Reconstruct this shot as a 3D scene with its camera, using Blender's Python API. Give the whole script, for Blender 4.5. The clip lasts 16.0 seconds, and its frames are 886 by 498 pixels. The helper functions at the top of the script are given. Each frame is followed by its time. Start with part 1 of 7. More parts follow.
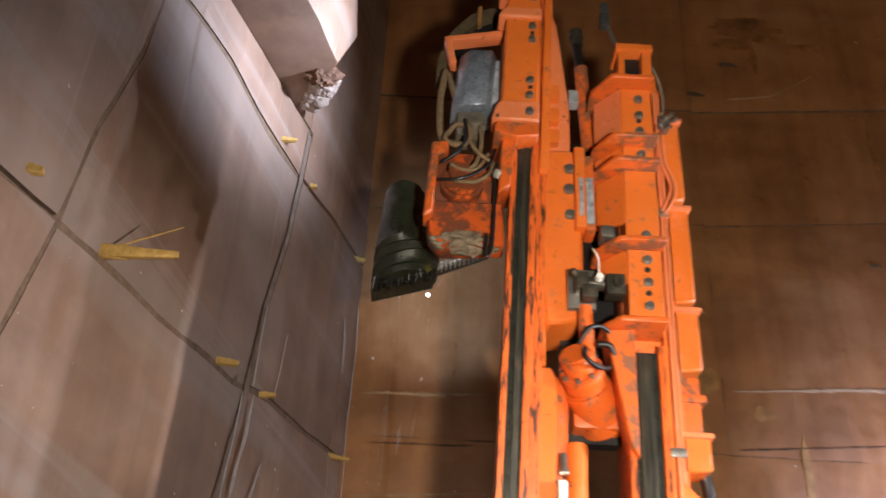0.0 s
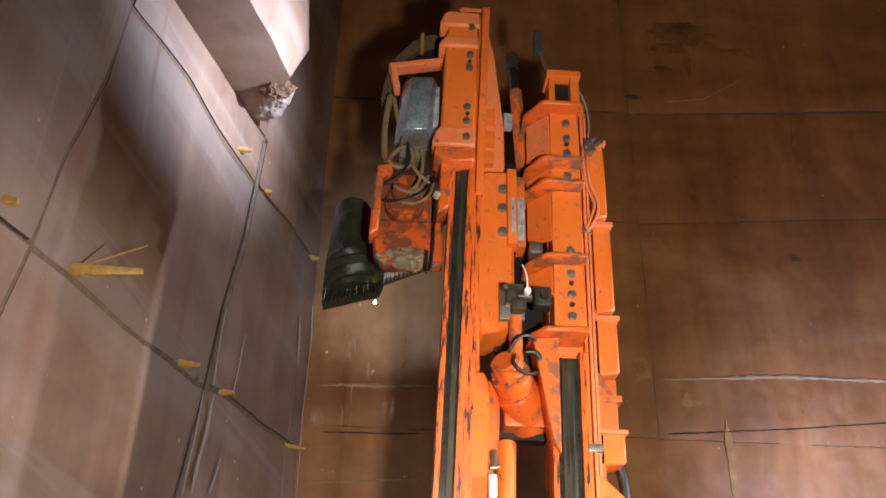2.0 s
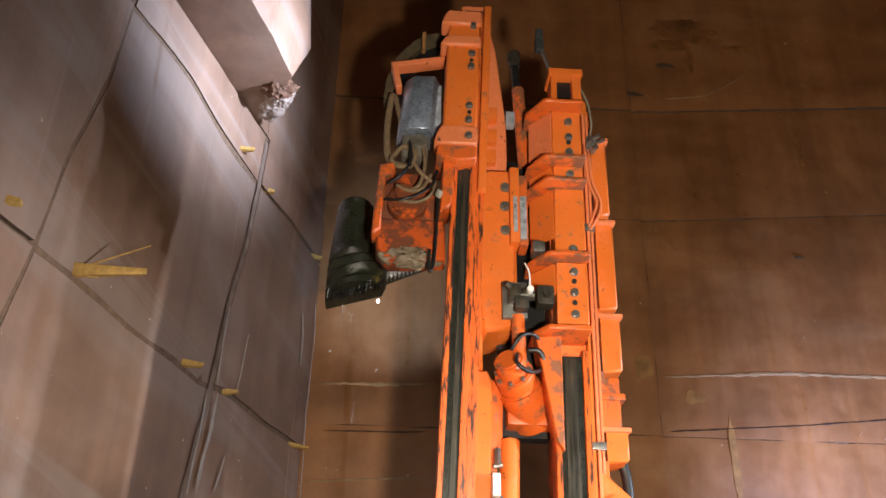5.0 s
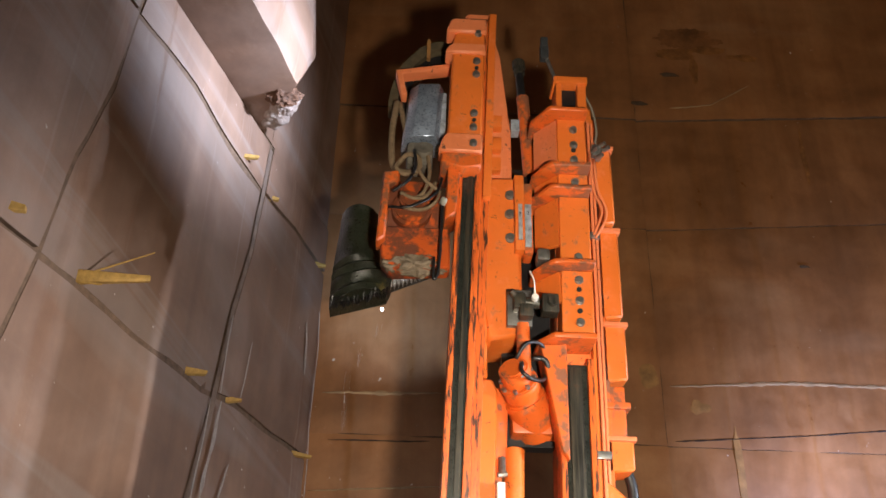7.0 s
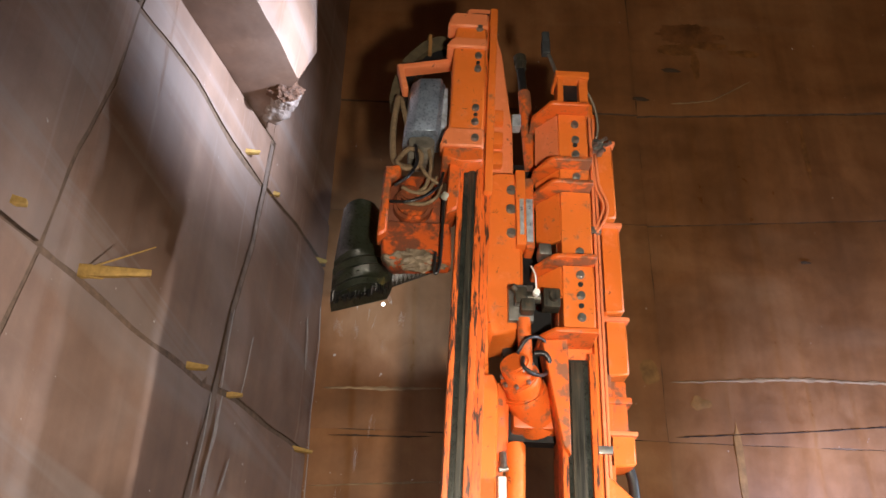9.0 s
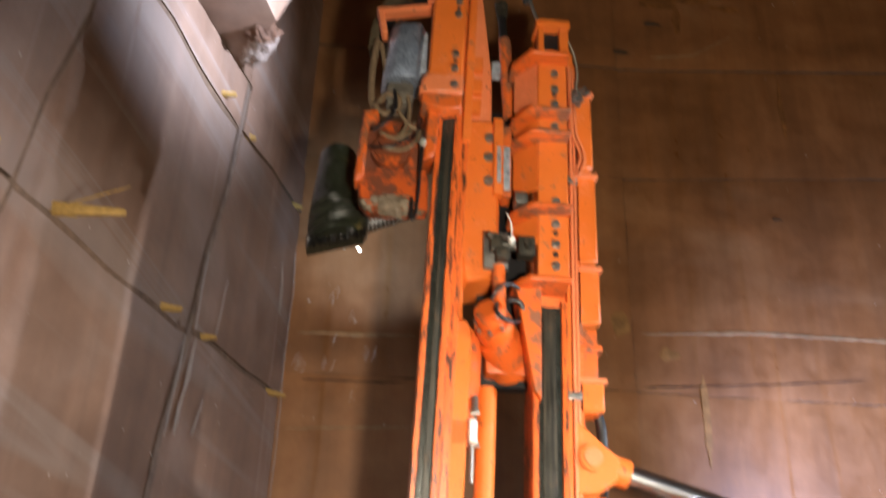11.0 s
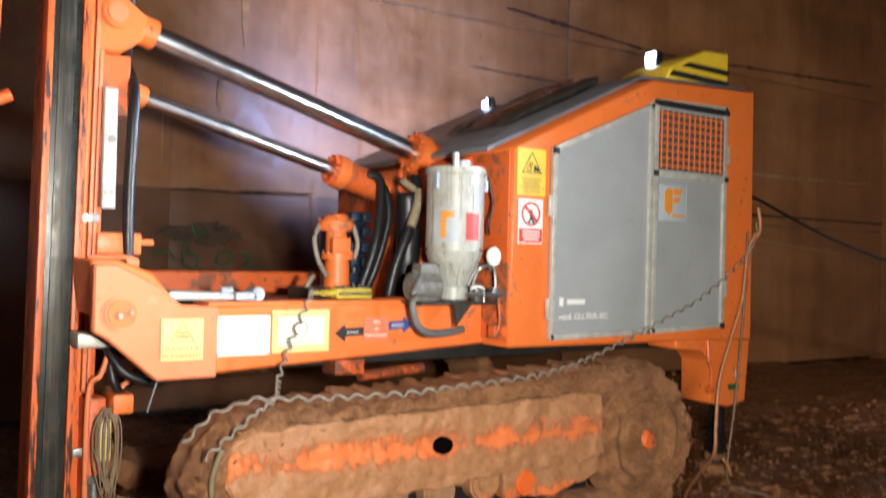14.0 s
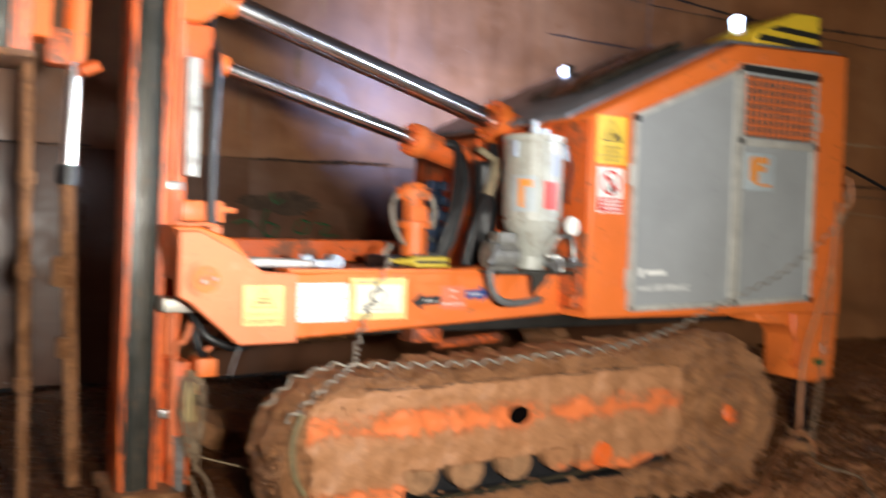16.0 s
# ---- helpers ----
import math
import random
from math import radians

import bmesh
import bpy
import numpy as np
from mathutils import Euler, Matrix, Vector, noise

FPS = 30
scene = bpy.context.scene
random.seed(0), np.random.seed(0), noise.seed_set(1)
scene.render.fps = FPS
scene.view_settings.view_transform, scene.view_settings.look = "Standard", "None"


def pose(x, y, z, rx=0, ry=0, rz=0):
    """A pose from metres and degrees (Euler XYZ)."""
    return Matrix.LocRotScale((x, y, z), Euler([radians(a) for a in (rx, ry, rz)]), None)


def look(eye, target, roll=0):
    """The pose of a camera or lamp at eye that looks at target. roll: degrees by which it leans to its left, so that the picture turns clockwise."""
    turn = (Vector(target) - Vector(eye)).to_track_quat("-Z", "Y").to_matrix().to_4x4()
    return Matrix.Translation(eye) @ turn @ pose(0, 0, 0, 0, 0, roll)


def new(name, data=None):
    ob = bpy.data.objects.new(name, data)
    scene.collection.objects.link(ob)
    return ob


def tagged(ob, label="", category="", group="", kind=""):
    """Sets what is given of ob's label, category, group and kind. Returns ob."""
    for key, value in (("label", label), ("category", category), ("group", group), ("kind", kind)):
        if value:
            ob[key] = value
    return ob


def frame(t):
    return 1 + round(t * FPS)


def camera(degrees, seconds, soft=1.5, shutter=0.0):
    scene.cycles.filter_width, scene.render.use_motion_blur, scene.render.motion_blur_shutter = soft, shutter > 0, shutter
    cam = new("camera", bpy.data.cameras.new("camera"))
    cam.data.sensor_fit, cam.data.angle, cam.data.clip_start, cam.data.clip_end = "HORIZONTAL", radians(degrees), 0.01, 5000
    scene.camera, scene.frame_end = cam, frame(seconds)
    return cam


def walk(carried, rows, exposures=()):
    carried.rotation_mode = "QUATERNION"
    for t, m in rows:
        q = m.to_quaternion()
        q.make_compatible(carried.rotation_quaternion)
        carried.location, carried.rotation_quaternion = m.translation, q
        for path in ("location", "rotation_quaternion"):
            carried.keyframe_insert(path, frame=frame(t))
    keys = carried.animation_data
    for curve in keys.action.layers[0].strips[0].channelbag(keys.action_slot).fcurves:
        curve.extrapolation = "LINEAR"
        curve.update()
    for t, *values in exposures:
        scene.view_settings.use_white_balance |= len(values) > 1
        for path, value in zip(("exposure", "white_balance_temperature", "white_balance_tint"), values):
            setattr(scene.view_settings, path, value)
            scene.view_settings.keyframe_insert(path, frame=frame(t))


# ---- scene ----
cam = camera(52.7, 16.0, soft=1.6, shutter=0.9)
PATH = [
    (0, (-0.056, 0.55, 1.631), (-0.06, 2.281, 2.632), 3.2),
    (0.5, (-0.017, 0.106, 1.547), (0.017, 1.87, 2.489), 2.7),
    (1, (-0.013, 0.035, 1.538), (0.046, 1.809, 2.46), 2.6),
    (1.5, (0.003, 0.022, 1.565), (0.082, 1.792, 2.494), 2.0),
    (2, (0.016, 0.007, 1.604), (0.108, 1.762, 2.559), 1.4),
    (2.5, (0.02, -0.011, 1.616), (0.112, 1.737, 2.584), 1.2),
    (3, (0.022, -0.009, 1.614), (0.112, 1.741, 2.577), 1.0),
    (3.5, (0.018, -0.007, 1.611), (0.109, 1.746, 2.569), 1.2),
    (4, (0.018, -0.005, 1.609), (0.107, 1.753, 2.559), 1.0),
    (6.5, (0.012, 0.013, 1.605), (0.093, 1.768, 2.561), 1.7),
    (7, (0.012, 0.022, 1.604), (0.089, 1.77, 2.574), 1.5),
    (7.5, (0.013, 0.031, 1.601), (0.092, 1.778, 2.572), 1.5),
    (8, (0.011, 0.037, 1.599), (0.088, 1.786, 2.566), 1.5),
    (10.5, (0.007, 0.021, 1.583), (0.096, 1.776, 2.538), 2.1),
    (11, (0.002, 0.029, 1.557), (0.14, 1.825, 2.426), 2.0),
    (11.5, (0.014, 0.037, 1.521), (0.265, 1.889, 2.233), 1.4),
    (12, (0.025, 0.048, 1.497), (0.42, 1.926, 2.062), 1.6),
    (12.5, (0.04, 0.059, 1.49), (0.654, 1.91, 1.937), 1.5),
    (13, (0.05, 0.057, 1.495), (0.962, 1.817, 1.767), 2.3),
    (13.5, (0.058, 0.051, 1.49), (1.142, 1.725, 1.644), 1.3),
    (14, (0.075, 0.07, 1.473), (1.193, 1.728, 1.488), 1.4),
    (14.5, (0.093, 0.093, 1.452), (1.21, 1.751, 1.381), 1.4),
    (15, (0.1, 0.105, 1.448), (1.23, 1.751, 1.329), 1.7),
    (15.5, (0.098, 0.111, 1.448), (1.216, 1.766, 1.338), 1.6),
    (15.9, (0.08, 0.102, 1.457), (1.104, 1.818, 1.384), 1.3),
    (16, (0.073, 0.099, 1.458), (1.051, 1.842, 1.405), 1.7),
]
EXPOSURES = [(0, -0.08, 7000, 10), (11.0, -0.08, 7000, 10), (12.3, -0.28, 5900, 8), (13.2, -0.24, 5800, 8), (14.2, -0.28, 6000, 9), (16.0, -0.33, 6050, 9)]
walk(cam, [(t, look(eye, target, roll)) for t, eye, target, roll in PATH], EXPOSURES)

# ---- world and lamps ----
world = bpy.data.worlds.new("mine_dark")
world.use_nodes = True
world.node_tree.nodes["Background"].inputs[0].default_value = (0.5, 0.45, 0.42, 1)
world.node_tree.nodes["Background"].inputs[1].default_value = 0.025
scene.world = world


def lamp(name, kind, power, colour, m, size=0.1, cone=None, blend=0.5):
    data = bpy.data.lights.new(name, kind)
    data.energy, data.color = power, colour
    if kind == "AREA":
        data.shape, data.size = "DISK", size
    else:
        data.shadow_soft_size = size
    if cone:
        data.spot_size, data.spot_blend = radians(cone), blend
    ob = new(name, data)
    ob.matrix_world = m
    return ob


WARM = (1.0, 0.92, 0.79)
COOL = (0.86, 0.90, 1.0)
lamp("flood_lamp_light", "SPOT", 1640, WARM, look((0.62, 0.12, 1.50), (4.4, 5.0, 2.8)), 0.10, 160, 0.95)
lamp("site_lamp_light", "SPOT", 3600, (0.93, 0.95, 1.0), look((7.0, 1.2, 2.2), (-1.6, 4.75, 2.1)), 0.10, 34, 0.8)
# unseen head, added to brighten the right end of the back wall
lamp("back_wall_fill_light", "SPOT", 900, WARM, look((7.0, 1.2, 2.2), (11.8, 8.3, 1.6)), 0.10, 92, 1.0)
# unseen lamp, added only to give the chrome rods their highlight
lamp("rod_fill_light", "SPOT", 330, COOL, look((4.4, -0.7, 1.9), (2.4, 4.85, 2.3)), 0.22, 46, 1.0)
lamp("hood_lamp_front_light", "SPOT", 1500, (0.42, 0.54, 1.0), look((4.24, 6.04, 2.76), (4.9, 8.3, 3.5)), 0.05, 108, 1.0)
lamp("hood_lamp_rear_light", "SPOT", 720, (0.60, 0.75, 1.0), look((4.70, 4.62, 2.98), (2.0, 5.2, 3.2)), 0.06, 62, 0.5)
# unseen lamp placed behind the mast head to brighten the ledge
lamp("unseen_ledge_light", "SPOT", 880, (0.57, 0.71, 1.0), look((0.30, 5.32, 6.12), (-1.4, 5.75, 6.50)), 0.05, 96, 1.0)
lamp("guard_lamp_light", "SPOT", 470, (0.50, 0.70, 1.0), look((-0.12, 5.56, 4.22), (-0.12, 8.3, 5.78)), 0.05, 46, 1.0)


# ---- materials ----
def material(name):
    m = bpy.data.materials.new(name)
    m.use_nodes = True
    nt = m.node_tree
    return m, nt, nt.nodes["Principled BSDF"]


def link(nt, a, b):
    nt.links.new(a, b)


def noise_node(nt, scale, detail=6, rough=0.6, vec=None, dist=0.0):
    n = nt.nodes.new("ShaderNodeTexNoise")
    n.inputs["Scale"].default_value, n.inputs["Detail"].default_value = scale, detail
    n.inputs["Roughness"].default_value, n.inputs["Distortion"].default_value = rough, dist
    if vec:
        link(nt, vec, n.inputs["Vector"])
    return n


def ramp(nt, src, stops):
    r = nt.nodes.new("ShaderNodeValToRGB")
    els = r.color_ramp.elements
    while len(els) < len(stops):
        els.new(0.5)
    for e, (p, c) in zip(els, stops):
        e.position = p
        e.color = (*c, 1) if len(c) == 3 else c
    link(nt, src, r.inputs[0])
    return r


def mix(nt, fac, a, b, kind="MIX"):
    n = nt.nodes.new("ShaderNodeMix")
    n.data_type, n.blend_type = "RGBA", kind
    for sock, v in ((n.inputs[0], fac), (n.inputs[6], a), (n.inputs[7], b)):
        if isinstance(v, (int, float)):
            sock.default_value = v
        elif isinstance(v, tuple):
            sock.default_value = (*v, 1)
        else:
            link(nt, v, sock)
    return n.outputs[2]


def coords(nt, scale=(1, 1, 1), rot=(0, 0, 0), kind="Object"):
    t = nt.nodes.new("ShaderNodeTexCoord")
    m = nt.nodes.new("ShaderNodeMapping")
    m.inputs["Scale"].default_value = scale
    m.inputs["Rotation"].default_value = [radians(a) for a in rot]
    link(nt, t.outputs[kind], m.inputs[0])
    return m.outputs[0]


def bump(nt, bsdf, height, strength, dist):
    b = nt.nodes.new("ShaderNodeBump")
    b.inputs["Strength"].default_value, b.inputs["Distance"].default_value = strength, dist
    link(nt, height, b.inputs["Height"])
    link(nt, b.outputs[0], bsdf.inputs["Normal"])


def plain(name, colour, rough=0.5, metal=0.0, vary=0.25, scale=8.0, grime=None, bump_s=0.15):
    """A worn surface: base colour, blotches at two scales and optional grime."""
    m, nt, b = material(name)
    v = coords(nt)
    n1, n2 = noise_node(nt, scale, 8, 0.65, v), noise_node(nt, scale * 9, 4, 0.6, v)
    dark = tuple(c * (1 - vary) for c in colour)
    light = tuple(min(1, c * (1 + vary * 0.6)) for c in colour)
    c = ramp(nt, n1.outputs[0], [(0.3, dark), (0.7, light)]).outputs[0]
    if grime:
        g = ramp(nt, n1.outputs[0], [(grime[1], (0, 0, 0)), (grime[1] + 0.08, (0.85, 0.85, 0.85))])
        c = mix(nt, g.outputs[0], c, grime[0])
    link(nt, c, b.inputs["Base Color"])
    r = ramp(nt, n2.outputs[0], [(0.3, (max(0, rough - 0.12),) * 3), (0.7, (min(1, rough + 0.12),) * 3)])
    link(nt, r.outputs[0], b.inputs["Roughness"])
    b.inputs["Metallic"].default_value = metal
    bump(nt, b, n2.outputs[0], bump_s, 0.004)
    return m


def stone(name, tint, grey, vein=0.5, rough=0.5, dusty=0.0):
    """Sawn brown-red marble: broad clouding, saw bands, pale veins, dust."""
    m, nt, b = material(name)
    v = coords(nt)
    info = nt.nodes.new("ShaderNodeObjectInfo")
    big = noise_node(nt, 0.55, 7, 0.6, v, 0.6)
    mid = noise_node(nt, 3.5, 8, 0.7, v, 0.4)
    fine = noise_node(nt, 60, 4, 0.7, v)
    c = ramp(nt, big.outputs[0], [(0.28, tuple(x * 0.66 for x in tint)), (0.5, tint), (0.75, grey)]).outputs[0]
    c = mix(nt, 0.35, c, ramp(nt, mid.outputs[0], [(0.3, (0.25, 0.22, 0.2)), (0.7, (0.85, 0.85, 0.85))]).outputs[0], "SOFT_LIGHT")
    # broad vertical saw bands
    saw = noise_node(nt, 1.0, 4, 0.6, coords(nt, (2.6, 2.6, 0.10)))
    c = mix(nt, 0.5, c, ramp(nt, saw.outputs[0], [(0.35, (0.34, 0.34, 0.34)), (0.65, (0.62, 0.62, 0.62))]).outputs[0], "OVERLAY")
    # horizontal stain bands
    band = noise_node(nt, 1.0, 3, 0.55, coords(nt, (0.10, 0.10, 1.9)))
    c = mix(nt, 0.45, c, ramp(nt, band.outputs[0], [(0.35, (0.4, 0.39, 0.38)), (0.65, (0.6, 0.6, 0.6))]).outputs[0], "OVERLAY")
    # faint pale clouds along the bedding
    vn = noise_node(nt, 0.5, 5, 0.6, coords(nt, (0.25, 0.25, 1.6)), 0.4)
    c = mix(nt, ramp(nt, vn.outputs[0], [(0.58, (0, 0, 0)), (0.70, (vein * 0.5,) * 3)]).outputs[0], c, (0.35, 0.22, 0.13))
    if dusty:
        # grey saw dust in long bands that sag as they run
        geo = nt.nodes.new("ShaderNodeTexCoord")
        tilt = nt.nodes.new("ShaderNodeVectorMath")
        tilt.operation = "DOT_PRODUCT"
        link(nt, geo.outputs["Object"], tilt.inputs[0])
        tilt.inputs[1].default_value = (0.0, 0.36, 2.4)
        run = nt.nodes.new("ShaderNodeVectorMath")
        run.operation = "DOT_PRODUCT"
        link(nt, geo.outputs["Object"], run.inputs[0])
        run.inputs[1].default_value = (0.0, 0.17, 0.0)
        along = nt.nodes.new("ShaderNodeCombineXYZ")
        link(nt, run.outputs["Value"], along.inputs[0])
        link(nt, tilt.outputs["Value"], along.inputs[1])
        sag = noise_node(nt, 1.0, 3, 0.5, along.outputs[0], 0.9)
        c = mix(nt, ramp(nt, sag.outputs[0], [(0.50, (0, 0, 0)), (0.60, (dusty,) * 3), (0.66, (dusty * 0.2,) * 3), (0.72, (dusty,) * 3)]).outputs[0], c, (0.27, 0.225, 0.20))
    # pale flecks
    fl = noise_node(nt, 17, 2, 0.5, v)
    c = mix(nt, ramp(nt, fl.outputs[0], [(0.76, (0, 0, 0)), (0.79, (0.7, 0.7, 0.7))]).outputs[0], c, (0.6, 0.55, 0.5))
    hsv = nt.nodes.new("ShaderNodeHueSaturation")
    mr = nt.nodes.new("ShaderNodeMapRange")
    link(nt, info.outputs["Random"], mr.inputs[0])
    mr.inputs[3].default_value, mr.inputs[4].default_value = 0.86, 1.1
    link(nt, mr.outputs[0], hsv.inputs["Value"])
    link(nt, c, hsv.inputs["Color"])
    link(nt, hsv.outputs[0], b.inputs["Base Color"])
    r = ramp(nt, mid.outputs[0], [(0.3, (rough - 0.14,) * 3), (0.7, (rough + 0.16,) * 3)])
    # wet runs down the face
    wet = noise_node(nt, 1.0, 3, 0.5, coords(nt, (7.0, 7.0, 0.22)), 0.2)
    damp = mix(nt, ramp(nt, wet.outputs[0], [(0.60, (0, 0, 0)), (0.67, (0.8, 0.8, 0.8))]).outputs[0], r.outputs[0], (0.24, 0.24, 0.24))
    link(nt, damp, b.inputs["Roughness"])
    hgt = mix(nt, 0.3, saw.outputs[0], fine.outputs[0])
    bump(nt, b, hgt, 0.25, 0.012)
    return m


def paint(name, colour, mud=0.585, mud_colour=(0.20, 0.10, 0.055), rough=0.42):
    """Sprayed machine paint with scuffs, oily smears and dried mud."""
    m, nt, b = material(name)
    v = coords(nt)
    n1, n2 = noise_node(nt, 2.3, 8, 0.68, v, 0.5), noise_node(nt, 11, 8, 0.7, v, 0.3)
    n3 = noise_node(nt, 80, 3, 0.6, v)
    c = ramp(nt, n1.outputs[0], [(0.3, tuple(x * 0.82 for x in colour)), (0.7, colour)]).outputs[0]
    faded = tuple(min(1, x * 1.0 + 0.10) for x in colour)
    c = mix(nt, ramp(nt, n2.outputs[0], [(0.56, (0, 0, 0)), (0.72, (0.5, 0.5, 0.5))]).outputs[0], c, faded)
    both = mix(nt, 0.55, n1.outputs[0], n2.outputs[0])
    c = mix(nt, ramp(nt, both, [(mud - 0.01, (0, 0, 0)), (mud + 0.05, (0.8, 0.8, 0.8))]).outputs[0], c, mud_colour)
    ch = noise_node(nt, 23, 6, 0.75, v, 0.8)
    c = mix(nt, ramp(nt, ch.outputs[0], [(0.635, (0, 0, 0)), (0.655, (0.85, 0.85, 0.85))]).outputs[0], c, (0.035, 0.025, 0.02))
    link(nt, c, b.inputs["Base Color"])
    r = ramp(nt, both, [(0.35, (rough - 0.1,) * 3), (0.65, (rough + 0.25,) * 3)])
    link(nt, r.outputs[0], b.inputs["Roughness"])
    bump(nt, b, mix(nt, 0.3, n2.outputs[0], n3.outputs[0]), 0.12, 0.004)
    return m


ORANGE = paint("orange_paint", (0.80, 0.178, 0.028))
ORANGE_DIRTY = paint("orange_paint_muddy", (0.74, 0.135, 0.022), mud=0.505, mud_colour=(0.13, 0.075, 0.045))
ORANGE_PALE = paint("orange_paint_faded", (0.82, 0.23, 0.09), mud=0.68)
ORANGE_OILY = paint("orange_paint_oily", (0.70, 0.125, 0.02), mud=0.44, mud_colour=(0.038, 0.023, 0.015))


def flange_paint():
    """Scraped paint on the rail flanges: black grease in runs along the mast."""
    m, nt, b = material("greasy_scraped_orange")
    v = coords(nt, (55, 55, 5))
    n = noise_node(nt, 1.0, 7, 0.7, v, 0.3)
    n2 = noise_node(nt, 3.0, 6, 0.65, coords(nt))
    c = ramp(nt, n2.outputs[0], [(0.3, (0.58, 0.10, 0.018)), (0.7, (0.80, 0.16, 0.03))]).outputs[0]
    c = mix(nt, ramp(nt, n.outputs[0], [(0.53, (0, 0, 0)), (0.555, (0.95, 0.95, 0.95))]).outputs[0], c, (0.022, 0.018, 0.014))
    link(nt, c, b.inputs["Base Color"])
    b.inputs["Roughness"].default_value = 0.42
    bump(nt, b, n.outputs[0], 0.2, 0.004)
    return m


FLANGE = flange_paint()
FADED_RED = plain("faded_red_plate", (0.70, 0.19, 0.09), 0.5, 0.0, 0.2, 10, bump_s=0.03)
PANEL_GREY = plain("grey_panel_paint", (0.33, 0.34, 0.34), 0.38, 0.0, 0.10, 3.0, bump_s=0.04)
ALU = plain("aluminium_trim", (0.58, 0.56, 0.50), 0.38, 0.3, 0.3, 14)
GALV = plain("galvanised_steel", (0.46, 0.51, 0.58), 0.36, 0.35, 0.45, 22)
STEEL = plain("dull_steel", (0.34, 0.33, 0.31), 0.4, 0.85, 0.4, 20)
CHROME, cnt, cb = material("chrome_rod")
cb.inputs["Base Color"].default_value = (0.95, 0.96, 0.98, 1)
cb.inputs["Metallic"].default_value = 1.0
link(cnt, ramp(cnt, noise_node(cnt, 7, 4, 0.6, coords(cnt)).outputs[0], [(0.3, (0.19, 0.19, 0.19)), (0.7, (0.26, 0.26, 0.26))]).outputs[0], cb.inputs["Roughness"])
RAIL = plain("greasy_black_rail", (0.035, 0.04, 0.034), 0.32, 0.3, 0.6, 12, bump_s=0.3)


def streaked_steel():
    """Rail steel with brown mud and black grease dragged along it."""
    m, nt, b = material("worn_rail_steel")
    n = noise_node(nt, 1.0, 7, 0.7, coords(nt, (70, 70, 2.2)), 0.3)
    n2 = noise_node(nt, 9, 7, 0.7, coords(nt), 0.4)
    c = ramp(nt, n.outputs[0], [(0.34, (0.012, 0.011, 0.009)), (0.48, (0.040, 0.038, 0.030)), (0.60, (0.068, 0.057, 0.040)), (0.74, (0.12, 0.105, 0.08))]).outputs[0]
    c = mix(nt, ramp(nt, n2.outputs[0], [(0.56, (0, 0, 0)), (0.66, (0.7, 0.7, 0.7))]).outputs[0], c, (0.11, 0.066, 0.036))
    link(nt, c, b.inputs["Base Color"])
    b.inputs["Metallic"].default_value = 0.35
    link(nt, ramp(nt, n2.outputs[0], [(0.35, (0.28,) * 3), (0.65, (0.6,) * 3)]).outputs[0], b.inputs["Roughness"])
    bump(nt, b, n.outputs[0], 0.25, 0.004)
    return m


RAIL_STEEL = streaked_steel()
BLACK = plain("black_rubber", (0.011, 0.011, 0.012), 0.42, 0.0, 0.4, 15)
GUARD = plain("wet_green_black_rubber", (0.020, 0.024, 0.015), 0.34, 0.0, 0.6, 9, grime=((0.13, 0.105, 0.025), 0.60), bump_s=1.0)
def streaked_enamel():
    """Grey-white tank enamel with grime that has run down and knocks through to bare metal."""
    m, nt, b = material("grimy_grey_white_enamel")
    n = noise_node(nt, 1.0, 7, 0.7, coords(nt, (34, 34, 4)), 0.3)
    n2 = noise_node(nt, 14, 7, 0.7, coords(nt), 0.4)
    c = ramp(nt, n2.outputs[0], [(0.3, (0.28, 0.28, 0.24)), (0.65, (0.42, 0.42, 0.37))]).outputs[0]
    c = mix(nt, ramp(nt, n.outputs[0], [(0.52, (0, 0, 0)), (0.64, (0.75, 0.75, 0.75))]).outputs[0], c, (0.20, 0.16, 0.11))
    c = mix(nt, ramp(nt, n2.outputs[0], [(0.66, (0, 0, 0)), (0.69, (0.9, 0.9, 0.9))]).outputs[0], c, (0.05, 0.04, 0.03))
    link(nt, c, b.inputs["Base Color"])
    b.inputs["Roughness"].default_value = 0.42
    bump(nt, b, n2.outputs[0], 0.25, 0.006)
    return m


TANKM = streaked_enamel()
WHITE = plain("white_label", (0.78, 0.77, 0.72), 0.45, 0.0, 0.08, 10, bump_s=0.03)
YELLOW = plain("yellow_label", (0.78, 0.52, 0.03), 0.45, 0.0, 0.12, 8, bump_s=0.03)
PALE_YELLOW = plain("faded_yellow_label", (0.74, 0.58, 0.22), 0.45, 0.0, 0.15, 8, bump_s=0.03)
RED = plain("red_print", (0.60, 0.04, 0.03), 0.5, 0.0, 0.15, 10, bump_s=0.03)
INK = plain("black_print", (0.02, 0.02, 0.02), 0.5, 0.0, 0.1, 10, bump_s=0.03)
BLUE = plain("blue_print", (0.03, 0.06, 0.22), 0.5, 0.0, 0.15, 10, bump_s=0.03)
WOOD = plain("yellow_wood_wedge", (0.42, 0.24, 0.06), 0.7, 0.0, 0.35, 30, bump_s=0.5)
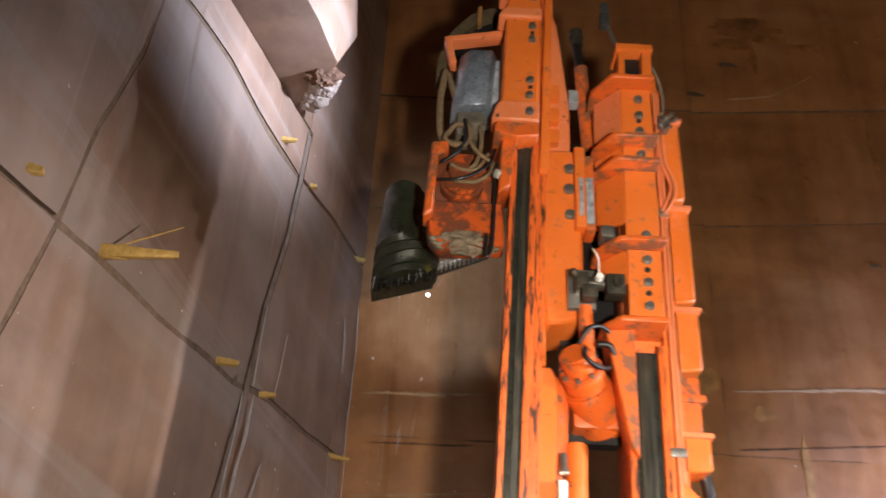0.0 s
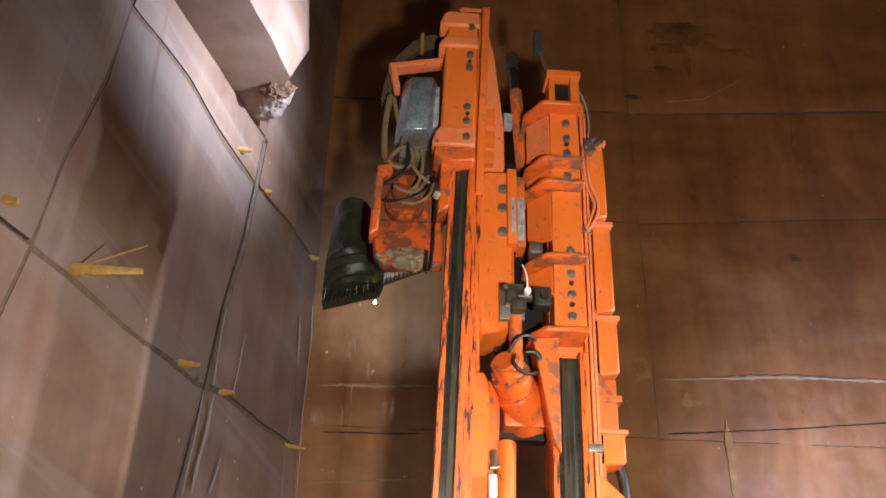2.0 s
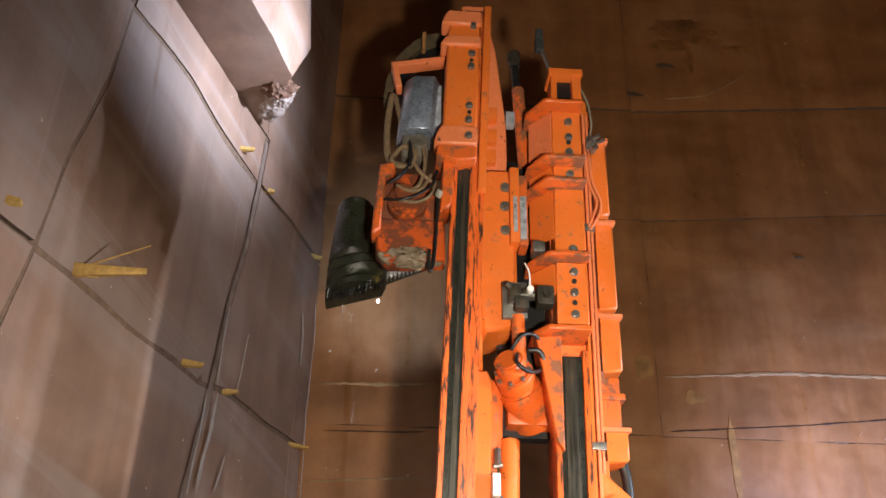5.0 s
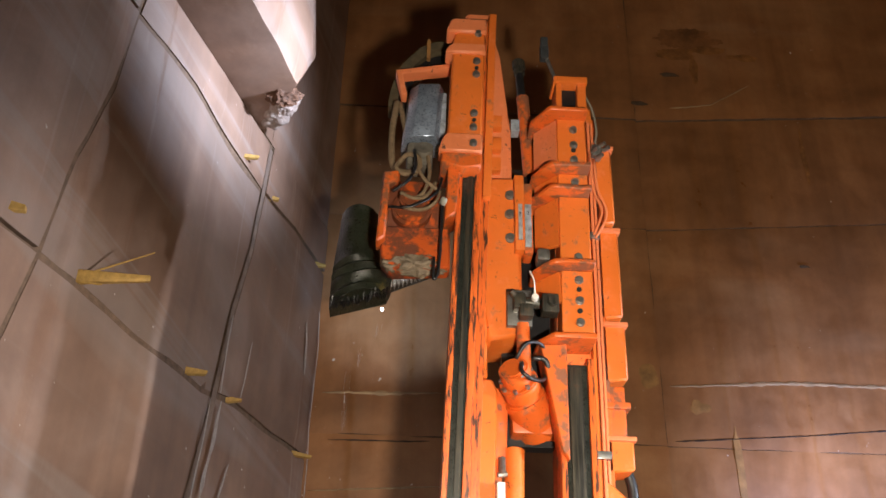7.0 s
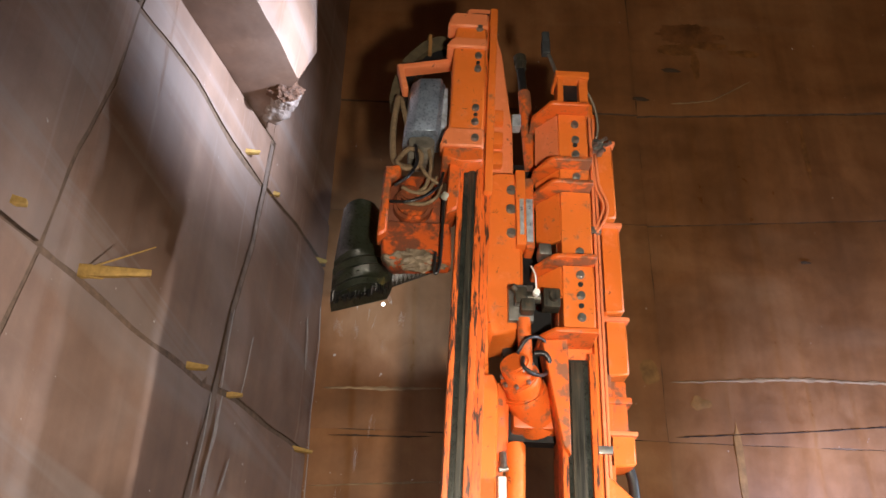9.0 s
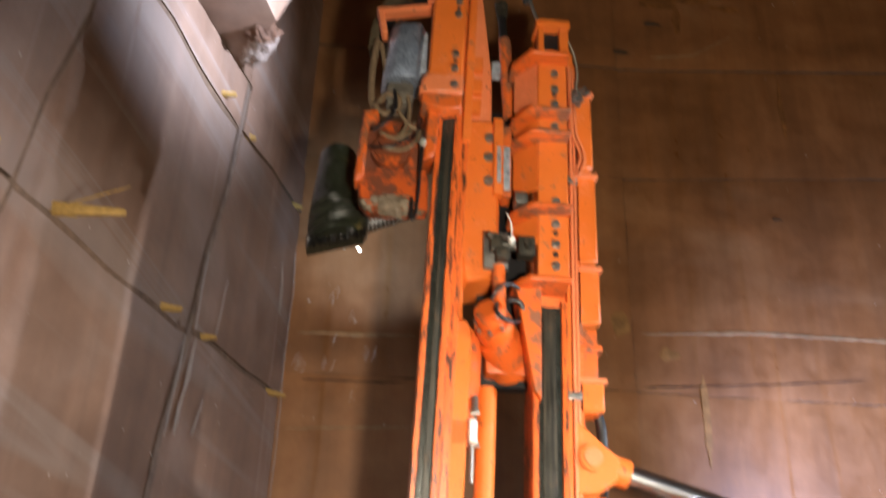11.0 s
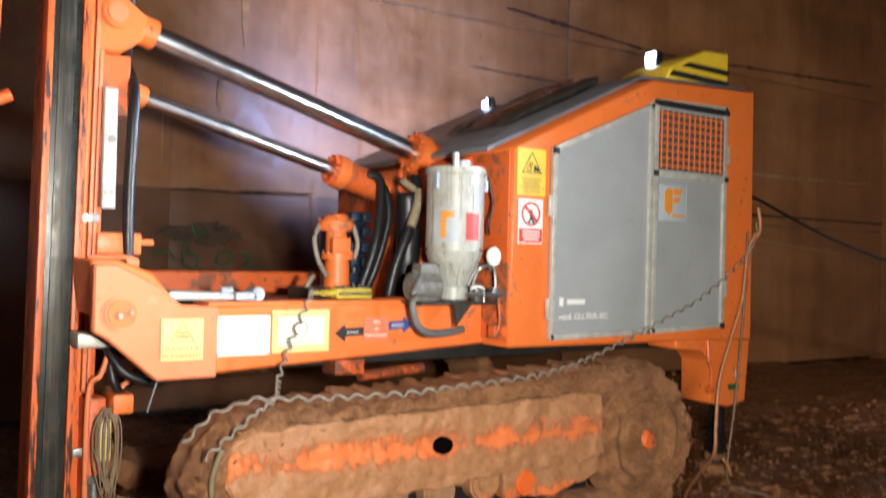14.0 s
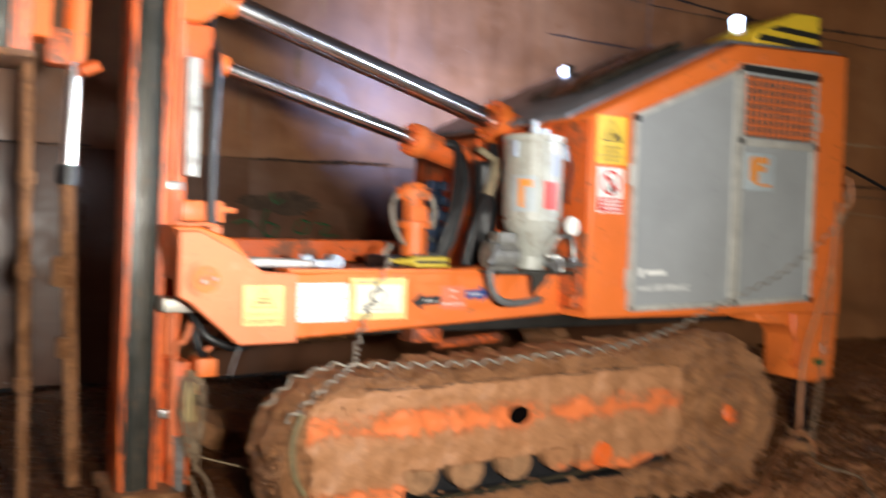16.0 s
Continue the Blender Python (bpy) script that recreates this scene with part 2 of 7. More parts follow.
def mud(name, wet, dry, split, rough, scale, depth):
    """Churned mud: glossy wet hollows, paler drying crust, crumbs."""
    m, nt, b = material(name)
    v = coords(nt)
    n1, n2 = noise_node(nt, scale, 8, 0.7, v, 0.6), noise_node(nt, scale * 6, 8, 0.75, v, 0.4)
    n3 = noise_node(nt, scale * 25, 4, 0.7, v)
    h = mix(nt, 0.45, n1.outputs[0], n2.outputs[0])
    c = ramp(nt, h, [(split - 0.14, tuple(x * 0.7 for x in wet)), (split, wet), (split + 0.07, dry), (split + 0.25, tuple(x * 1.25 for x in dry))]).outputs[0]
    c = mix(nt, 0.4, c, ramp(nt, n3.outputs[0], [(0.3, (0.3, 0.29, 0.28)), (0.7, (0.75, 0.75, 0.75))]).outputs[0], "OVERLAY")
    link(nt, c, b.inputs["Base Color"])
    r = ramp(nt, h, [(split - 0.03, (rough,) * 3), (split + 0.10, (min(0.9, rough + 0.35),) * 3)])
    link(nt, r.outputs[0], b.inputs["Roughness"])
    bump(nt, b, mix(nt, 0.3, n2.outputs[0], n3.outputs[0]), 0.9, depth)
    return m


MUD = mud("wet_red_mud", (0.120, 0.040, 0.012), (0.250, 0.098, 0.031), 0.53, 0.20, 3.4, 0.07)
DRY_MUD = mud("caked_mud", (0.27, 0.116, 0.044), (0.44, 0.205, 0.086), 0.46, 0.30, 9.0, 0.05)
MUD_CLOD = mud("drying_clods", (0.16, 0.060, 0.020), (0.33, 0.142, 0.052), 0.48, 0.26, 14.0, 0.02)
ROPE = plain("dirty_rope", (0.21, 0.14, 0.08), 0.8, 0.0, 0.35, 40, bump_s=0.4)
CABLE_GREY = plain("grey_spiral_cable", (0.25, 0.215, 0.17), 0.45, 0.0, 0.3, 30)
CABLE_ORANGE = plain("muddy_orange_cable", (0.42, 0.17, 0.07), 0.5, 0.0, 0.4, 15)
GREEN_SPRAY = plain("green_spray_paint", (0.012, 0.105, 0.03), 0.6, 0.0, 0.5, 14)
DARK_GAP = plain("dark_stone_gap", (0.030, 0.018, 0.012), 0.9, 0.0, 0.4, 12, bump_s=0.5)
JOINT = plain("brown_joint_grit", (0.14, 0.083, 0.050), 0.9, 0.0, 0.5, 14, bump_s=0.8)
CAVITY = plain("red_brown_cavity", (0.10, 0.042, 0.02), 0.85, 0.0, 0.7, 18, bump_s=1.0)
BROKEN = plain("broken_stone", (0.27, 0.20, 0.165), 0.75, 0.0, 0.45, 9, bump_s=1.0)
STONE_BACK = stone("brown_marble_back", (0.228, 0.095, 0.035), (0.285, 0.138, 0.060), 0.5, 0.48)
# lower course: the wall's fading light is put into a darker stone colour
STONE_LOW_SHADE = stone("brown_marble_low_shade", (0.120, 0.048, 0.020), (0.160, 0.074, 0.033), 0.4, 0.42)
STONE_LEFT = stone("brown_marble_dusty", (0.205, 0.118, 0.080), (0.275, 0.192, 0.155), 0.35, 0.62, 0.34)


def glow(name, colour, strength):
    m, nt, b = material(name)
    b.inputs["Base Color"].default_value = (1, 1, 1, 1)
    b.inputs["Emission Color"].default_value = (*colour, 1)
    b.inputs["Emission Strength"].default_value = strength
    return m


LED = glow("led_glow", (0.55, 0.68, 1.0), 14)
STAR = glow("cutter_led_glow", (0.9, 0.95, 1.0), 30)
WATER, wnt, wb = material("spray_water")
wb.inputs["Base Color"].default_value = (0.9, 0.93, 1, 1)
wb.inputs["Roughness"].default_value = 0.08
wb.inputs["Transmission Weight"].default_value = 0.35
wb.inputs["IOR"].default_value = 1.33


# ---- mesh helpers ----
def box(bm, x0, x1, y0, y1, z0, z1, bev=0.0):
    made = bmesh.ops.create_cube(bm, size=1)["verts"]
    for v in made:
        v.co = Vector((x0 if v.co.x < 0 else x1, y0 if v.co.y < 0 else y1, z0 if v.co.z < 0 else z1))
    if bev:
        bmesh.ops.bevel(bm, geom=list({e for v in made for e in v.link_edges}), offset=bev, segments=2, affect="EDGES", profile=0.6)
    return bm


def prism(bm, pts, y0, y1, bev=0.0):
    """An outline in x, z pushed from y0 to y1."""
    a = [bm.verts.new((x, y0, z)) for x, z in pts]
    b = [bm.verts.new((x, y1, z)) for x, z in pts]
    n = len(pts)
    faces = [bm.faces.new(a), bm.faces.new(b[::-1])]
    faces += [bm.faces.new((a[(i + 1) % n], a[i], b[i], b[(i + 1) % n])) for i in range(n)]
    bmesh.ops.recalc_face_normals(bm, faces=faces)
    if bev:
        bmesh.ops.bevel(bm, geom=list({e for f in faces for e in f.edges}), offset=bev, segments=1, affect="EDGES")
    return bm


def rod(bm, a, b, r, r2=None, n=20, bev=0.0):
    a, b = Vector(a), Vector(b)
    d = b - a
    m = Matrix.Translation((a + b) / 2) @ d.to_track_quat("Z", "Y").to_matrix().to_4x4()
    made = bmesh.ops.create_cone(bm, cap_ends=True, segments=n, radius1=r, radius2=r if r2 is None else r2, depth=d.length, matrix=m)["verts"]
    if bev:
        rims = [e for e in {e for v in made for e in v.link_edges} if any(len(f.verts) > 4 for f in e.link_faces)]
        bmesh.ops.bevel(bm, geom=rims, offset=bev, segments=2, affect="EDGES")
    return bm


def tube(bm, pts, r, n=8, closed=False, smooth=6):
    """A hose through points, smoothed by Catmull-Rom."""
    p = [Vector(q) for q in pts]
    if smooth > 1:
        out = []
        for i in range(len(p) - 1):
            p0, p1, p2, p3 = p[max(i - 1, 0)], p[i], p[i + 1], p[min(i + 2, len(p) - 1)]
            for k in range(smooth):
                t = k / smooth
                out.append(0.5 * (2 * p1 + (p2 - p0) * t + (2 * p0 - 5 * p1 + 4 * p2 - p3) * t * t + (3 * p1 - p0 - 3 * p2 + p3) * t ** 3))
        p = out + [p[-1]]
    rings, ref = [], Vector((0.3, 0.2, 0.93)).normalized()
    for i, q in enumerate(p):
        d = (p[min(i + 1, len(p) - 1)] - p[max(i - 1, 0)]).normalized()
        u = d.cross(ref)
        if u.length < 0.05:
            u = d.cross(Vector((1, 0, 0)))
        u.normalize()
        w = d.cross(u)
        rings.append([bm.verts.new(q + r * (math.cos(2 * math.pi * k / n) * u + math.sin(2 * math.pi * k / n) * w)) for k in range(n)])
    for a, b in zip(rings, rings[1:]):
        for k in range(n):
            f = bm.faces.new((a[k], a[(k + 1) % n], b[(k + 1) % n], b[k]))
            f.smooth = True
    bm.faces.new(rings[0][::-1]), bm.faces.new(rings[-1])
    return bm


def lean(bm, k, z0=2.7):
    for v in bm.verts:
        v.co.x += k * (v.co.z - z0)
    return bm


def smooth_round(bm, angle=40):
    for f in bm.faces:
        f.smooth = True
    for e in bm.edges:
        if len(e.link_faces) == 2 and e.calc_face_angle(0) > radians(angle):
            e.smooth = False
    return bm


def mesh_of(name, bm, mat, rounded=True):
    if rounded:
        smooth_round(bm)
    me = bpy.data.meshes.new(name)
    bm.to_mesh(me)
    bm.free()
    for m in (mat if isinstance(mat, (list, tuple)) else [mat]):
        me.materials.append(m)
    return me


def part(name, bm, mat, parent, label="", rounded=True):
    ob = new(name, mesh_of(name, bm, mat, rounded))
    ob.parent = parent
    return tagged(ob, label)


def thing(name, bm, mat, label, category, group="", kind="", rounded=True):
    return tagged(new(name, mesh_of(name, bm, mat, rounded)), label, category, group, kind)


def empty(name, at, label, category, group=""):
    ob = new(name)
    ob.location = at
    return tagged(ob, label, category, group)


def B():
    return bmesh.new()


def rough_up(bm, amount, scale, seed=0.0, axis=None):
    for v in bm.verts:
        n = noise.noise_vector(v.co * scale + Vector((seed, seed, seed)))
        v.co += (n * amount if axis is None else axis * (n.x * amount))
    return bm


# ---- the chamber ----
BACK_Y = 8.3


def west_x(y):
    """The sawn side wall runs askew to the back wall."""
    return -0.84 - 0.279 * (BACK_Y - y)


def floor_height(x, y):
    """Churned mud: swells, ruts and lumps, flat under the machine."""
    p = Vector((x, y, 0))
    h = 0.10 * noise.noise(p * 0.5) + 0.05 * noise.noise(p * 1.7 + Vector((3, 1, 0))) + 0.025 * noise.noise(p * 5.0) + 0.012 * noise.noise(p * 12)
    h += (0.05 * (0.45 - abs(noise.noise(p * 2.6 + Vector((7, 2, 0))))) + 0.03 * (0.4 - abs(noise.noise(Vector((x * 5, y * 9, 4)))))) * min(1.0, max(0.0, x - 4.2))
    flat = max(0.0, 1 - max(abs(x - 3.0) - 2.2, abs(y - 5.0) - 1.5, 0) / 0.8)
    heap = 0.14 * math.exp(-((x - 6.3) ** 2 / 1.6 + (y - 4.4) ** 2 / 0.5))
    ridge = 0.075 * math.exp(-((y - 3.18 - 0.2 * (x - 4.2) - 0.08 * noise.noise(p * 3)) / 0.10) ** 2) * min(1.0, max(0.0, (x - 4.1) * 3)) * max(0.0, min(1.0, (7.0 - x)))
    ridge *= 0.55 + 0.9 * abs(noise.noise(p * 9))
    return h * (1 - 0.75 * flat) + heap + ridge - 0.03


def build_floor():
    bm = B()
    xs = list(np.concatenate([np.linspace(-6, 0, 30), np.linspace(0.06, 8.5, 170), np.linspace(8.7, 16, 30)]))
    ys = list(np.concatenate([np.linspace(-8, 2.5, 24), np.linspace(2.55, 6.5, 90), np.linspace(6.6, 8.6, 20)]))
    grid = [[bm.verts.new((x, y, floor_height(x, y))) for x in xs] for y in ys]
    for a, b in zip(grid, grid[1:]):
        for i in range(len(xs) - 1):
            bm.faces.new((a[i], a[i + 1], b[i + 1], b[i]))
    thing("floor", bm, MUD, "wet churned red-brown mud floor of the chamber", "floor", kind="structure")


build_floor()


def lumps(name, count, seed, area, size, mat, label):
    """Scattered clods of one heap, joined as stuff."""
    rng = random.Random(seed)
    verts, faces = [], []
    for _ in range(count):
        x, y = area(rng)
        r = size * rng.uniform(0.35, 1.3) ** 3
        z = floor_height(x, y) + r * 0.2
        base = len(verts)
        turn, long = rng.gauss(0.2, 0.5), rng.choice((1.0, 1.4, 2.2, 3.6))
        ring = []
        for a in np.linspace(0, 5.4, 7):
            u, w = math.cos(a) * r * long * rng.uniform(0.7, 1.4), math.sin(a) * r * rng.uniform(0.5, 1.2)
            ring.append((u * math.cos(turn) - w * math.sin(turn), u * math.sin(turn) + w * math.cos(turn)))
        verts += [(x + u, y + w, z - r * 0.5) for u, w in ring]
        verts += [(x + u * 0.7, y + w * 0.7, z + r * rng.uniform(0.1, 0.8)) for u, w in ring]
        verts.append((x + r * rng.uniform(-0.4, 0.4), y, z + r * rng.uniform(0.4, 0.9)))
        for i in range(7):
            j = (i + 1) % 7
            faces.append((base + i, base + j, base + 7 + j, base + 7 + i))
            faces.append((base + 7 + i, base + 7 + j, base + 14))
    me = bpy.data.meshes.new(name)
    me.from_pydata(verts, [], faces)
    me.materials.append(mat)
    tagged(new(name, me), label, "mud clods", kind="stuff")


lumps("mud_clods", 3600, 3, lambda r: (4.2 + 5.0 * r.random() ** 1.4, r.gauss(3.9, 0.95)), 0.0115, MUD_CLOD, "pale clods of drying mud on the churned floor")
lumps("track_mud_clods", 1100, 4, lambda r: (r.uniform(1.4, 5.2), 3.45 + abs(r.gauss(0, 0.14)) * -1 + 0.2), 0.013, MUD_CLOD, "crumbs of caked mud fallen along the crawler track")

wall_west = tagged(new("wall_west"), "sawn brown marble side wall cut into large blocks", "wall", kind="structure")
wall_north = tagged(new("wall_north"), "brown marble back wall with saw joints and pale veins", "wall", kind="structure")


def wall_block(name, parent, p0, p1, z0, z1, thick, out, mat, seed, joint=0.012, skew=(0, 0, 0, 0), jx=None, warp=None):
    """One sawn block of a wall from p0 to p1 in plan, its face pushed out by out towards the room, with worn uneven edges."""
    jx = joint if jx is None else jx
    p0, p1 = Vector((*p0, 0)), Vector((*p1, 0))
    d = (p1 - p0)
    length = d.length
    d.normalize()
    inward = Vector((d.y, -d.x, 0))
    nx, nz = max(2, int(length / 0.16)), max(2, int((z1 - z0) / 0.16))
    bm = B()
    grid = []
    for j in range(nz + 1):
        row = []
        for i in range(nx + 1):
            s, up = i / nx, j / nz
            lo = z0 + joint + skew[0] * (1 - s) + skew[1] * s
            hi = z1 - joint + skew[2] * (1 - s) + skew[3] * s
            x, z = jx + (length - 2 * jx) * s, lo + (hi - lo) * up
            w = noise.noise(Vector((x * 3 + seed, z * 3, seed)))
            edge = (i in (0, nx)) or (j in (0, nz))
            if i in (0, nx):
                x += 0.012 * w
            if j in (0, nz):
                z += 0.014 * w
            o = out + 0.006 * noise.noise(Vector((x * 0.9, z * 0.9, seed * 3))) - (0.012 if edge else 0)
            q = p0 + d * x + Vector((0, 0, z))
            row.append(bm.verts.new((warp(q) if warp else q) + inward * o))
        grid.append(row)
    for a, b in zip(grid, grid[1:]):
        for i in range(nx):
            bm.faces.new((a[i], a[i + 1], b[i + 1], b[i]))
    rim = [e for e in bm.edges if e.is_boundary]
    got = bmesh.ops.extrude_edge_only(bm, edges=rim)["geom"]
    for v in got:
        if isinstance(v, bmesh.types.BMVert):
            v.co -= inward * (thick + out)
        elif isinstance(v, bmesh.types.BMFace):
            v.material_index = 1
    bmesh.ops.recalc_face_normals(bm, faces=bm.faces)
    return part(name, bm, [mat, JOINT], parent)


# side wall: courses cut at three heights, upright cuts
WEST_Z = [0.0, 1.95, 3.87, 5.86, 6.36]
def west(y):
    return (west_x(y), y)


def west_warp(p):
    """The upright cuts lean, and the level cuts sag between the wedges."""
    run = float(np.interp(p.z, [0, 3, 3.87, 4.5, 5.2, 6.36], [-0.4, -0.17, 0, 0.08, 0.25, 0.36])) * min(1.0, max(0.0, (8.3 - p.y) / 1.5))
    low = float(np.interp(p.y, [3.8, 4.7, 5.4, 5.8, 6.25, 6.7, 7.4, 8.2], [-0.02, -0.02, -0.06, -0.045, -0.07, 0.005, 0, 0.03]))
    high = float(np.interp(p.y, [4.2, 4.7, 5.2, 5.7, 6.5, 7.3, 8.3], [0, 0.04, 0.055, -0.03, -0.055, 0, -0.03]))
    z = p.z + low * math.exp(-((p.z - 3.87) / 0.45) ** 2) + high * math.exp(-((p.z - 5.86) / 0.3) ** 2)
    if p.z > 6.3:
        run = 0.36 * min(1.0, max(0.0, (8.3 - p.y) / 1.5))
    return Vector((p.x + 0.279 * run, p.y + run, z))


def west_blocks():
    cuts = {0: [-8, -3, 1.2, 4.32, 6.42, 8.32], 1: [-8, -3.5, 0.5, 4.32, 6.42, 8.32], 2: [-8, -2.5, 1.0, 4.32, 6.42, 8.32], 3: [-8, -1.0, 4.32, 6.42, 8.32]}
    outs = [0.0, 0.02, -0.01, 0.012, 0.0, 0.016, -0.006]
    for k in range(4):
        ys = cuts[k]
        for i in range(len(ys) - 1):
            wall_block("stone_block", wall_west, west(ys[i]), west(ys[i + 1]), WEST_Z[k], WEST_Z[k + 1], 0.5, outs[(3 * k + i) % 7], STONE_LEFT, 10 * k + i, 0.022, jx=0.030, warp=west_warp)
    ys = [-8, -1.0, 6.42, 8.32]
    for i in range(3):
        wall_block("stone_block", wall_west, west(ys[i]), west(ys[i + 1]), 6.36, 12.0, 0.5, 0.0, STONE_LEFT, 71 + i, 0.004, warp=west_warp)
    # grey mortar dust pressed into the farther upright cut
    bm, prev = B(), None
    off = Vector((0.963, -0.269, 0))
    for k in range(60):
        z = 2.2 + 4.1 * k / 59
        a, b = (west_warp(Vector((*west(6.42 + e + 0.012 * noise.noise(Vector((z * 6, e, 0)))), z))) - off * 0.006 for e in (-0.032, 0.036))
        cur = (bm.verts.new(a), bm.verts.new(b))
        if prev:
            bm.faces.new((prev[0], prev[1], cur[1], cur[0]))
        prev = cur
    part("joint_dust", bm, plain("grey_joint_dust", (0.175, 0.118, 0.088), 0.8, 0.0, 0.45, 9, bump_s=0.6), wall_west, "grey saw dust packed in a joint", False)
    # dark filling behind the joints
    bm = B()
    a, b = Vector((*west(-8), 0)), Vector((*west(8.4), 0))
    off = Vector((-0.963, 0.269, 0)) * 0.024
    vs = [bm.verts.new(q) for q in (a + off, b + off, b + off + Vector((0, 0, 12)), a + off + Vector((0, 0, 12)))]
    bm.faces.new(vs)
    part("joint_fill", bm, JOINT, wall_west, "brown grit in the saw joints", False)


west_blocks()


WET_GLINT = plain("pale_wet_glint", (0.33, 0.275, 0.24), 0.30, 0.0, 0.3, 12, bump_s=0.1)
RUNS = [
    ([(6.46, 4.5), (6.45, 4.17), (6.44, 3.85)], 0.02),
    ([(6.47, 3.8), (6.45, 3.51), (6.39, 3.24), (6.37, 3.04)], 0.034),
    ([(6.73, 3.4), (6.68, 3.24), (6.62, 3.1)], 0.022),
    ([(6.32, 3.76), (6.29, 3.42), (6.24, 3.0)], 0.014),
    ([(6.84, 4.43), (6.81, 4.18), (6.77, 3.92)], 0.012),
    ([(8.20, 5.35), (8.24, 4.9), (8.22, 4.3), (8.25, 3.6), (8.24, 2.4)], 0.013),
    ([(7.9, 5.1), (7.95, 4.9), (7.98, 4.6)], 0.05),
]


def glint_run(pts, width, seed):
    """A thin trail that has run down the side wall, its wet glint put into the pale colour."""
    bm, prev = B(), None
    zs = np.linspace(pts[0][1], pts[-1][1], 40)
    for i, z in enumerate(zs):
        y = float(np.interp(-z, [-q[1] for q in pts], [q[0] for q in pts])) + 0.022 * noise.noise(Vector((z * 2.5, seed, 0)))
        w = width * (0.45 + 0.6 * abs(noise.noise(Vector((z * 3, seed, 4))))) * min(1.0, 0.1 + i / 6, 0.1 + (39 - i) / 6)
        cur = [bm.verts.new(Vector((*west(y + e * w), z)) + Vector((0.963, -0.269, 0)) * (0.031 + h)) for e, h in ((-1, -0.004), (0, 0.002), (1, -0.004))]
        if prev:
            for k in (0, 1):
                bm.faces.new((prev[k], prev[k + 1], cur[k + 1], cur[k]))
        prev = cur
    part("glint_run", bm, WET_GLINT, wall_west, "pale run with its wet glint painted in")


for k, (pts, width) in enumerate(RUNS):
    glint_run(pts, width, 3.0 * k)


def ledge():
    """The overhanging block left standing high on the side wall, its end broken off."""
    bm = B()
    o = Vector((0.963, -0.269, 0))
    def p(y, out, z):
        return Vector((*west(y), z)) + o * out
    ys = list(np.linspace(-6.0, 6.62, 50))
    rows = []
    for y in ys:
        t = max(0.0, (y - 6.0) / 0.62)
        out = 0.53 - 0.04 * t + 0.025 * noise.noise(Vector((y * 2.1, 7, 0)))
        rows.append([bm.verts.new(p(y, -0.05, 6.36)), bm.verts.new(p(y - 0.35 * t, out * 0.5, 6.36 + 0.01 * noise.noise(Vector((y * 3, 0, 0))))), bm.verts.new(p(y - 0.55 * t, out, 6.36 + 0.02 * noise.noise(Vector((y * 4, 2, 0))))),
                     bm.verts.new(p(y - 0.30 * t, out + 0.03, 6.9)), bm.verts.new(p(y - 0.45 * t, out + 0.03, 7.5)), bm.verts.new(p(y - 0.45 * t, out + 0.03, 12.0)), bm.verts.new(p(y, -0.05, 12.0))])
    for a, b in zip(rows, rows[1:]):
        for i in range(6):
            bm.faces.new((a[i], b[i], b[i + 1], a[i + 1]))
    bm.faces.new(rows[-1])
    bmesh.ops.recalc_face_normals(bm, faces=bm.faces)
    ob = thing("rock_ledge", bm, STONE_LEFT, "overhanging sawn marble ledge high on the side wall", "rock ledge", kind="structure")
    # broken end
    bm = B()
    bmesh.ops.create_icosphere(bm, subdivisions=5, radius=0.175)
    for v in bm.verts:
        n = v.co.normalized()
        q = v.co.copy()
        r = 1 + 0.30 * noise.noise(q * 4) + 0.16 * noise.noise(q * 12) + 0.10 * noise.noise(q * 30)
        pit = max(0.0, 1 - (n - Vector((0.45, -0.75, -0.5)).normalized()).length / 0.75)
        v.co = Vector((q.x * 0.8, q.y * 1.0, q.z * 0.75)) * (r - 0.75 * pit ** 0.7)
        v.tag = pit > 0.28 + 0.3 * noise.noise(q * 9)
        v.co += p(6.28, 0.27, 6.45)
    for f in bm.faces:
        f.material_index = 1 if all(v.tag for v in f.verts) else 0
    bm2 = B()
    bmesh.ops.create_icosphere(bm2, subdivisions=4, radius=1)
    for v in bm2.verts:
        q = v.co.copy()
        v.co = Vector((q.x * 0.135, q.y * 0.07, q.z * 0.105)) * (1 + 0.35 * noise.noise(q * 2.2) + 0.22 * noise.noise(q * 7))
        v.co += p(6.26, 0.30, 6.45) + Vector((0.15, -0.78, -0.61)) * 0.145
    bm3 = B()
    for y, out, z, r in ((6.40, 0.18, 6.43, 0.115), (6.48, 0.10, 6.41, 0.085), (6.36, 0.29, 6.48, 0.08)):
        lump = bmesh.ops.create_icosphere(bm3, subdivisions=4, radius=r)["verts"]
        for v in lump:
            q = v.co.copy()
            v.co = q * (1 + 0.35 * noise.noise(q * 9 + Vector((y, 0, 0))) + 0.15 * noise.noise(q * 24)) + p(y, out, z)
    part("broken_crumble", bm3, BROKEN, ob, "pale crumbled stone under the broken corner", False)
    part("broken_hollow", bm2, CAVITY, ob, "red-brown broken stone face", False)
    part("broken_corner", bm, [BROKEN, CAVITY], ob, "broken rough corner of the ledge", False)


ledge()


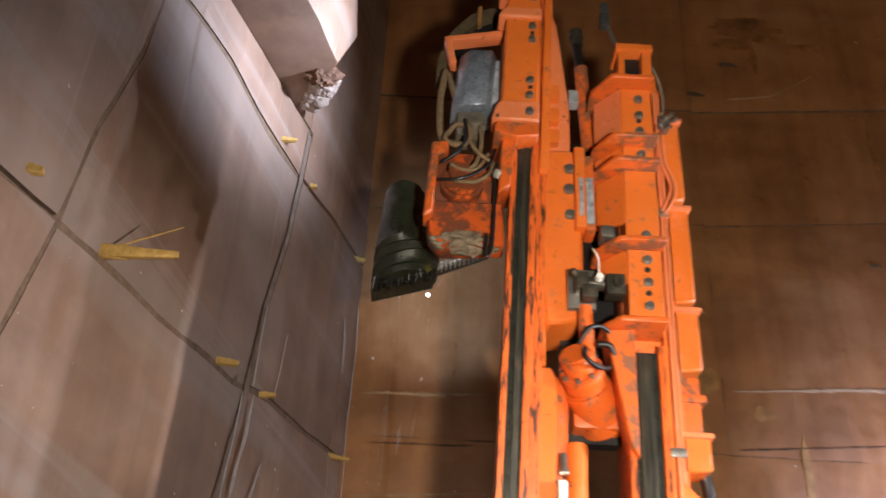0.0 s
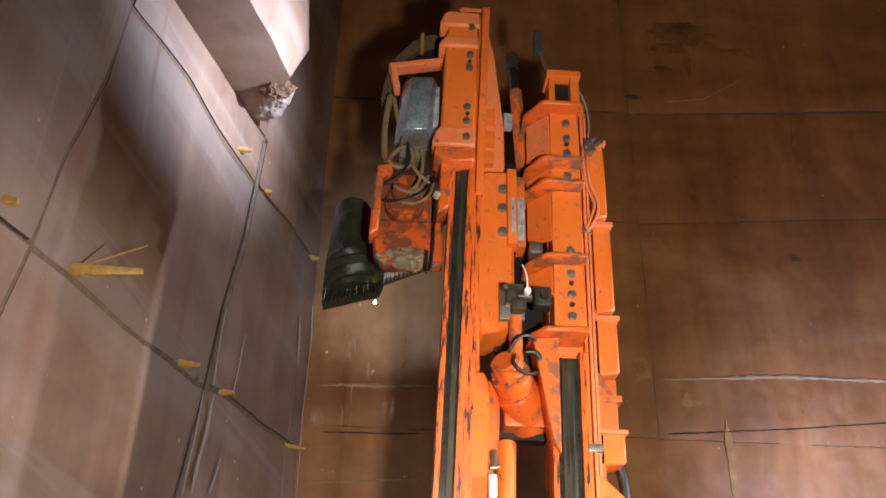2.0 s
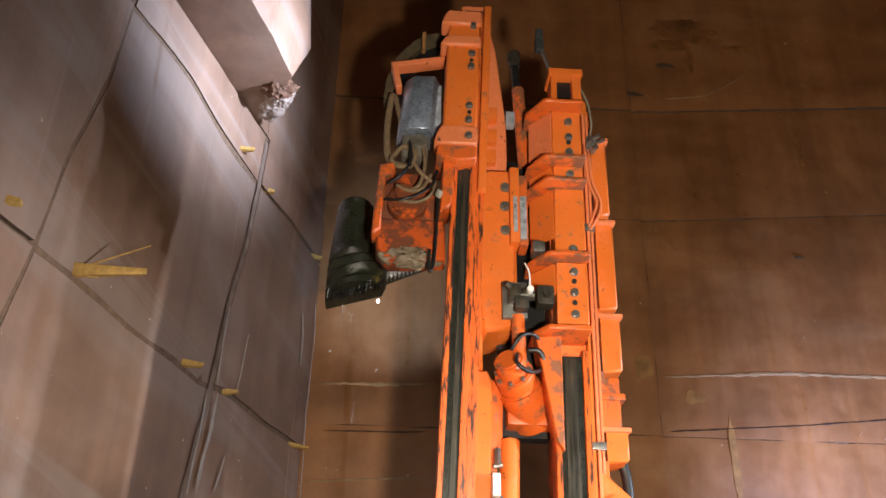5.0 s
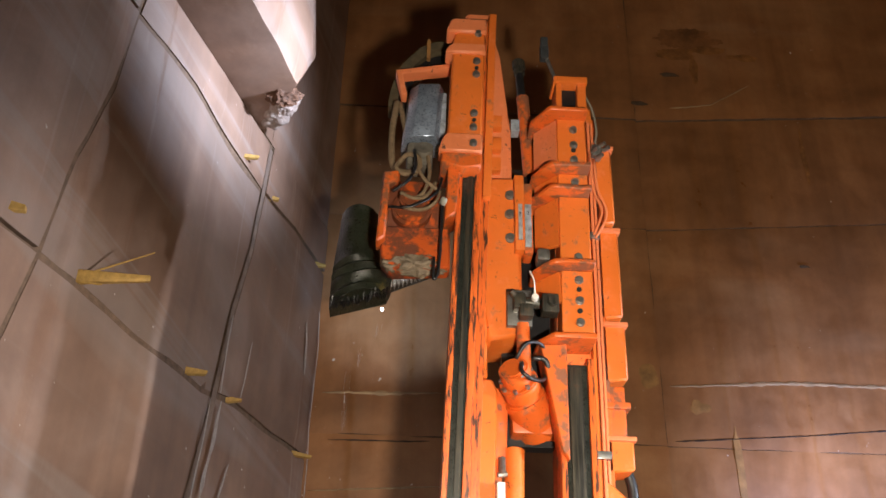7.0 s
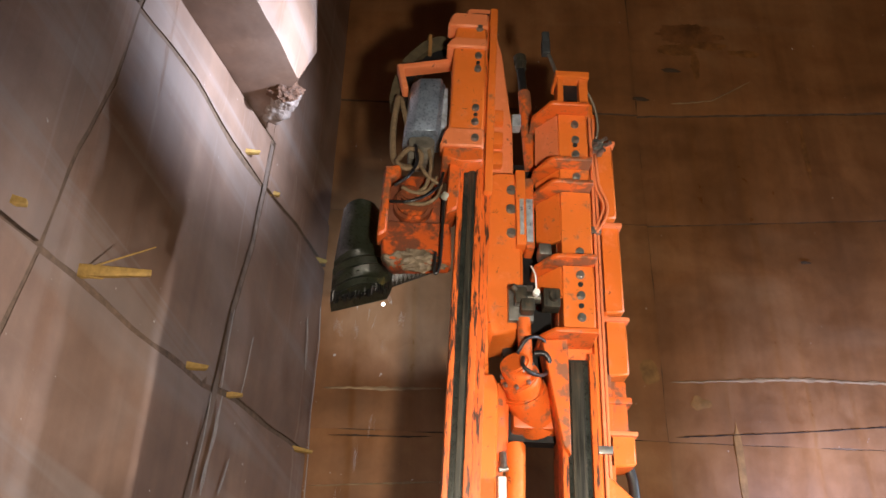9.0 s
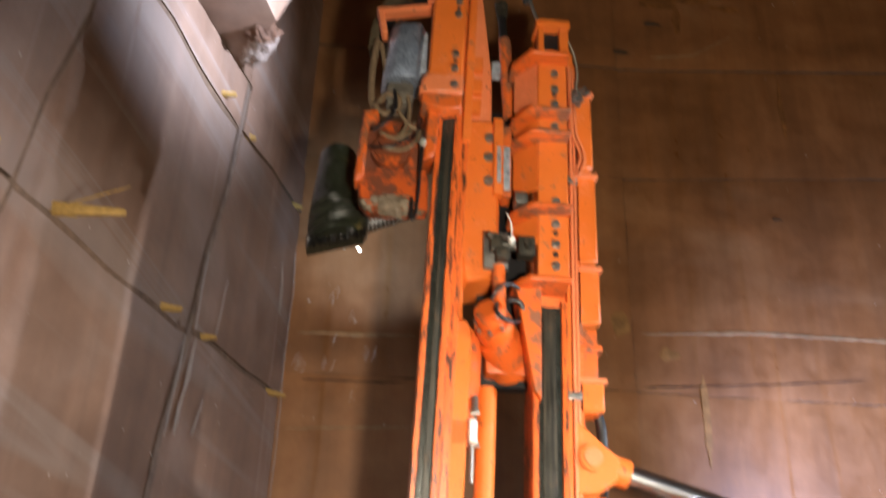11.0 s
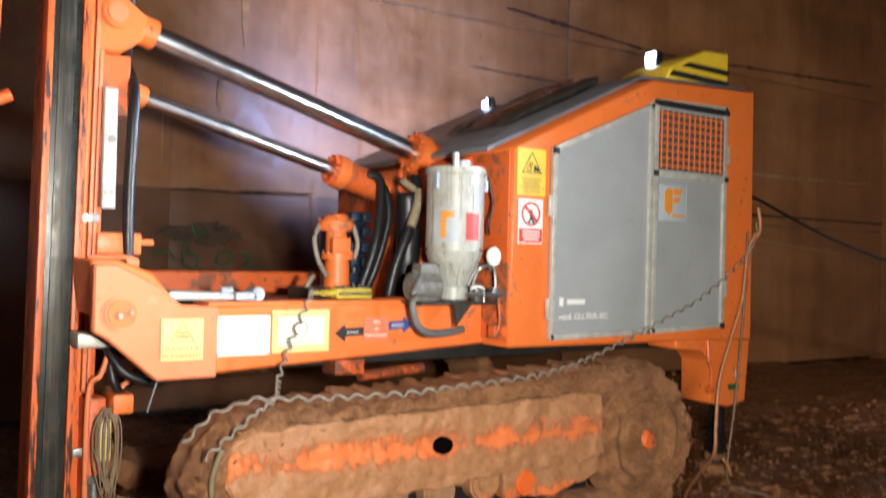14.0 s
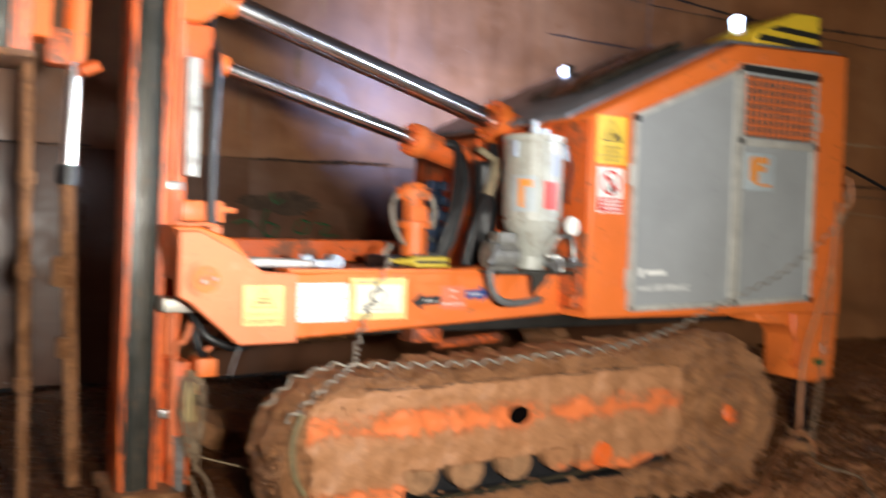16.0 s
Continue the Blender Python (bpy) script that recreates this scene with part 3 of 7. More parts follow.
def north_blocks():
    cols = [(-0.95, 2.58, 0.03), (2.58, 7.4, 0.0), (7.4, 14.5, 0.02)]
    rows = [(0.0, 2.03, 0), (2.03, 4.15, 1), (4.15, 6.55, 2), (6.55, 8.02, 3), (8.02, 12.0, 4)]
    for c, (x0, x1, out) in enumerate(cols):
        for z0, z1, k in rows:
            top = 0.085 * (x1 - x0) if k in (2, 3) else (0.02 if k == 1 else 0)
            base = 0.085 * (x1 - x0) if k in (3, 4) else (0.02 if k == 2 else 0)
            if c != 1:
                top = base = 0
            if c == 2:
                lift = 0.4 if k in (3, 4) else 0.0
                top, base = (0.4 if k in (2, 3) else 0), lift
                wall_block("stone_block", wall_north, (x0, BACK_Y), (x1, BACK_Y), z0, z1, 0.5, out, STONE_BACK, 100 + 10 * c + k, 0.008, (base, base, top, top))
                continue
            joint = 0.003 if (c == 0 or k < 2) else 0.007
            wall_block("stone_block", wall_north, (x0, BACK_Y), (x1, BACK_Y), z0, z1, 0.5, out + (0.02 if k == 4 else 0), STONE_LOW_SHADE if k == 0 else STONE_BACK, 100 + 10 * c + k, joint, (0, base, 0, top))
    bm = B()
    vs = [bm.verts.new(q) for q in ((-1, 8.325, 0), (15, 8.325, 0), (15, 8.325, 12), (-1, 8.325, 12))]
    bm.faces.new(vs)
    part("joint_fill", bm, JOINT, wall_north, "brown grit in the saw joints", False)


north_blocks()


def strip(parent, name, pts, width, mat, seed, y=BACK_Y - 0.036, label=""):
    """A crooked thin seam along points in x, z of the back wall, with some relief."""
    bm, rng = B(), random.Random(seed)
    path = []
    for (x0, z0), (x1, z1) in zip(pts, pts[1:]):
        n = max(2, int(math.hypot(x1 - x0, z1 - z0) / 0.05))
        path += [(x0 + (x1 - x0) * i / n, z0 + (z1 - z0) * i / n) for i in range(n)]
    path.append(pts[-1])
    prev = None
    for i, (x, z) in enumerate(path):
        w = width * (0.35 + 0.9 * abs(noise.noise(Vector((i * 0.31, seed, 0))))) * min(1, i / 3 + 0.2, (len(path) - 1 - i) / 3 + 0.2)
        z += 0.008 * noise.noise(Vector((i * 0.12, seed, 5))) + 0.35 * width * noise.noise(Vector((i * 0.9, seed, 8)))
        cur = [bm.verts.new((x, y, z - w)), bm.verts.new((x, y - 0.006, z)), bm.verts.new((x, y, z + w))]
        if prev:
            bm.faces.new((prev[0], cur[0], cur[1], prev[1]))
            bm.faces.new((prev[1], cur[1], cur[2], prev[2]))
        prev = cur
    return part(name, bm, mat, parent, label, False)


VEIN = plain("pale_vein", (0.30, 0.185, 0.095), 0.6, 0.0, 0.4, 6)
strip(wall_north, "crack", [(2.66, 4.20), (3.9, 4.30), (4.95, 4.41)], 0.012, DARK_GAP, 1, BACK_Y - 0.012)
strip(wall_north, "crack", [(-0.66, 4.08), (0.3, 4.10)], 0.012, DARK_GAP, 2)
strip(wall_north, "crack", [(2.54, 2.02), (4.03, 2.06)], 0.022, DARK_GAP, 3, BACK_Y - 0.038)
strip(wall_north, "crack", [(-0.9, 2.02), (1.2, 2.05)], 0.014, DARK_GAP, 13)
strip(wall_north, "crack", [(5.9, 3.62), (7.4, 3.6)], 0.02, DARK_GAP, 4, BACK_Y - 0.012)
strip(wall_north, "crack", [(8.2, 2.2), (11.0, 2.17), (14.6, 2.17)], 0.03, DARK_GAP, 5, BACK_Y - 0.032)
strip(wall_north, "crack", [(6.4, 4.36), (9.0, 4.2), (14.0, 4.4)], 0.03, DARK_GAP, 6, BACK_Y - 0.032)
strip(wall_north, "vein", [(2.66, 4.76), (3.9, 4.84), (6.4, 4.85)], 0.030, VEIN, 7, BACK_Y - 0.012, "pale mineral vein")
strip(wall_north, "vein", [(-0.75, 4.54), (0.4, 4.58)], 0.028, VEIN, 8, BACK_Y - 0.036, "pale mineral vein")
strip(wall_north, "vein", [(-0.8, 3.6), (0.4, 3.68)], 0.016, VEIN, 9, BACK_Y - 0.036, "pale mineral vein")
strip(wall_north, "vein", [(8.2, 2.9), (11.2, 2.75), (14.0, 2.8)], 0.03, VEIN, 10, BACK_Y - 0.032, "pale mineral vein")
strip(wall_north, "vein", [(8.2, 1.9), (11.2, 1.8), (14.0, 1.6)], 0.022, VEIN, 11, BACK_Y - 0.032, "pale mineral vein")
strip(wall_north, "vein", [(3.0, 8.22), (3.5, 8.30), (4.0, 8.62)], 0.025, VEIN, 12, BACK_Y - 0.03, "pale yellow mineral vein")


def blotch(parent, name, x, z, w, h, mat, seed, y=BACK_Y - 0.04, label="", jag=0.10):
    bm = B()
    ring = []
    c = bm.verts.new((x, y - 0.004, z))
    for i in range(72):
        a = 2 * math.pi * i / 72
        r = 1 + 0.5 * noise.noise(Vector((math.cos(a) * 1.2, math.sin(a) * 1.2, seed))) + jag * noise.noise(Vector((math.cos(a) * 9, math.sin(a) * 9, seed)))
        ring.append(bm.verts.new((x + math.cos(a) * w * r, y, z + math.sin(a) * h * r)))
    for i in range(72):
        bm.faces.new((c, ring[i], ring[(i + 1) % 72]))
    return part(name, bm, mat, parent, label, False)


# flat patches: the dark depth of the hollows is put into the colour
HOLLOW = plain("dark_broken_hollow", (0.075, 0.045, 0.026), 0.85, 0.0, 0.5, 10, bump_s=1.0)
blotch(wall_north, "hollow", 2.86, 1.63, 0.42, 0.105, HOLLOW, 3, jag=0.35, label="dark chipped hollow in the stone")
# lit edge of the block column, drawn in pale colour
blotch(wall_north, "vein", 2.487, 2.65, 0.007, 0.52, VEIN, 31, BACK_Y - 0.035, "lit block edge painted as a pale line")
blotch(wall_north, "hollow", 2.62, 8.26, 0.12, 0.03, HOLLOW, 5)
blotch(wall_north, "hollow", 3.05, 8.72, 0.12, 0.03, HOLLOW, 6)
blotch(wall_north, "hollow", 4.25, 6.17, 0.06, 0.018, HOLLOW, 8)
RUST = plain("rust_brown_stain", (0.26, 0.105, 0.03), 0.6, 0.0, 0.6, 5, bump_s=0.8)
DARK_STAIN = plain("dark_damp_stain", (0.205, 0.082, 0.028), 0.5, 0.0, 0.5, 4, bump_s=0.6)
OCHRE = plain("ochre_stain", (0.275, 0.135, 0.043), 0.6, 0.0, 0.5, 6)
blotch(wall_north, "stain", 2.93, 4.55, 0.10, 0.07, OCHRE, 9, BACK_Y - 0.012, "ochre stain")
blotch(wall_north, "stain", 2.45, 4.85, 0.10, 0.12, OCHRE, 10, BACK_Y - 0.04, "ochre stain")
blotch(wall_north, "stain", 3.26, 3.95, 0.035, 0.45, OCHRE, 12, BACK_Y - 0.012, "ochre run-down stain")
blotch(wall_north, "stain", 3.03, 2.95, 0.03, 0.16, OCHRE, 14, BACK_Y - 0.012, "ochre run-down stain")

for k, (x, z, w, h, mat) in enumerate(((3.15, 9.05, 0.26, 0.10, RUST), (3.55, 9.15, 0.24, 0.07, RUST), (3.3, 9.3, 0.45, 0.16, DARK_STAIN), (3.98, 9.05, 0.20, 0.05, RUST), (3.35, 8.80, 0.05, 0.20, RUST), (4.5, 7.6, 0.03, 0.35, RUST))):
    blotch(wall_north, "stain", x, z, w, h, mat, 20 + k, BACK_Y - 0.034, "rusty broken stain in the stone", 0.22)

# green spray marks, unreadable
def spray_marks():
    y = BACK_Y - 0.045
    for k, pts in enumerate([[(2.42, 1.42), (2.56, 1.45), (2.62, 1.38)], [(2.74, 1.56), (2.70, 1.36), (2.80, 1.30), (2.84, 1.40), (2.74, 1.44)],
                             [(3.06, 1.46), (3.02, 1.36), (3.12, 1.34), (3.16, 1.44), (3.08, 1.47)], [(3.24, 1.44), (3.36, 1.42), (3.30, 1.33), (3.46, 1.33)], [(2.78, 1.72), (2.82, 1.62), (2.9, 1.66)]]):
        bm = B()
        tube(bm, [(x, y, z) for x, z in pts], 0.011, 6)
        for v in bm.verts:
            v.co.y = y + (v.co.y - y) * 0.25
        part("spray_mark", bm, GREEN_SPRAY, wall_north, "green spray-paint mark")


spray_marks()


def close_room():
    bm = B()
    box(bm, -5.5, 16, -9, 9, 12.0, 12.4)
    thing("ceiling", bm, STONE_BACK, "dark sawn stone roof of the chamber", "ceiling", kind="structure")
    bm = B()
    box(bm, 14.35, 15.2, -8.5, 8.8, -0.3, 12)
    thing("wall_east", bm, STONE_BACK, "brown marble end wall", "wall", kind="structure")
    bm = B()
    box(bm, -6, 15.2, -8.9, -8.4, -0.3, 12)
    thing("wall_south", bm, STONE_BACK, "brown marble wall behind the working place", "wall", kind="structure")


close_room()


# wooden wedges driven into the side wall's joints
def wedge(y, z, length, tall, tilt, extra=False):
    bm = B()
    prism(bm, [(0, -tall * 0.5), (length, -tall * 0.2), (length * 1.02, tall * 0.25), (0, tall * 0.5)], -0.025, 0.025, 0.004)
    rough_up(bm, 0.012, 14, y)
    if extra:
        rod(bm, (0.0, 0.0, 0.0), (length * 1.08, -0.03, 0.16), 0.008, 0.004, 6)
        rod(bm, (-0.05, 0, -0.02), (length * 0.35, -0.02, -0.05), 0.008, 0.006, 6)
    ob = thing("wooden_wedge", bm, WOOD, "splintered yellow wooden wedge driven into a wall joint", "wedge", "wedges in the wall joints")
    ob.matrix_world = Matrix.Translation((west_x(y) - 0.04, y, z)) @ pose(0, 0, 0, 0, tilt, 18)
    return ob


for args in [(4.70, 3.90, 0.40, 0.075, -10, True), (6.02, 3.86, 0.15, 0.06, 0), (6.66, 3.88, 0.13, 0.05, -4), (8.02, 3.87, 0.19, 0.05, 4), (6.32, 5.90, 0.15, 0.05, -6), (6.9, 5.86, 0.10, 0.05, 0), (8.1, 5.84, 0.12, 0.05, 0), (4.02, 3.96, 0.12, 0.07, 0)]:
    wedge(*args)



# ---- the cutting machine ----
machine = empty("stone_cutting_machine", (3.0, 5.0, 0.0), "orange crawler-mounted chain saw for stone with two upright masts", "machine")


def mp(name, bm, mat, label="", parent=None, rounded=True):
    """A part of the machine, built in world metres."""
    ob = part(name, bm, mat, parent or machine, label, rounded)
    if not parent:
        ob.matrix_parent_inverse = Matrix.Translation(machine.location).inverted()
    return ob


def bolts(parent, places, y, r=0.022, k=0.0):
    for x, z in places:
        bm = B()
        rod(bm, (x, y + 0.004, z), (x, y - 0.010, z), r * 1.25, n=16)
        rod(bm, (x, y - 0.008, z), (x, y - 0.026, z), r, n=6, bev=0.002)
        lean(bm, k)
        part("bolt", bm, STEEL, parent)


KA, KB = 0.030, 0.014  # the masts lean a little

# mast on the machine's nose
bm = B()
box(bm, 0.90, 1.20, 4.86, 5.12, 0.06, 5.35, 0.008)
lean(bm, KB)
mast = mp("mast", bm, ORANGE_DIRTY, "scraped orange steel mast")
for x0, x1 in ((0.885, 0.917), (1.050, 1.085)):
    bm = B()
    box(bm, x0, x1, 4.74, 4.90, 0.06, 3.55, 0.006)
    lean(bm, KB)
    mp("mast_flange", bm, FLANGE, "scraped orange flange", mast)
bm = B()
box(bm, 0.918, 1.049, 4.765, 4.87, 0.06, 3.52, 0.004)
lean(bm, KB)
mp("mast_rail", bm, RAIL, "black greasy guide rail", mast)
bm = B()
box(bm, 0.945, 1.020, 4.752, 4.766, 0.06, 3.50, 0.003)
lean(bm, KB)
mp("rail_strip", bm, RAIL_STEEL, "worn dark steel running strip", mast)
for x0, x1, y0 in ((1.092, 1.112, 4.775), (1.118, 1.137, 4.765), (1.143, 1.160, 4.775)):
    bm = B()
    box(bm, x0, x1, y0, 4.87, 0.75, 5.25, 0.006)
    lean(bm, KB)
    mp("pipe_strip", bm, ORANGE_PALE if x0 > 1.11 else ORANGE, "", mast)
for z in (0.45, 1.62, 3.0, 4.38):
    bm = B()
    box(bm, 1.085, 1.165, 4.750, 4.79, z - 0.022, z + 0.022, 0.004)
    lean(bm, KB)
    mp("clamp", bm, STEEL, "grey pipe clamp", mast)

# ribbed carriage on the upper part of that mast
def plan_plate(pts, z0, z1, bev=0.005):
    """A flat plate cut to an outline in x, y."""
    bm = prism(B(), pts, z0, z1)
    for v in bm.verts:
        v.co.y, v.co.z = v.co.z, v.co.y
    bmesh.ops.recalc_face_normals(bm, faces=bm.faces)
    if bev:
        bmesh.ops.bevel(bm, geom=list(bm.edges), offset=bev, segments=1, affect="EDGES")
    return bm


LIP = [(1.095, 4.60), (0.86, 4.60), (0.835, 4.615), (0.745, 4.77), (0.745, 4.95), (1.095, 4.95)]


def stepped_plate(z0, zc, z1, parent):
    """A bolted front plate, its slanting cheek down to zc and the shelf-like lip over both."""
    bm = B()
    prism(bm, [(0.905, z0), (1.09, z0), (1.09, z1), (0.905, z1)], 4.70, 4.86, 0.005)
    lean(bm, KB)
    p = mp("carriage_plate", bm, ORANGE, "", parent)
    bm = plan_plate([(0.90, 4.705), (0.912, 4.73), (0.80, 4.885), (0.775, 4.87)], zc, z1 - 0.004, 0.003)
    for v in bm.verts:
        if v.co.z < zc + 0.02 and v.co.x < 0.85:
            v.co.z += 0.03
    lean(bm, KB)
    # top cheek is paler: the light on its slant is put into the paint
    mp("cheek", bm, ORANGE_PALE if z0 > 4.7 else ORANGE, "", parent)
    bm = plan_plate(LIP, z1, z1 + 0.03)
    bmesh.ops.subdivide_edges(bm, edges=[e for e in bm.edges if e.calc_length() > 0.1], cuts=3)
    rough_up(bm, 0.006, 9, z1)
    lean(bm, KB)
    mp("lip", bm, ORANGE_DIRTY, "muddy shelf-like lip", parent)
    return p


bm = B()
box(bm, 0.93, 1.17, 4.84, 5.05, 3.5, 5.42, 0.01)
lean(bm, KB)
carriage = mp("carriage", bm, ORANGE, "ribbed orange carriage on the mast")
stepped_plate(4.83, 4.88, 5.215, carriage)
stepped_plate(4.66, 4.66, 4.785, carriage)
stepped_plate(4.13, 4.27, 4.615, carriage)
stepped_plate(3.66, 3.89, 4.095, carriage)
bolts(carriage, [(1.012, 5.13), (1.012, 5.01), (1.01, 4.895), (1.01, 4.725), (1.012, 4.185), (1.01, 4.03), (1.01, 3.895), (1.01, 3.755)], 4.70, 0.021, KB)
for z in (3.97, 3.83, 4.97):
    bm = B()
    rod(bm, (1.01, 4.705, z), (1.01, 4.694, z), 0.016, n=14)
    lean(bm, KB)
    part("bolt_hole", bm, INK, carriage)
# foot plate of the carriage
bm = B()
bm.free()
bm = plan_plate([(1.085, 4.60), (0.84, 4.60), (0.765, 4.72), (0.765, 4.95), (1.085, 4.95)], 3.618, 3.65)
prism(bm, [(0.775, 3.61), (0.925, 3.62), (0.925, 2.95), (0.885, 3.0)], 4.70, 4.86, 0.006)
lean(bm, KB)
mp("carriage_foot", bm, ORANGE_DIRTY, "muddy lower lip of the carriage", carriage)
# top fork
bm = B()
box(bm, 0.915, 0.955, 4.74, 4.9, 5.30, 5.58, 0.006)
box(bm, 1.06, 1.12, 4.74, 4.9, 5.30, 5.58, 0.006)
box(bm, 0.90, 1.13, 4.72, 4.92, 5.55, 5.60, 0.006)
lean(bm, KB)
mp("mast_head", bm, ORANGE, "open orange mast head", mast)
bm = B()
box(bm, 0.955, 1.06, 4.80, 4.86, 5.30, 5.54)
lean(bm, KB)
mp("head_gap", bm, BLACK, "", mast)
# thin wire and sensor above
bm = B()
tube(bm, [(1.13, 4.78, 5.55), (1.20, 4.78, 5.38), (1.22, 4.78, 5.2), (1.20, 4.76, 5.08)], 0.008, 6)
mp("sensor_wire", bm, CABLE_GREY, "thin pale wire", mast)
bm = B()
rod(bm, (0.905, 4.80, 5.84), (0.97, 4.80, 5.62), 0.014, n=8)
mp("sensor_arm", bm, STEEL, "", mast)
bm = B()
box(bm, 0.865, 0.925, 4.77, 4.83, 5.80, 5.92, 0.012)
box(bm, 0.868, 0.922, 4.765, 4.80, 5.90, 5.99, 0.014)
mp("work_light", bm, plain("dark_lamp_shell", (0.06, 0.065, 0.07), 0.4, 0.3, 0.4, 12), "small unlit dark grey lamp head", mast)
# square boxes along the mast's far edge
for z0, z1, x1 in ((4.52, 5.10, 1.30), (3.86, 4.47, 1.31), (3.46, 3.82, 1.315), (2.93, 3.12, 1.32)):
    bm = B()
    prism(bm, [(1.165, z0), (x1, z0 + 0.02), (x1, z1), (1.165, z1)], 4.86, 5.06, 0.012)
    lean(bm, KB * 0.8)
    mp("side_box", bm, ORANGE, "", mast)
    bm = B()
    box(bm, 1.16, x1 + 0.012, 4.83, 5.07, z1 - 0.012, z1 + 0.014, 0.006)
    lean(bm, KB * 0.8)
    mp("side_box_lid", bm, ORANGE_PALE, "", mast)
bm = B()
box(bm, 1.17, 1.29, 4.87, 5.0, 3.14, 3.44, 0.01)
box(bm, 1.165, 1.315, 4.85, 5.02, 3.30, 3.34, 0.006)
lean(bm, KB * 0.8)
mp("side_bracket", bm, ORANGE_DIRTY, "", mast)
bm = B()
tube(bm, [(1.16, 4.76, 5.0), (1.165, 4.75, 4.72), (1.21, 4.75, 4.58), (1.20, 4.75, 4.50), (1.15, 4.75, 4.38)], 0.009, 8, smooth=3)
tube(bm, [(1.185, 4.76, 4.95), (1.19, 4.75, 4.72), (1.235, 4.75, 4.58), (1.225, 4.75, 4.48), (1.16, 4.75, 4.36)], 0.009, 8, smooth=3)
mp("hydraulic_pipe", bm, ORANGE_PALE, "bent thin orange hydraulic pipes", mast)
bm = B()
box(bm, 1.17, 1.24, 4.74, 4.82, 4.97, 5.06, 0.01)
for dx, dz in ((0, 0.0), (0.05, 0.04), (0.03, -0.05), (0.075, 0.01)):
    rod(bm, (1.17 + dx, 4.74, 5.0 + dz), (1.20 + dx, 4.70, 5.0 + dz), 0.014, n=10)
mp("pipe_fitting", bm, STEEL, "greasy steel pipe fittings", mast)
bm = B()
tube(bm, [(1.28, 5.0, 3.05), (1.335, 5.02, 2.9), (1.335, 5.02, 2.65), (1.315, 4.96, 2.46), (1.312, 4.79, 2.30), (1.300, 4.745, 2.10), (1.292, 4.75, 1.8), (1.292, 4.75, 1.5), (1.31, 4.77, 1.32), (1.37, 4.82, 1.22)], 0.030, 10)
mp("hose_conduit", bm, BLACK, "thick black hose conduit", mast)
# mud base
bm = B()
box(bm, 0.80, 1.16, 4.66, 5.2, 0.02, 0.07, 0.01)
bmesh.ops.subdivide_edges(bm, edges=[e for e in bm.edges if e.calc_length() > 0.2], cuts=9, use_grid_fill=True)
rough_up(bm, 0.022, 9, 1.0)
rod(bm, (1.02, 4.8, -0.06), (1.02, 4.8, 0.03), 0.12, n=24, bev=0.01)
mp("mast_foot", bm, DRY_MUD, "mud-covered mast foot plate", mast)
bm = B()
rod(bm, (1.15, 4.72, 0.05), (1.15, 4.72, 0.30), 0.03, n=14, bev=0.004)
rod(bm, (1.15, 4.72, 0.30), (1.15, 4.72, 0.34), 0.04, n=6)
mp("foot_screw", bm, STEEL, "", mast)

# clevis brackets and the two raising cylinders
def cylinder(a, b, r, body, br, fl):
    """A chromed rod from the mast to its orange barrel with a bolted flange."""
    a, b, e = Vector(a), Vector(b), Vector(body)
    d = (b - a).normalized()
    bm = B()
    rod(bm, b, e, br, n=28, bev=0.008)
    barrel = mp("raising_cylinder", bm, ORANGE_DIRTY, "orange hydraulic cylinder with chromed rod")
    bm = B()
    rod(bm, a, b, r, n=28)
    mp("piston_rod", bm, CHROME, "polished chrome piston rod", barrel)
    bm = B()
    rod(bm, b - d * 0.05, b + d * 0.03, fl, n=28, bev=0.006)
    u = d.cross(Vector((0, 1, 0))).normalized()
    w = d.cross(u)
    mp("flange", bm, ORANGE, "", barrel)
    for i in range(12):
        q = 2 * math.pi * i / 12
        c = b - d * 0.05 + (u * math.cos(q) + w * math.sin(q)) * (fl - 0.022)
        bm = B()
        rod(bm, c, c - d * 0.028, 0.014, n=6)
        part("flange_bolt", bm, ORANGE_DIRTY, barrel)
    bm = B()
    rod(bm, a - d * 0.12, a + d * 0.05, fl * 0.60, n=24, bev=0.01)
    mp("rod_eye", bm, ORANGE, "", barrel)
    return barrel


cylinder((1.385, 4.85, 2.609), (3.10, 4.85, 2.105), 0.062, (3.42, 4.85, 2.02), 0.105, 0.135)
cylinder((1.345, 4.86, 2.276), (2.55, 4.86, 1.955), 0.043, (2.86, 4.86, 1.865), 0.085, 0.10)
bm = B()
prism(bm, [(1.12, 2.86), (1.15, 2.86), (1.28, 2.74), (1.37, 2.67), (1.35, 2.55), (1.24, 2.47), (1.12, 2.46)], 4.77, 4.94, 0.012)
rod(bm, (1.215, 4.745, 2.665), (1.215, 4.96, 2.665), 0.078, n=28, bev=0.008)
mp("upper_clevis", bm, ORANGE, "bolted orange clevis", mast)
bm = B()
rod(bm, (1.215, 4.738, 2.665), (1.215, 4.752, 2.665), 0.05, n=24)
mp("clevis_pin", bm, ORANGE_PALE, "", mast)
bm = B()
prism(bm, [(1.12, 2.46), (1.30, 2.46), (1.285, 2.15), (1.12, 2.13)], 4.80, 4.98, 0.008)
box(bm, 1.27, 1.36, 4.82, 4.90, 2.24, 2.32, 0.008)
mp("lower_clevis", bm, ORANGE_DIRTY, "grimy orange lower clevis", mast)
bm = B()
prism(bm, [(1.155, 1.67), (1.225, 1.67), (1.225, 2.28), (1.155, 2.28)], 4.74, 4.78, 0.006)
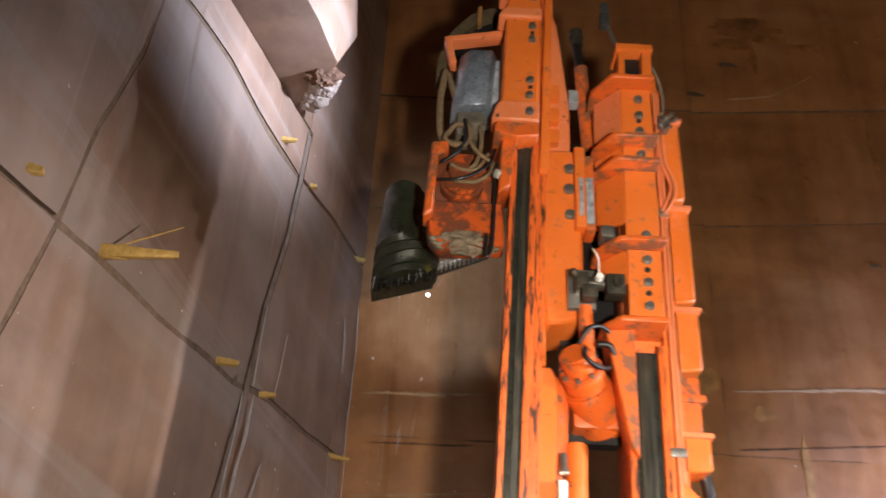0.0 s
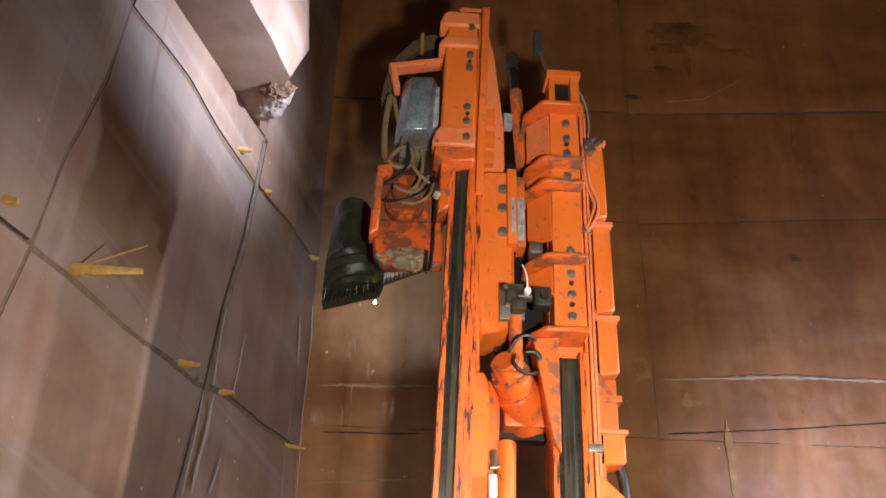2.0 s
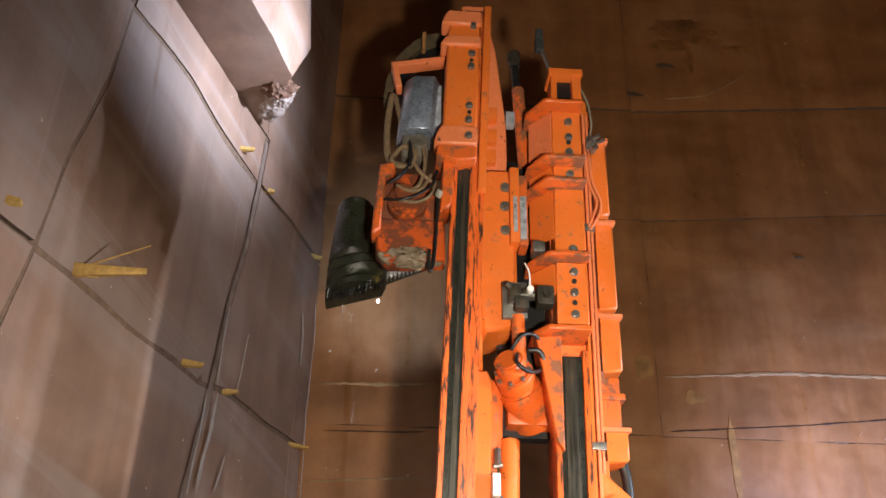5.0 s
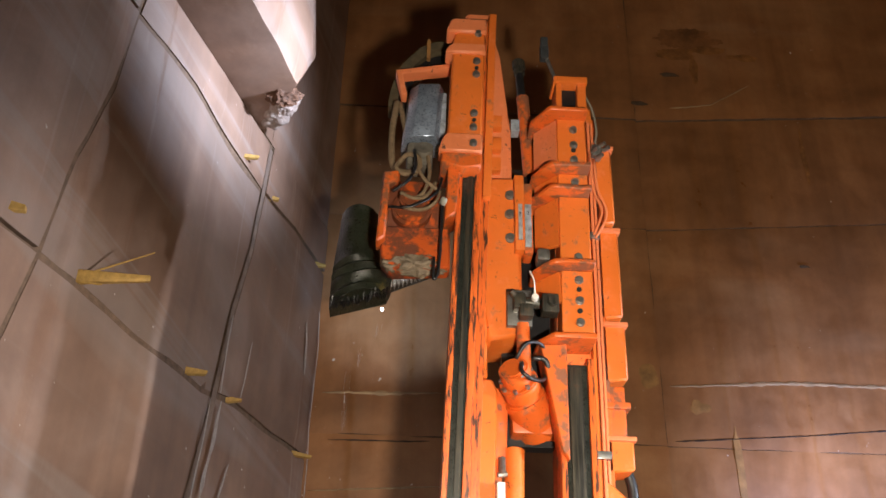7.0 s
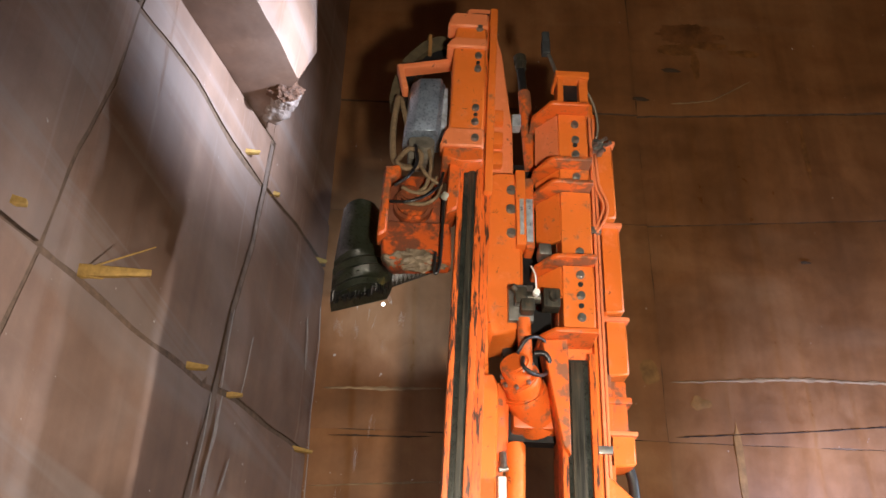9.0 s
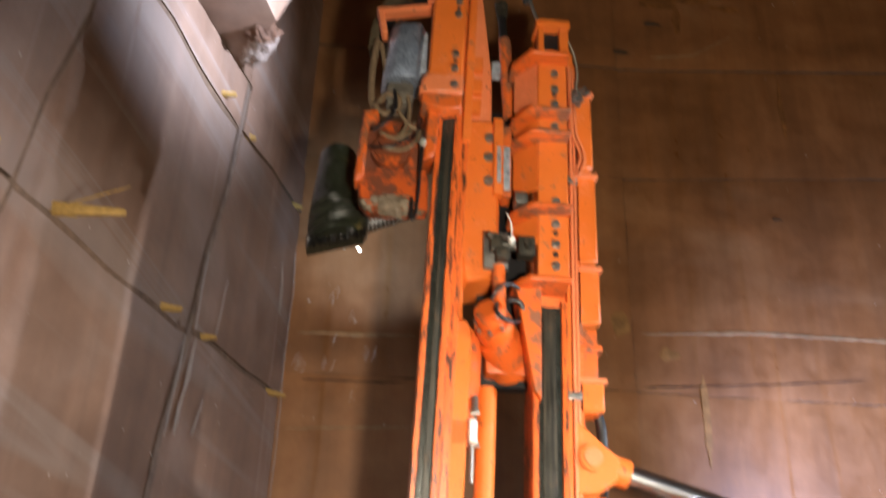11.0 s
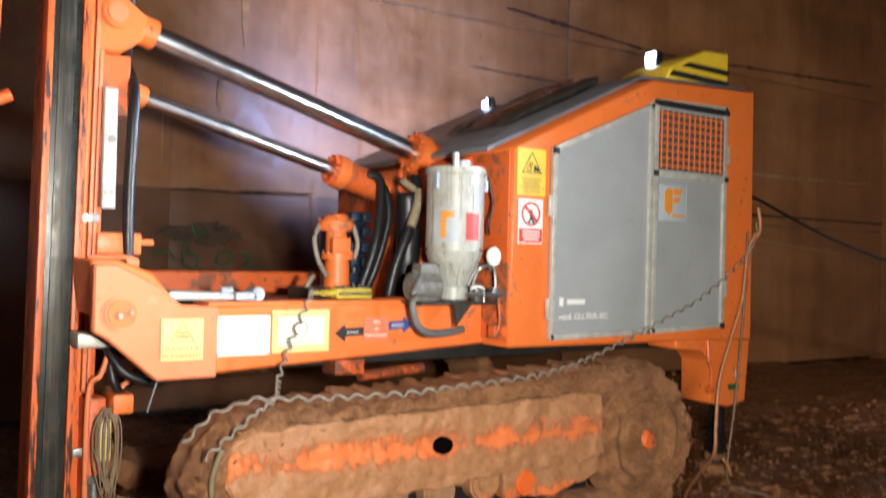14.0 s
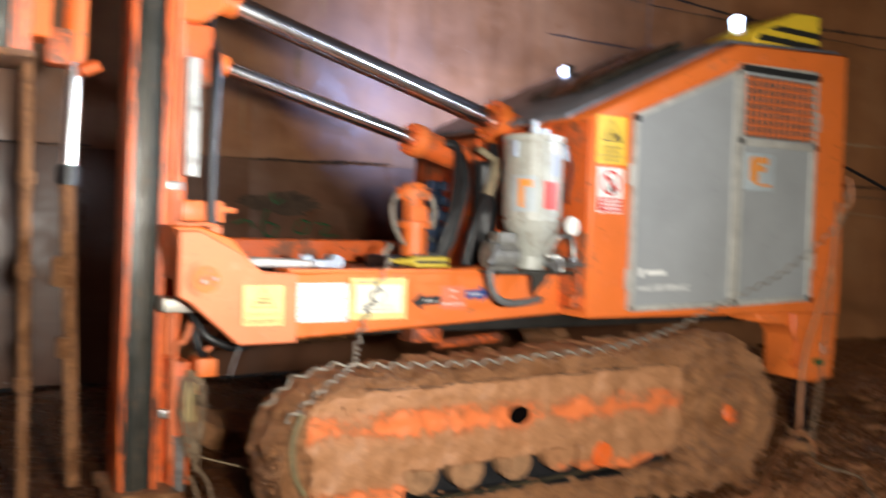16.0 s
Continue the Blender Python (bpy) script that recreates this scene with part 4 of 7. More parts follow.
mp("spirit_level", bm, plain("scuffed_level_aluminium", (0.50, 0.50, 0.47), 0.4, 0.2, 0.3, 9), "white aluminium spirit level strapped to the mast", mast)
for x, z, n in ((1.19, 1.75, 20), (1.20, 2.02, 4)):
    bm = B()
    rod(bm, (x, 4.742, z), (x, 4.732, z), 0.022, n=n)
    mp("level_vial", bm, STEEL, "", mast)
bm = B()
box(bm, 1.14, 1.36, 4.74, 4.95, 1.44, 1.55, 0.012)
box(bm, 1.36, 1.44, 4.80, 4.86, 1.49, 1.52, 0.006)
mp("cable_arm", bm, ORANGE, "", mast)
bm = B()
tube(bm, [(1.08, 4.74, 1.38), (1.16, 4.72, 1.385), (1.28, 4.72, 1.38)], 0.012, 8)
tube(bm, [(1.10, 4.74, 1.42), (1.18, 4.72, 1.425), (1.31, 4.72, 1.42), (1.33, 4.72, 1.36), (1.34, 4.72, 1.25)], 0.012, 8)
rod(bm, (1.07, 4.73, 1.38), (1.12, 4.73, 1.38), 0.026, n=6)
rod(bm, (1.28, 4.73, 1.40), (1.34, 4.73, 1.40), 0.028, n=6)
mp("hydraulic_pipe", bm, ORANGE_PALE, "", mast)

# second mast, hung on the turntable beside the first
bm = B()
box(bm, 0.25, 0.43, 4.78, 5.02, 2.20, 6.02, 0.005)
lean(bm, KA)
mast2 = mp("hanging_mast", bm, ORANGE_DIRTY, "orange hanging mast with worn black rail")
for x0, x1, y0, z1 in ((0.235, 0.268, 4.66, 6.0), (0.345, 0.385, 4.66, 6.0), (0.385, 0.44, 4.69, 6.05)):
    bm = B()
    box(bm, x0, x1, y0, 4.80, 2.20, z1, 0.005)
    lean(bm, KA)
    mp("mast_flange", bm, FLANGE, "scraped orange flange", mast2)
bm = B()
box(bm, 0.269, 0.344, 4.68, 4.79, 2.21, 4.9, 0.004)
lean(bm, KA)
mp("mast_rail", bm, RAIL, "black greasy guide rail", mast2)
bm = B()
box(bm, 0.300, 0.333, 4.668, 4.682, 2.21, 4.88, 0.003)
lean(bm, KA)
mp("rail_strip", bm, RAIL_STEEL, "worn steel running strip", mast2)
bm = B()
box(bm, 0.20, 0.45, 4.62, 5.05, 2.17, 2.205, 0.006)
lean(bm, KA)
mp("end_plate", bm, DRY_MUD, "muddy end plate", mast2)
bm = B()
prism(bm, [(0.43, 2.3), (0.53, 2.3), (0.53, 3.35), (0.50, 3.42), (0.43, 3.42)], 4.78, 5.0, 0.01)
prism(bm, [(0.43, 3.42), (0.47, 3.42), (0.445, 3.95), (0.42, 3.98)], 4.76, 4.98, 0.008)
lean(bm, KA)
mp("mast_side_box", bm, ORANGE, "", mast2)
bm = B()
box(bm, 0.52, 0.60, 4.86, 4.96, 2.95, 3.40, 0.01)
box(bm, 0.52, 0.57, 4.84, 4.96, 2.70, 2.98, 0.01)
lean(bm, KA)
mp("slide_bracket", bm, ORANGE_DIRTY, "", mast2)
# mast head
bm = B()
prism(bm, [(0.23, 5.93), (0.23, 6.08), (0.26, 6.10), (0.42, 6.10), (0.44, 6.06), (0.44, 5.93)], 4.70, 4.98, 0.01)
lean(bm, KA)
mp("mast_head", bm, ORANGE_PALE, "", mast2)
bm = B()
box(bm, 0.27, 0.385, 4.685, 4.72, 5.92, 6.04, 0.004)
lean(bm, KA)
mp("head_gap", bm, BLACK, "", mast2)

# sliding carriage of the second mast
bm = B()
prism(bm, [(0.12, 4.80), (0.13, 4.95), (0.155, 4.99), (0.155, 5.60), (0.15, 5.70), (0.165, 5.80), (0.185, 5.90), (0.37, 5.92), (0.37, 4.79)], 4.58, 4.9, 0.012)
lean(bm, KA)
slide = mp("slide_carriage", bm, ORANGE, "bolted orange slide carriage on the hanging mast")
for z0, z1 in ((4.82, 4.96), (5.62, 5.70), (5.80, 5.92)):
    bm = B()
    prism(bm, [(0.105, z0), (0.125, z1 - 0.03), (0.15, z1), (0.375, z1), (0.375, z0)], 4.555, 4.70, 0.012)
    lean(bm, KA)
    mp("slide_rib", bm, ORANGE_PALE, "", slide)
bm = B()
prism(bm, [(0.125, 4.74), (0.125, 4.81), (0.375, 4.81), (0.375, 4.72), (0.25, 4.70)], 4.56, 4.86, 0.01)
prism(bm, [(0.17, 4.36), (0.17, 4.74), (0.25, 4.72), (0.235, 4.42)], 4.62, 4.86, 0.008)
lean(bm, KA)
mp("slide_lip", bm, ORANGE_DIRTY, "oily lower lip of the carriage", slide)
bolts(slide, [(0.32, 5.80), (0.318, 5.56), (0.318, 5.45), (0.315, 5.13), (0.315, 5.02)], 4.58, 0.02, KA)
bolts(slide, [(0.318, 4.88)], 4.555, 0.02, KA)
for z in (5.505, 5.08):
    bm = B()
    rod(bm, (0.318, 4.585, z), (0.318, 4.574, z), 0.014, n=12)
    lean(bm, KA)
    part("bolt_hole", bm, INK, slide)
# side post and upright plate right of the rail, up to the head
bm = B()
box(bm, 0.395, 0.445, 4.64, 4.72, 4.55, 6.05, 0.006)
lean(bm, KA)
mp("side_post", bm, ORANGE, "", mast2)
bm = B()
prism(bm, [(0.44, 4.75), (0.60, 4.78), (0.585, 5.2), (0.50, 5.85), (0.46, 6.0), (0.44, 6.0)], 4.86, 4.94, 0.008)
lean(bm, KA)
mp("web_plate", bm, ORANGE_PALE, "faded orange web plate", mast2)
for z in (5.2, 5.02, 4.86):
    bm = B()
    box(bm, 0.445, 0.52, 4.80, 4.88, z, z + 0.10, 0.01)
    lean(bm, KA)
    mp("web_bracket", bm, ORANGE, "", mast2)
# small cylinder behind, up beside the web plate
bm = B()
rod(bm, (0.80, 5.0, 4.95), (0.765, 5.0, 5.62), 0.044, n=20, bev=0.006)
cyl2 = mp("lift_cylinder", bm, ORANGE_DIRTY, "orange lift cylinder")
bm = B()
rod(bm, (0.76, 5.0, 5.60), (0.745, 5.0, 5.84), 0.030, n=20)
mp("piston_rod", bm, BLACK, "", cyl2)
bm = B()
rod(bm, (0.745, 5.0, 5.87), (0.74, 5.0, 5.95), 0.046, n=20, bev=0.01)
rod(bm, (0.747, 5.0, 5.82), (0.745, 5.0, 5.865), 0.040, n=20, bev=0.004)
mp("rod_head", bm, RAIL_STEEL, "dark worn rod head", cyl2)
bm = B()
box(bm, 0.66, 0.72, 4.86, 4.94, 5.22, 5.32, 0.008)
mp("limit_switch", bm, GALV, "grey limit switch", cyl2)

# turntable cover between the masts, its dial
bm = B()
prof = []
for i in range(15):
    z = 4.78 - 1.15 * i / 14
    prof.append((0.475 + 0.03 * math.sin(math.pi * i / 14) * -1, z))
left = [(0.45 - 0.03 * math.sin(math.pi * i / 14) + 0.05 * max(0, i - 9) / 5 + 0.03 * max(0, 2 - i), 4.78 - 1.13 * i / 14) for i in range(15)]
right = [(0.68, 3.68), (0.70, 3.80), (0.70, 4.72), (0.66, 4.78)]
prism(bm, left + right, 4.76, 5.15, 0.02)
lean(bm, 0.01, 4.2)
table = mp("turntable_cover", bm, ORANGE, "rounded orange turntable cover")
bm = B()
box(bm, 0.655, 0.715, 4.70, 4.82, 4.22, 4.76, 0.008)
mp("dial_backing", bm, ORANGE, "", table)
for x0, x1 in ((0.675, 0.70), (0.715, 0.755)):
    bm = B()
    box(bm, x0, x1, 4.690, 4.70, 4.29 if x0 < 0.7 else 4.24, 4.54, 0.002)
    mp("scale_plate", bm, GALV, "pale engraved angle scale", table)
bm = B()
box(bm, 0.712, 0.765, 4.70, 4.84, 4.20, 4.70, 0.01)
mp("dial_backing", bm, ORANGE_DIRTY, "", table)
bolts(table, [(0.635, 4.64), (0.63, 4.50), (0.632, 4.33)], 4.76, 0.026)
bm = B()
box(bm, 0.78, 0.86, 4.66, 4.78, 4.14, 4.22, 0.02)
mp("nut_block", bm, STEEL, "", table)
# dark well between the masts, its shade added as a black sheet, with valve block
bm = B()
box(bm, 0.60, 0.90, 5.0, 5.1, 3.1, 5.0)
mp("gap_shade_sheet", bm, BLACK, "black sheet added for the shade between the masts", table)
bm = B()
box(bm, 0.60, 0.745, 4.70, 4.74, 3.72, 3.95, 0.004)
valve = mp("valve_plate", bm, STEEL, "oily steel valve plate")
bm = B()
box(bm, 0.63, 0.70, 4.72, 4.80, 3.80, 3.90, 0.012)
rod(bm, (0.70, 4.76, 3.85), (0.78, 4.76, 3.85), 0.035, n=14)
box(bm, 0.66, 0.74, 4.70, 4.78, 3.74, 3.82, 0.012)
rod(bm, (0.64, 4.74, 3.88), (0.61, 4.72, 3.90), 0.02, n=10)
bm.transform(Matrix.Translation((0, -0.10, 0)))
mp("valve_block", bm, RAIL_STEEL, "greasy valve block", valve)
bm = B()
rod(bm, (0.745, 4.70, 3.845), (0.745, 4.66, 3.845), 0.02, n=14, bev=0.004)
tube(bm, [(0.745, 4.68, 3.86), (0.74, 4.67, 3.95), (0.72, 4.69, 4.02)], 0.005, 6)
bm.transform(Matrix.Translation((0, -0.10, 0)))
mp("valve_knob", bm, WHITE, "white knob", valve)
bm = B()
box(bm, 0.80, 0.90, 4.76, 4.86, 3.80, 3.92, 0.012)
rod(bm, (0.86, 4.76, 3.86), (0.86, 4.72, 3.86), 0.03, n=14)
bm.transform(Matrix.Translation((0, -0.10, 0)))
mp("valve_body", bm, RAIL_STEEL, "", valve)
bm = B()
rod(bm, (0.69, 4.82, 3.74), (0.70, 4.84, 3.42), 0.04, n=14)
bm.transform(Matrix.Translation((0, -0.10, 0)))
mp("valve_pipe", bm, ORANGE_DIRTY, "", valve)
# slewing motor
bm = B()
rod(bm, (0.62, 4.66, 3.45), (0.76, 4.96, 3.28), 0.085, n=26, bev=0.012)
rod(bm, (0.66, 4.74, 3.40), (0.70, 4.82, 3.36), 0.112, n=26, bev=0.008)
rod(bm, (0.70, 4.83, 3.35), (0.82, 5.02, 3.20), 0.125, n=26, bev=0.012)
box(bm, 0.64, 0.92, 4.88, 5.1, 3.14, 3.34, 0.03)
motor = mp("slewing_motor", bm, ORANGE_DIRTY, "oily orange slewing motor")
for i in range(8):
    q = 2 * math.pi * i / 8
    d = (Vector((0.70, 4.82, 3.36)) - Vector((0.66, 4.74, 3.40))).normalized()
    u = d.cross(Vector((0, 0, 1))).normalized()
    w = d.cross(u)
    c = Vector((0.66, 4.74, 3.40)) + (u * math.cos(q) + w * math.sin(q)) * 0.098
    bm = B()
    rod(bm, c, c - d * 0.02, 0.013, n=6)
    part("motor_bolt", bm, STEEL, motor)
for pts, r in (([(0.67, 4.64, 3.47), (0.66, 4.58, 3.40), (0.72, 4.60, 3.36), (0.80, 4.7, 3.40), (0.84, 4.8, 3.5)], 0.012),
               ([(0.64, 4.66, 3.5), (0.70, 4.62, 3.58), (0.80, 4.7, 3.60), (0.86, 4.8, 3.48)], 0.011), ([(0.74, 4.7, 3.52), (0.82, 4.7, 3.5), (0.86, 4.8, 3.30)], 0.016)):
    bm = B()
    tube(bm, pts, r, 8)
    mp("motor_hose", bm, BLACK, "black hydraulic hose", motor)
bm = B()
box(bm, 0.655, 0.678, 4.625, 4.65, 3.38, 3.47, 0.005)
mp("motor_fitting", bm, GALV, "", motor)

# strut with chromed rod under the second mast
bm = B()
rod(bm, (0.63, 4.86, 2.20), (0.655, 4.88, 3.05), 0.055, n=20, bev=0.008)
strut = mp("strut_cylinder", bm, ORANGE, "orange strut cylinder under the hanging mast")
bm = B()
rod(bm, (0.615, 4.86, 1.66), (0.63, 4.86, 2.22), 0.04, n=20)
mp("piston_rod", bm, CHROME, "chromed rod", strut)
bm = B()
rod(bm, (0.612, 4.86, 1.60), (0.615, 4.86, 1.70), 0.058, n=20, bev=0.01)
mp("rod_gland", bm, BLACK, "", strut)
bm = B()
rod(bm, (0.66, 4.87, 0.1), (0.61, 4.86, 1.62), 0.035, n=16)
rod(bm, (0.60, 4.86, 1.10), (0.603, 4.86, 1.25), 0.06, n=12, bev=0.01)
rod(bm, (0.62, 4.86, 0.75), (0.615, 4.86, 0.85), 0.045, n=12)
mp("strut_foot", bm, DRY_MUD, "muddy lower strut rod", strut)
bm = B()
box(bm, 0.535, 0.578, 4.70, 4.76, 2.70, 2.82, 0.006)
mp("limit_switch", bm, WHITE, "pale limit switch box", strut)
bm = B()
rod(bm, (0.56, 4.80, 2.5), (0.56, 4.80, 2.71), 0.014, n=8)
rod(bm, (0.55, 4.80, 2.70), (0.60, 4.80, 2.71), 0.016, n=8)
mp("switch_lever", bm, STEEL, "", strut)
bm = B()
rod(bm, (0.55, 4.80, 2.88), (0.60, 4.80, 2.89), 0.016, n=8)
rod(bm, (0.575, 4.80, 2.88), (0.575, 4.82, 2.98), 0.02, n=8)
mp("switch_roller", bm, STEEL, "", strut)
bm = B()
box(bm, 0.50, 0.62, 4.8, 4.95, 2.18, 2.36, 0.02)
rod(bm, (0.66, 4.82, 2.16), (0.74, 4.82, 2.20), 0.03, n=12)
mp("strut_bracket", bm, ORANGE_DIRTY, "", strut)
bm = B()
rod(bm, (0.43, 4.84, 0.02), (0.42, 4.84, 2.2), 0.028, n=14)
for z in (0.6, 1.15, 1.6):
    rod(bm, (0.425, 4.84, z), (0.425, 4.84, z + 0.06), 0.04, n=10)
mp("guide_rod", bm, DRY_MUD, "rusty muddy guide rod")

# drive head with cutter guard
bm = B()
box(bm, -0.17, 0.20, 4.74, 5.00, 4.32, 4.70, 0.02)
prism(bm, [(-0.175, 4.36), (0.26, 4.36), (0.265, 4.09), (-0.09, 4.065), (-0.155, 4.14)], 4.72, 4.88, 0.015)
rough_up(bm, 0.006, 9)
head = mp("drive_head", bm, paint("orange_paint_greasy", (0.60, 0.10, 0.018), mud=0.455, mud_colour=(0.045, 0.03, 0.02)), "oil-smeared orange drive head")
bm = B()
prism(bm, [(-0.185, 4.20), (-0.165, 4.70), (-0.06, 4.72), (-0.07, 4.64), (-0.12, 4.62), (-0.13, 4.24)], 4.64, 4.78, 0.012)
mp("head_frame", bm, ORANGE_DIRTY, "", head)
bm = B()
rod(bm, (0.02, 4.66, 4.46), (0.02, 4.80, 4.46), 0.12, n=28, bev=0.02)
rod(bm, (0.0, 4.62, 4.50), (0.0, 4.70, 4.50), 0.06, n=20, bev=0.01)
rough_up(bm, 0.008, 16)
mp("gearbox", bm, ORANGE_OILY, "greasy gearbox", head)
bm = B()
bmesh.ops.create_icosphere(bm, subdivisions=5, radius=1)
for v in bm.verts:
    q = v.co.copy()
    v.co = Vector((0.05 + q.x * 0.205, 4.765 + q.y * 0.07, 4.115 + q.z * 0.055)) + noise.noise_vector(q * 3) * 0.03 + noise.noise_vector(q * 9) * 0.012
mp("grease_cake", bm, plain("grey_slurry", (0.20, 0.15, 0.10), 0.6, 0.0, 0.6, 20, bump_s=0.9), "caked stone slurry", head)
bm = B()
bm.free()
bm = plan_plate([(-0.055, 4.80), (-0.035, 4.70), (0.02, 4.64), (0.155, 4.63), (0.185, 4.70), (0.185, 4.88), (-0.055, 4.88)], 4.98, 5.40, 0.004)
for v in bm.verts:
    v.co.x += 0.06 * (v.co.z - 5.2)
ebox = mp("electric_box", bm, plain("bare_zinc_cover", (0.29, 0.35, 0.45), 0.32, 0.5, 0.5, 9, bump_s=0.02), "galvanised electric box", head)
bm = B()
box(bm, 0.165, 0.215, 4.70, 4.74, 4.96, 5.38, 0.004)
mp("box_plate", bm, GALV, "", ebox)
bm = B()
box(bm, -0.03, 0.14, 4.70, 4.86, 4.80, 4.98, 0.03)
rod(bm, (0.08, 4.68, 4.92), (0.08, 4.74, 4.90), 0.06, n=18)
mp("cable_gland_box", bm, plain("grubby_grey_box", (0.17, 0.15, 0.12), 0.6, 0.2, 0.5, 14), "dirty grey cable gland box", ebox)
bm = B()
prism(bm, [(-0.13, 5.56), (0.24, 5.64), (0.24, 5.60), (-0.085, 5.53), (-0.045, 5.36), (-0.085, 5.36)], 4.70, 4.80, 0.006)
mp("hose_bracket", bm, ORANGE_PALE, "faded orange angle bracket", head)
def arch(a, b, y0, y1, n=28):
    """A flat curved band in x, z: ellipse radii a outside, b inside, from the side up to the mast."""
    bm = B()
    c = (0.235, 5.36)
    ring = []
    for i in range(n + 1):
        q = math.pi - (math.pi / 2 + 0.02) * i / n
        w = 1 + 0.012 * noise.noise(Vector((i * 0.6, a[0], 0)))
        ring.append([bm.verts.new((c[0] + r[0] * w * math.cos(q), y, c[1] + r[1] * w * math.sin(q))) for r, y in ((a, y0), (b, y0), (b, y1), (a, y1))])
    for u, v in zip(ring, ring[1:]):
        for k in range(4):
            bm.faces.new((u[k], u[(k + 1) % 4], v[(k + 1) % 4], v[k]))
    bm.faces.new(ring[0]), bm.faces.new(ring[-1])
    bmesh.ops.recalc_face_normals(bm, faces=bm.faces)
    return bm


bm = arch((0.405, 0.60), (0.345, 0.51), 4.84, 4.98)
arc = mp("hose_carrier", bm, plain("muddy_dark_conduit", (0.085, 0.064, 0.036), 0.65, 0.0, 0.5, 12), "curved muddy hose carrier", head)
bm = arch((0.335, 0.495), (0.285, 0.425), 4.87, 4.95)
mp("inner_hose", bm, BLACK, "", arc)
bm = B()
box(bm, 0.075, 0.10, 4.80, 4.838, 5.76, 5.93, 0.004)
mp("carrier_clip", bm, OCHRE, "", arc)
for pts, r in (([(-0.11, 4.78, 5.35), (-0.13, 4.76, 5.1), (-0.12, 4.74, 4.85), (-0.08, 4.72, 4.76), (0.0, 4.70, 4.73)], 0.022),
               ([(-0.09, 4.8, 5.35), (-0.05, 4.78, 5.15), (-0.02, 4.76, 5.0)], 0.018),
               ([(-0.07, 4.68, 4.80), (-0.09, 4.66, 4.74), (-0.03, 4.65, 4.69), (0.05, 4.66, 4.73), (0.05, 4.67, 4.83), (-0.02, 4.68, 4.86), (-0.07, 4.68, 4.80)], 0.016),
               ([(0.10, 4.7, 4.9), (0.12, 4.66, 4.72), (0.09, 4.64, 4.56), (0.02, 4.64, 4.50)], 0.013),
               ([(0.16, 4.68, 4.66), (0.10, 4.63, 4.52), (0.02, 4.62, 4.50), (-0.05, 4.63, 4.54)], 0.013),
               ([(0.19, 4.68, 4.60), (0.16, 4.63, 4.48), (0.08, 4.62, 4.42), (-0.03, 4.64, 4.44)], 0.012),
               ([(0.04, 4.66, 4.75), (0.10, 4.64, 4.64), (0.19, 4.66, 4.58)], 0.012)):
    bm = B()
    tube(bm, pts, r, 8)
    mp("hose", bm, ROPE, "pale dirty hose", head)
for pts, r in (([(-0.12, 4.64, 4.44), (-0.02, 4.60, 4.42), (0.08, 4.60, 4.46), (0.17, 4.63, 4.56), (0.20, 4.66, 4.68)], 0.009),
               ([(0.02, 4.66, 4.88), (0.03, 4.62, 4.72), (-0.02, 4.60, 4.60), (-0.10, 4.63, 4.55)], 0.011)):
    bm = B()
    tube(bm, pts, r, 7)
    mp("cable", bm, BLACK, "oily black cable", head)
bm = B()
tube(bm, [(0.205, 4.68, 4.50), (0.20, 4.66, 4.2), (0.19, 4.66, 4.02), (0.165, 4.66, 3.98), (0.165, 4.66, 4.12)], 0.009, 6)
mp("loose_wire", bm, BLACK, "hanging black wire loop", head)
bm = B()
bmesh.ops.create_icosphere(bm, subdivisions=2, radius=0.03, matrix=Matrix.Translation((0.215, 4.64, 4.50)))
rough_up(bm, 0.015, 20)
mp("white_cap", bm, TANKM, "", head)

# rubber guard over the running chain
bm = B()
nz, nx = 22, 8
rows = []
for j in range(nz + 1):
    q = j / nz
    z = 4.71 - 0.70 * q
    x0, x1 = float(np.interp(q, [0, 0.65, 1], [-0.44, -0.475, -0.475])), float(np.interp(q, [0, 0.25, 0.45, 0.76, 0.9, 1], [-0.20, -0.175, -0.18, -0.085, -0.095, -0.12]))
    row = []
    for i in range(nx + 1):
        s = i / nx
        rib = 0.022 * math.sin(j * 2.6 + s) if q > 0.55 else 0.0
        y = 5.20 - 0.14 * math.sin(math.pi * s) ** 0.7 - rib + 0.02 * noise.noise(Vector((s * 3, q * 6, 2)))
        row.append(bm.verts.new((x0 + (x1 - x0) * s, y, z + 0.11 * q * s)))
    rows.append(row)
for a, b in zip(rows, rows[1:]):
    for i in range(nx):
        bm.faces.new((a[i], b[i], b[i + 1], a[i + 1]))
rim = [e for e in bm.edges if e.is_boundary]
got = bmesh.ops.extrude_edge_only(bm, edges=rim)["geom"]
for v in got:
    if isinstance(v, bmesh.types.BMVert):
        v.co.y = 5.34
bmesh.ops.recalc_face_normals(bm, faces=bm.faces)
guard = mp("chain_guard", bm, GUARD, "wet black rubber chain guard with ragged lower edge", head)
rng = random.Random(5)
bm = B()
for i in range(90):
    s = i / 89
    x = -0.47 + 0.36 * s
    z = 4.01 + 0.10 * s
    l = rng.uniform(0.01, 0.055)
    rod(bm, (x, 5.12 + rng.uniform(-0.03, 0.1), z + 0.03), (x + rng.uniform(-0.012, 0.012), 5.12, z - l), 0.007, 0.002, 5)
mp("bristle", bm, BLACK, "ragged rubber bristles", guard)
bm = B()
prism(bm, [(-0.46, 4.06), (-0.10, 4.20), (0.22, 4.345), (0.23, 4.385), (-0.10, 4.245), (-0.46, 4.10)], 5.26, 5.34, 0.006)
bar = mp("cutter_bar", bm, RAIL_STEEL, "bare steel cutter bar", head)
bm = B()
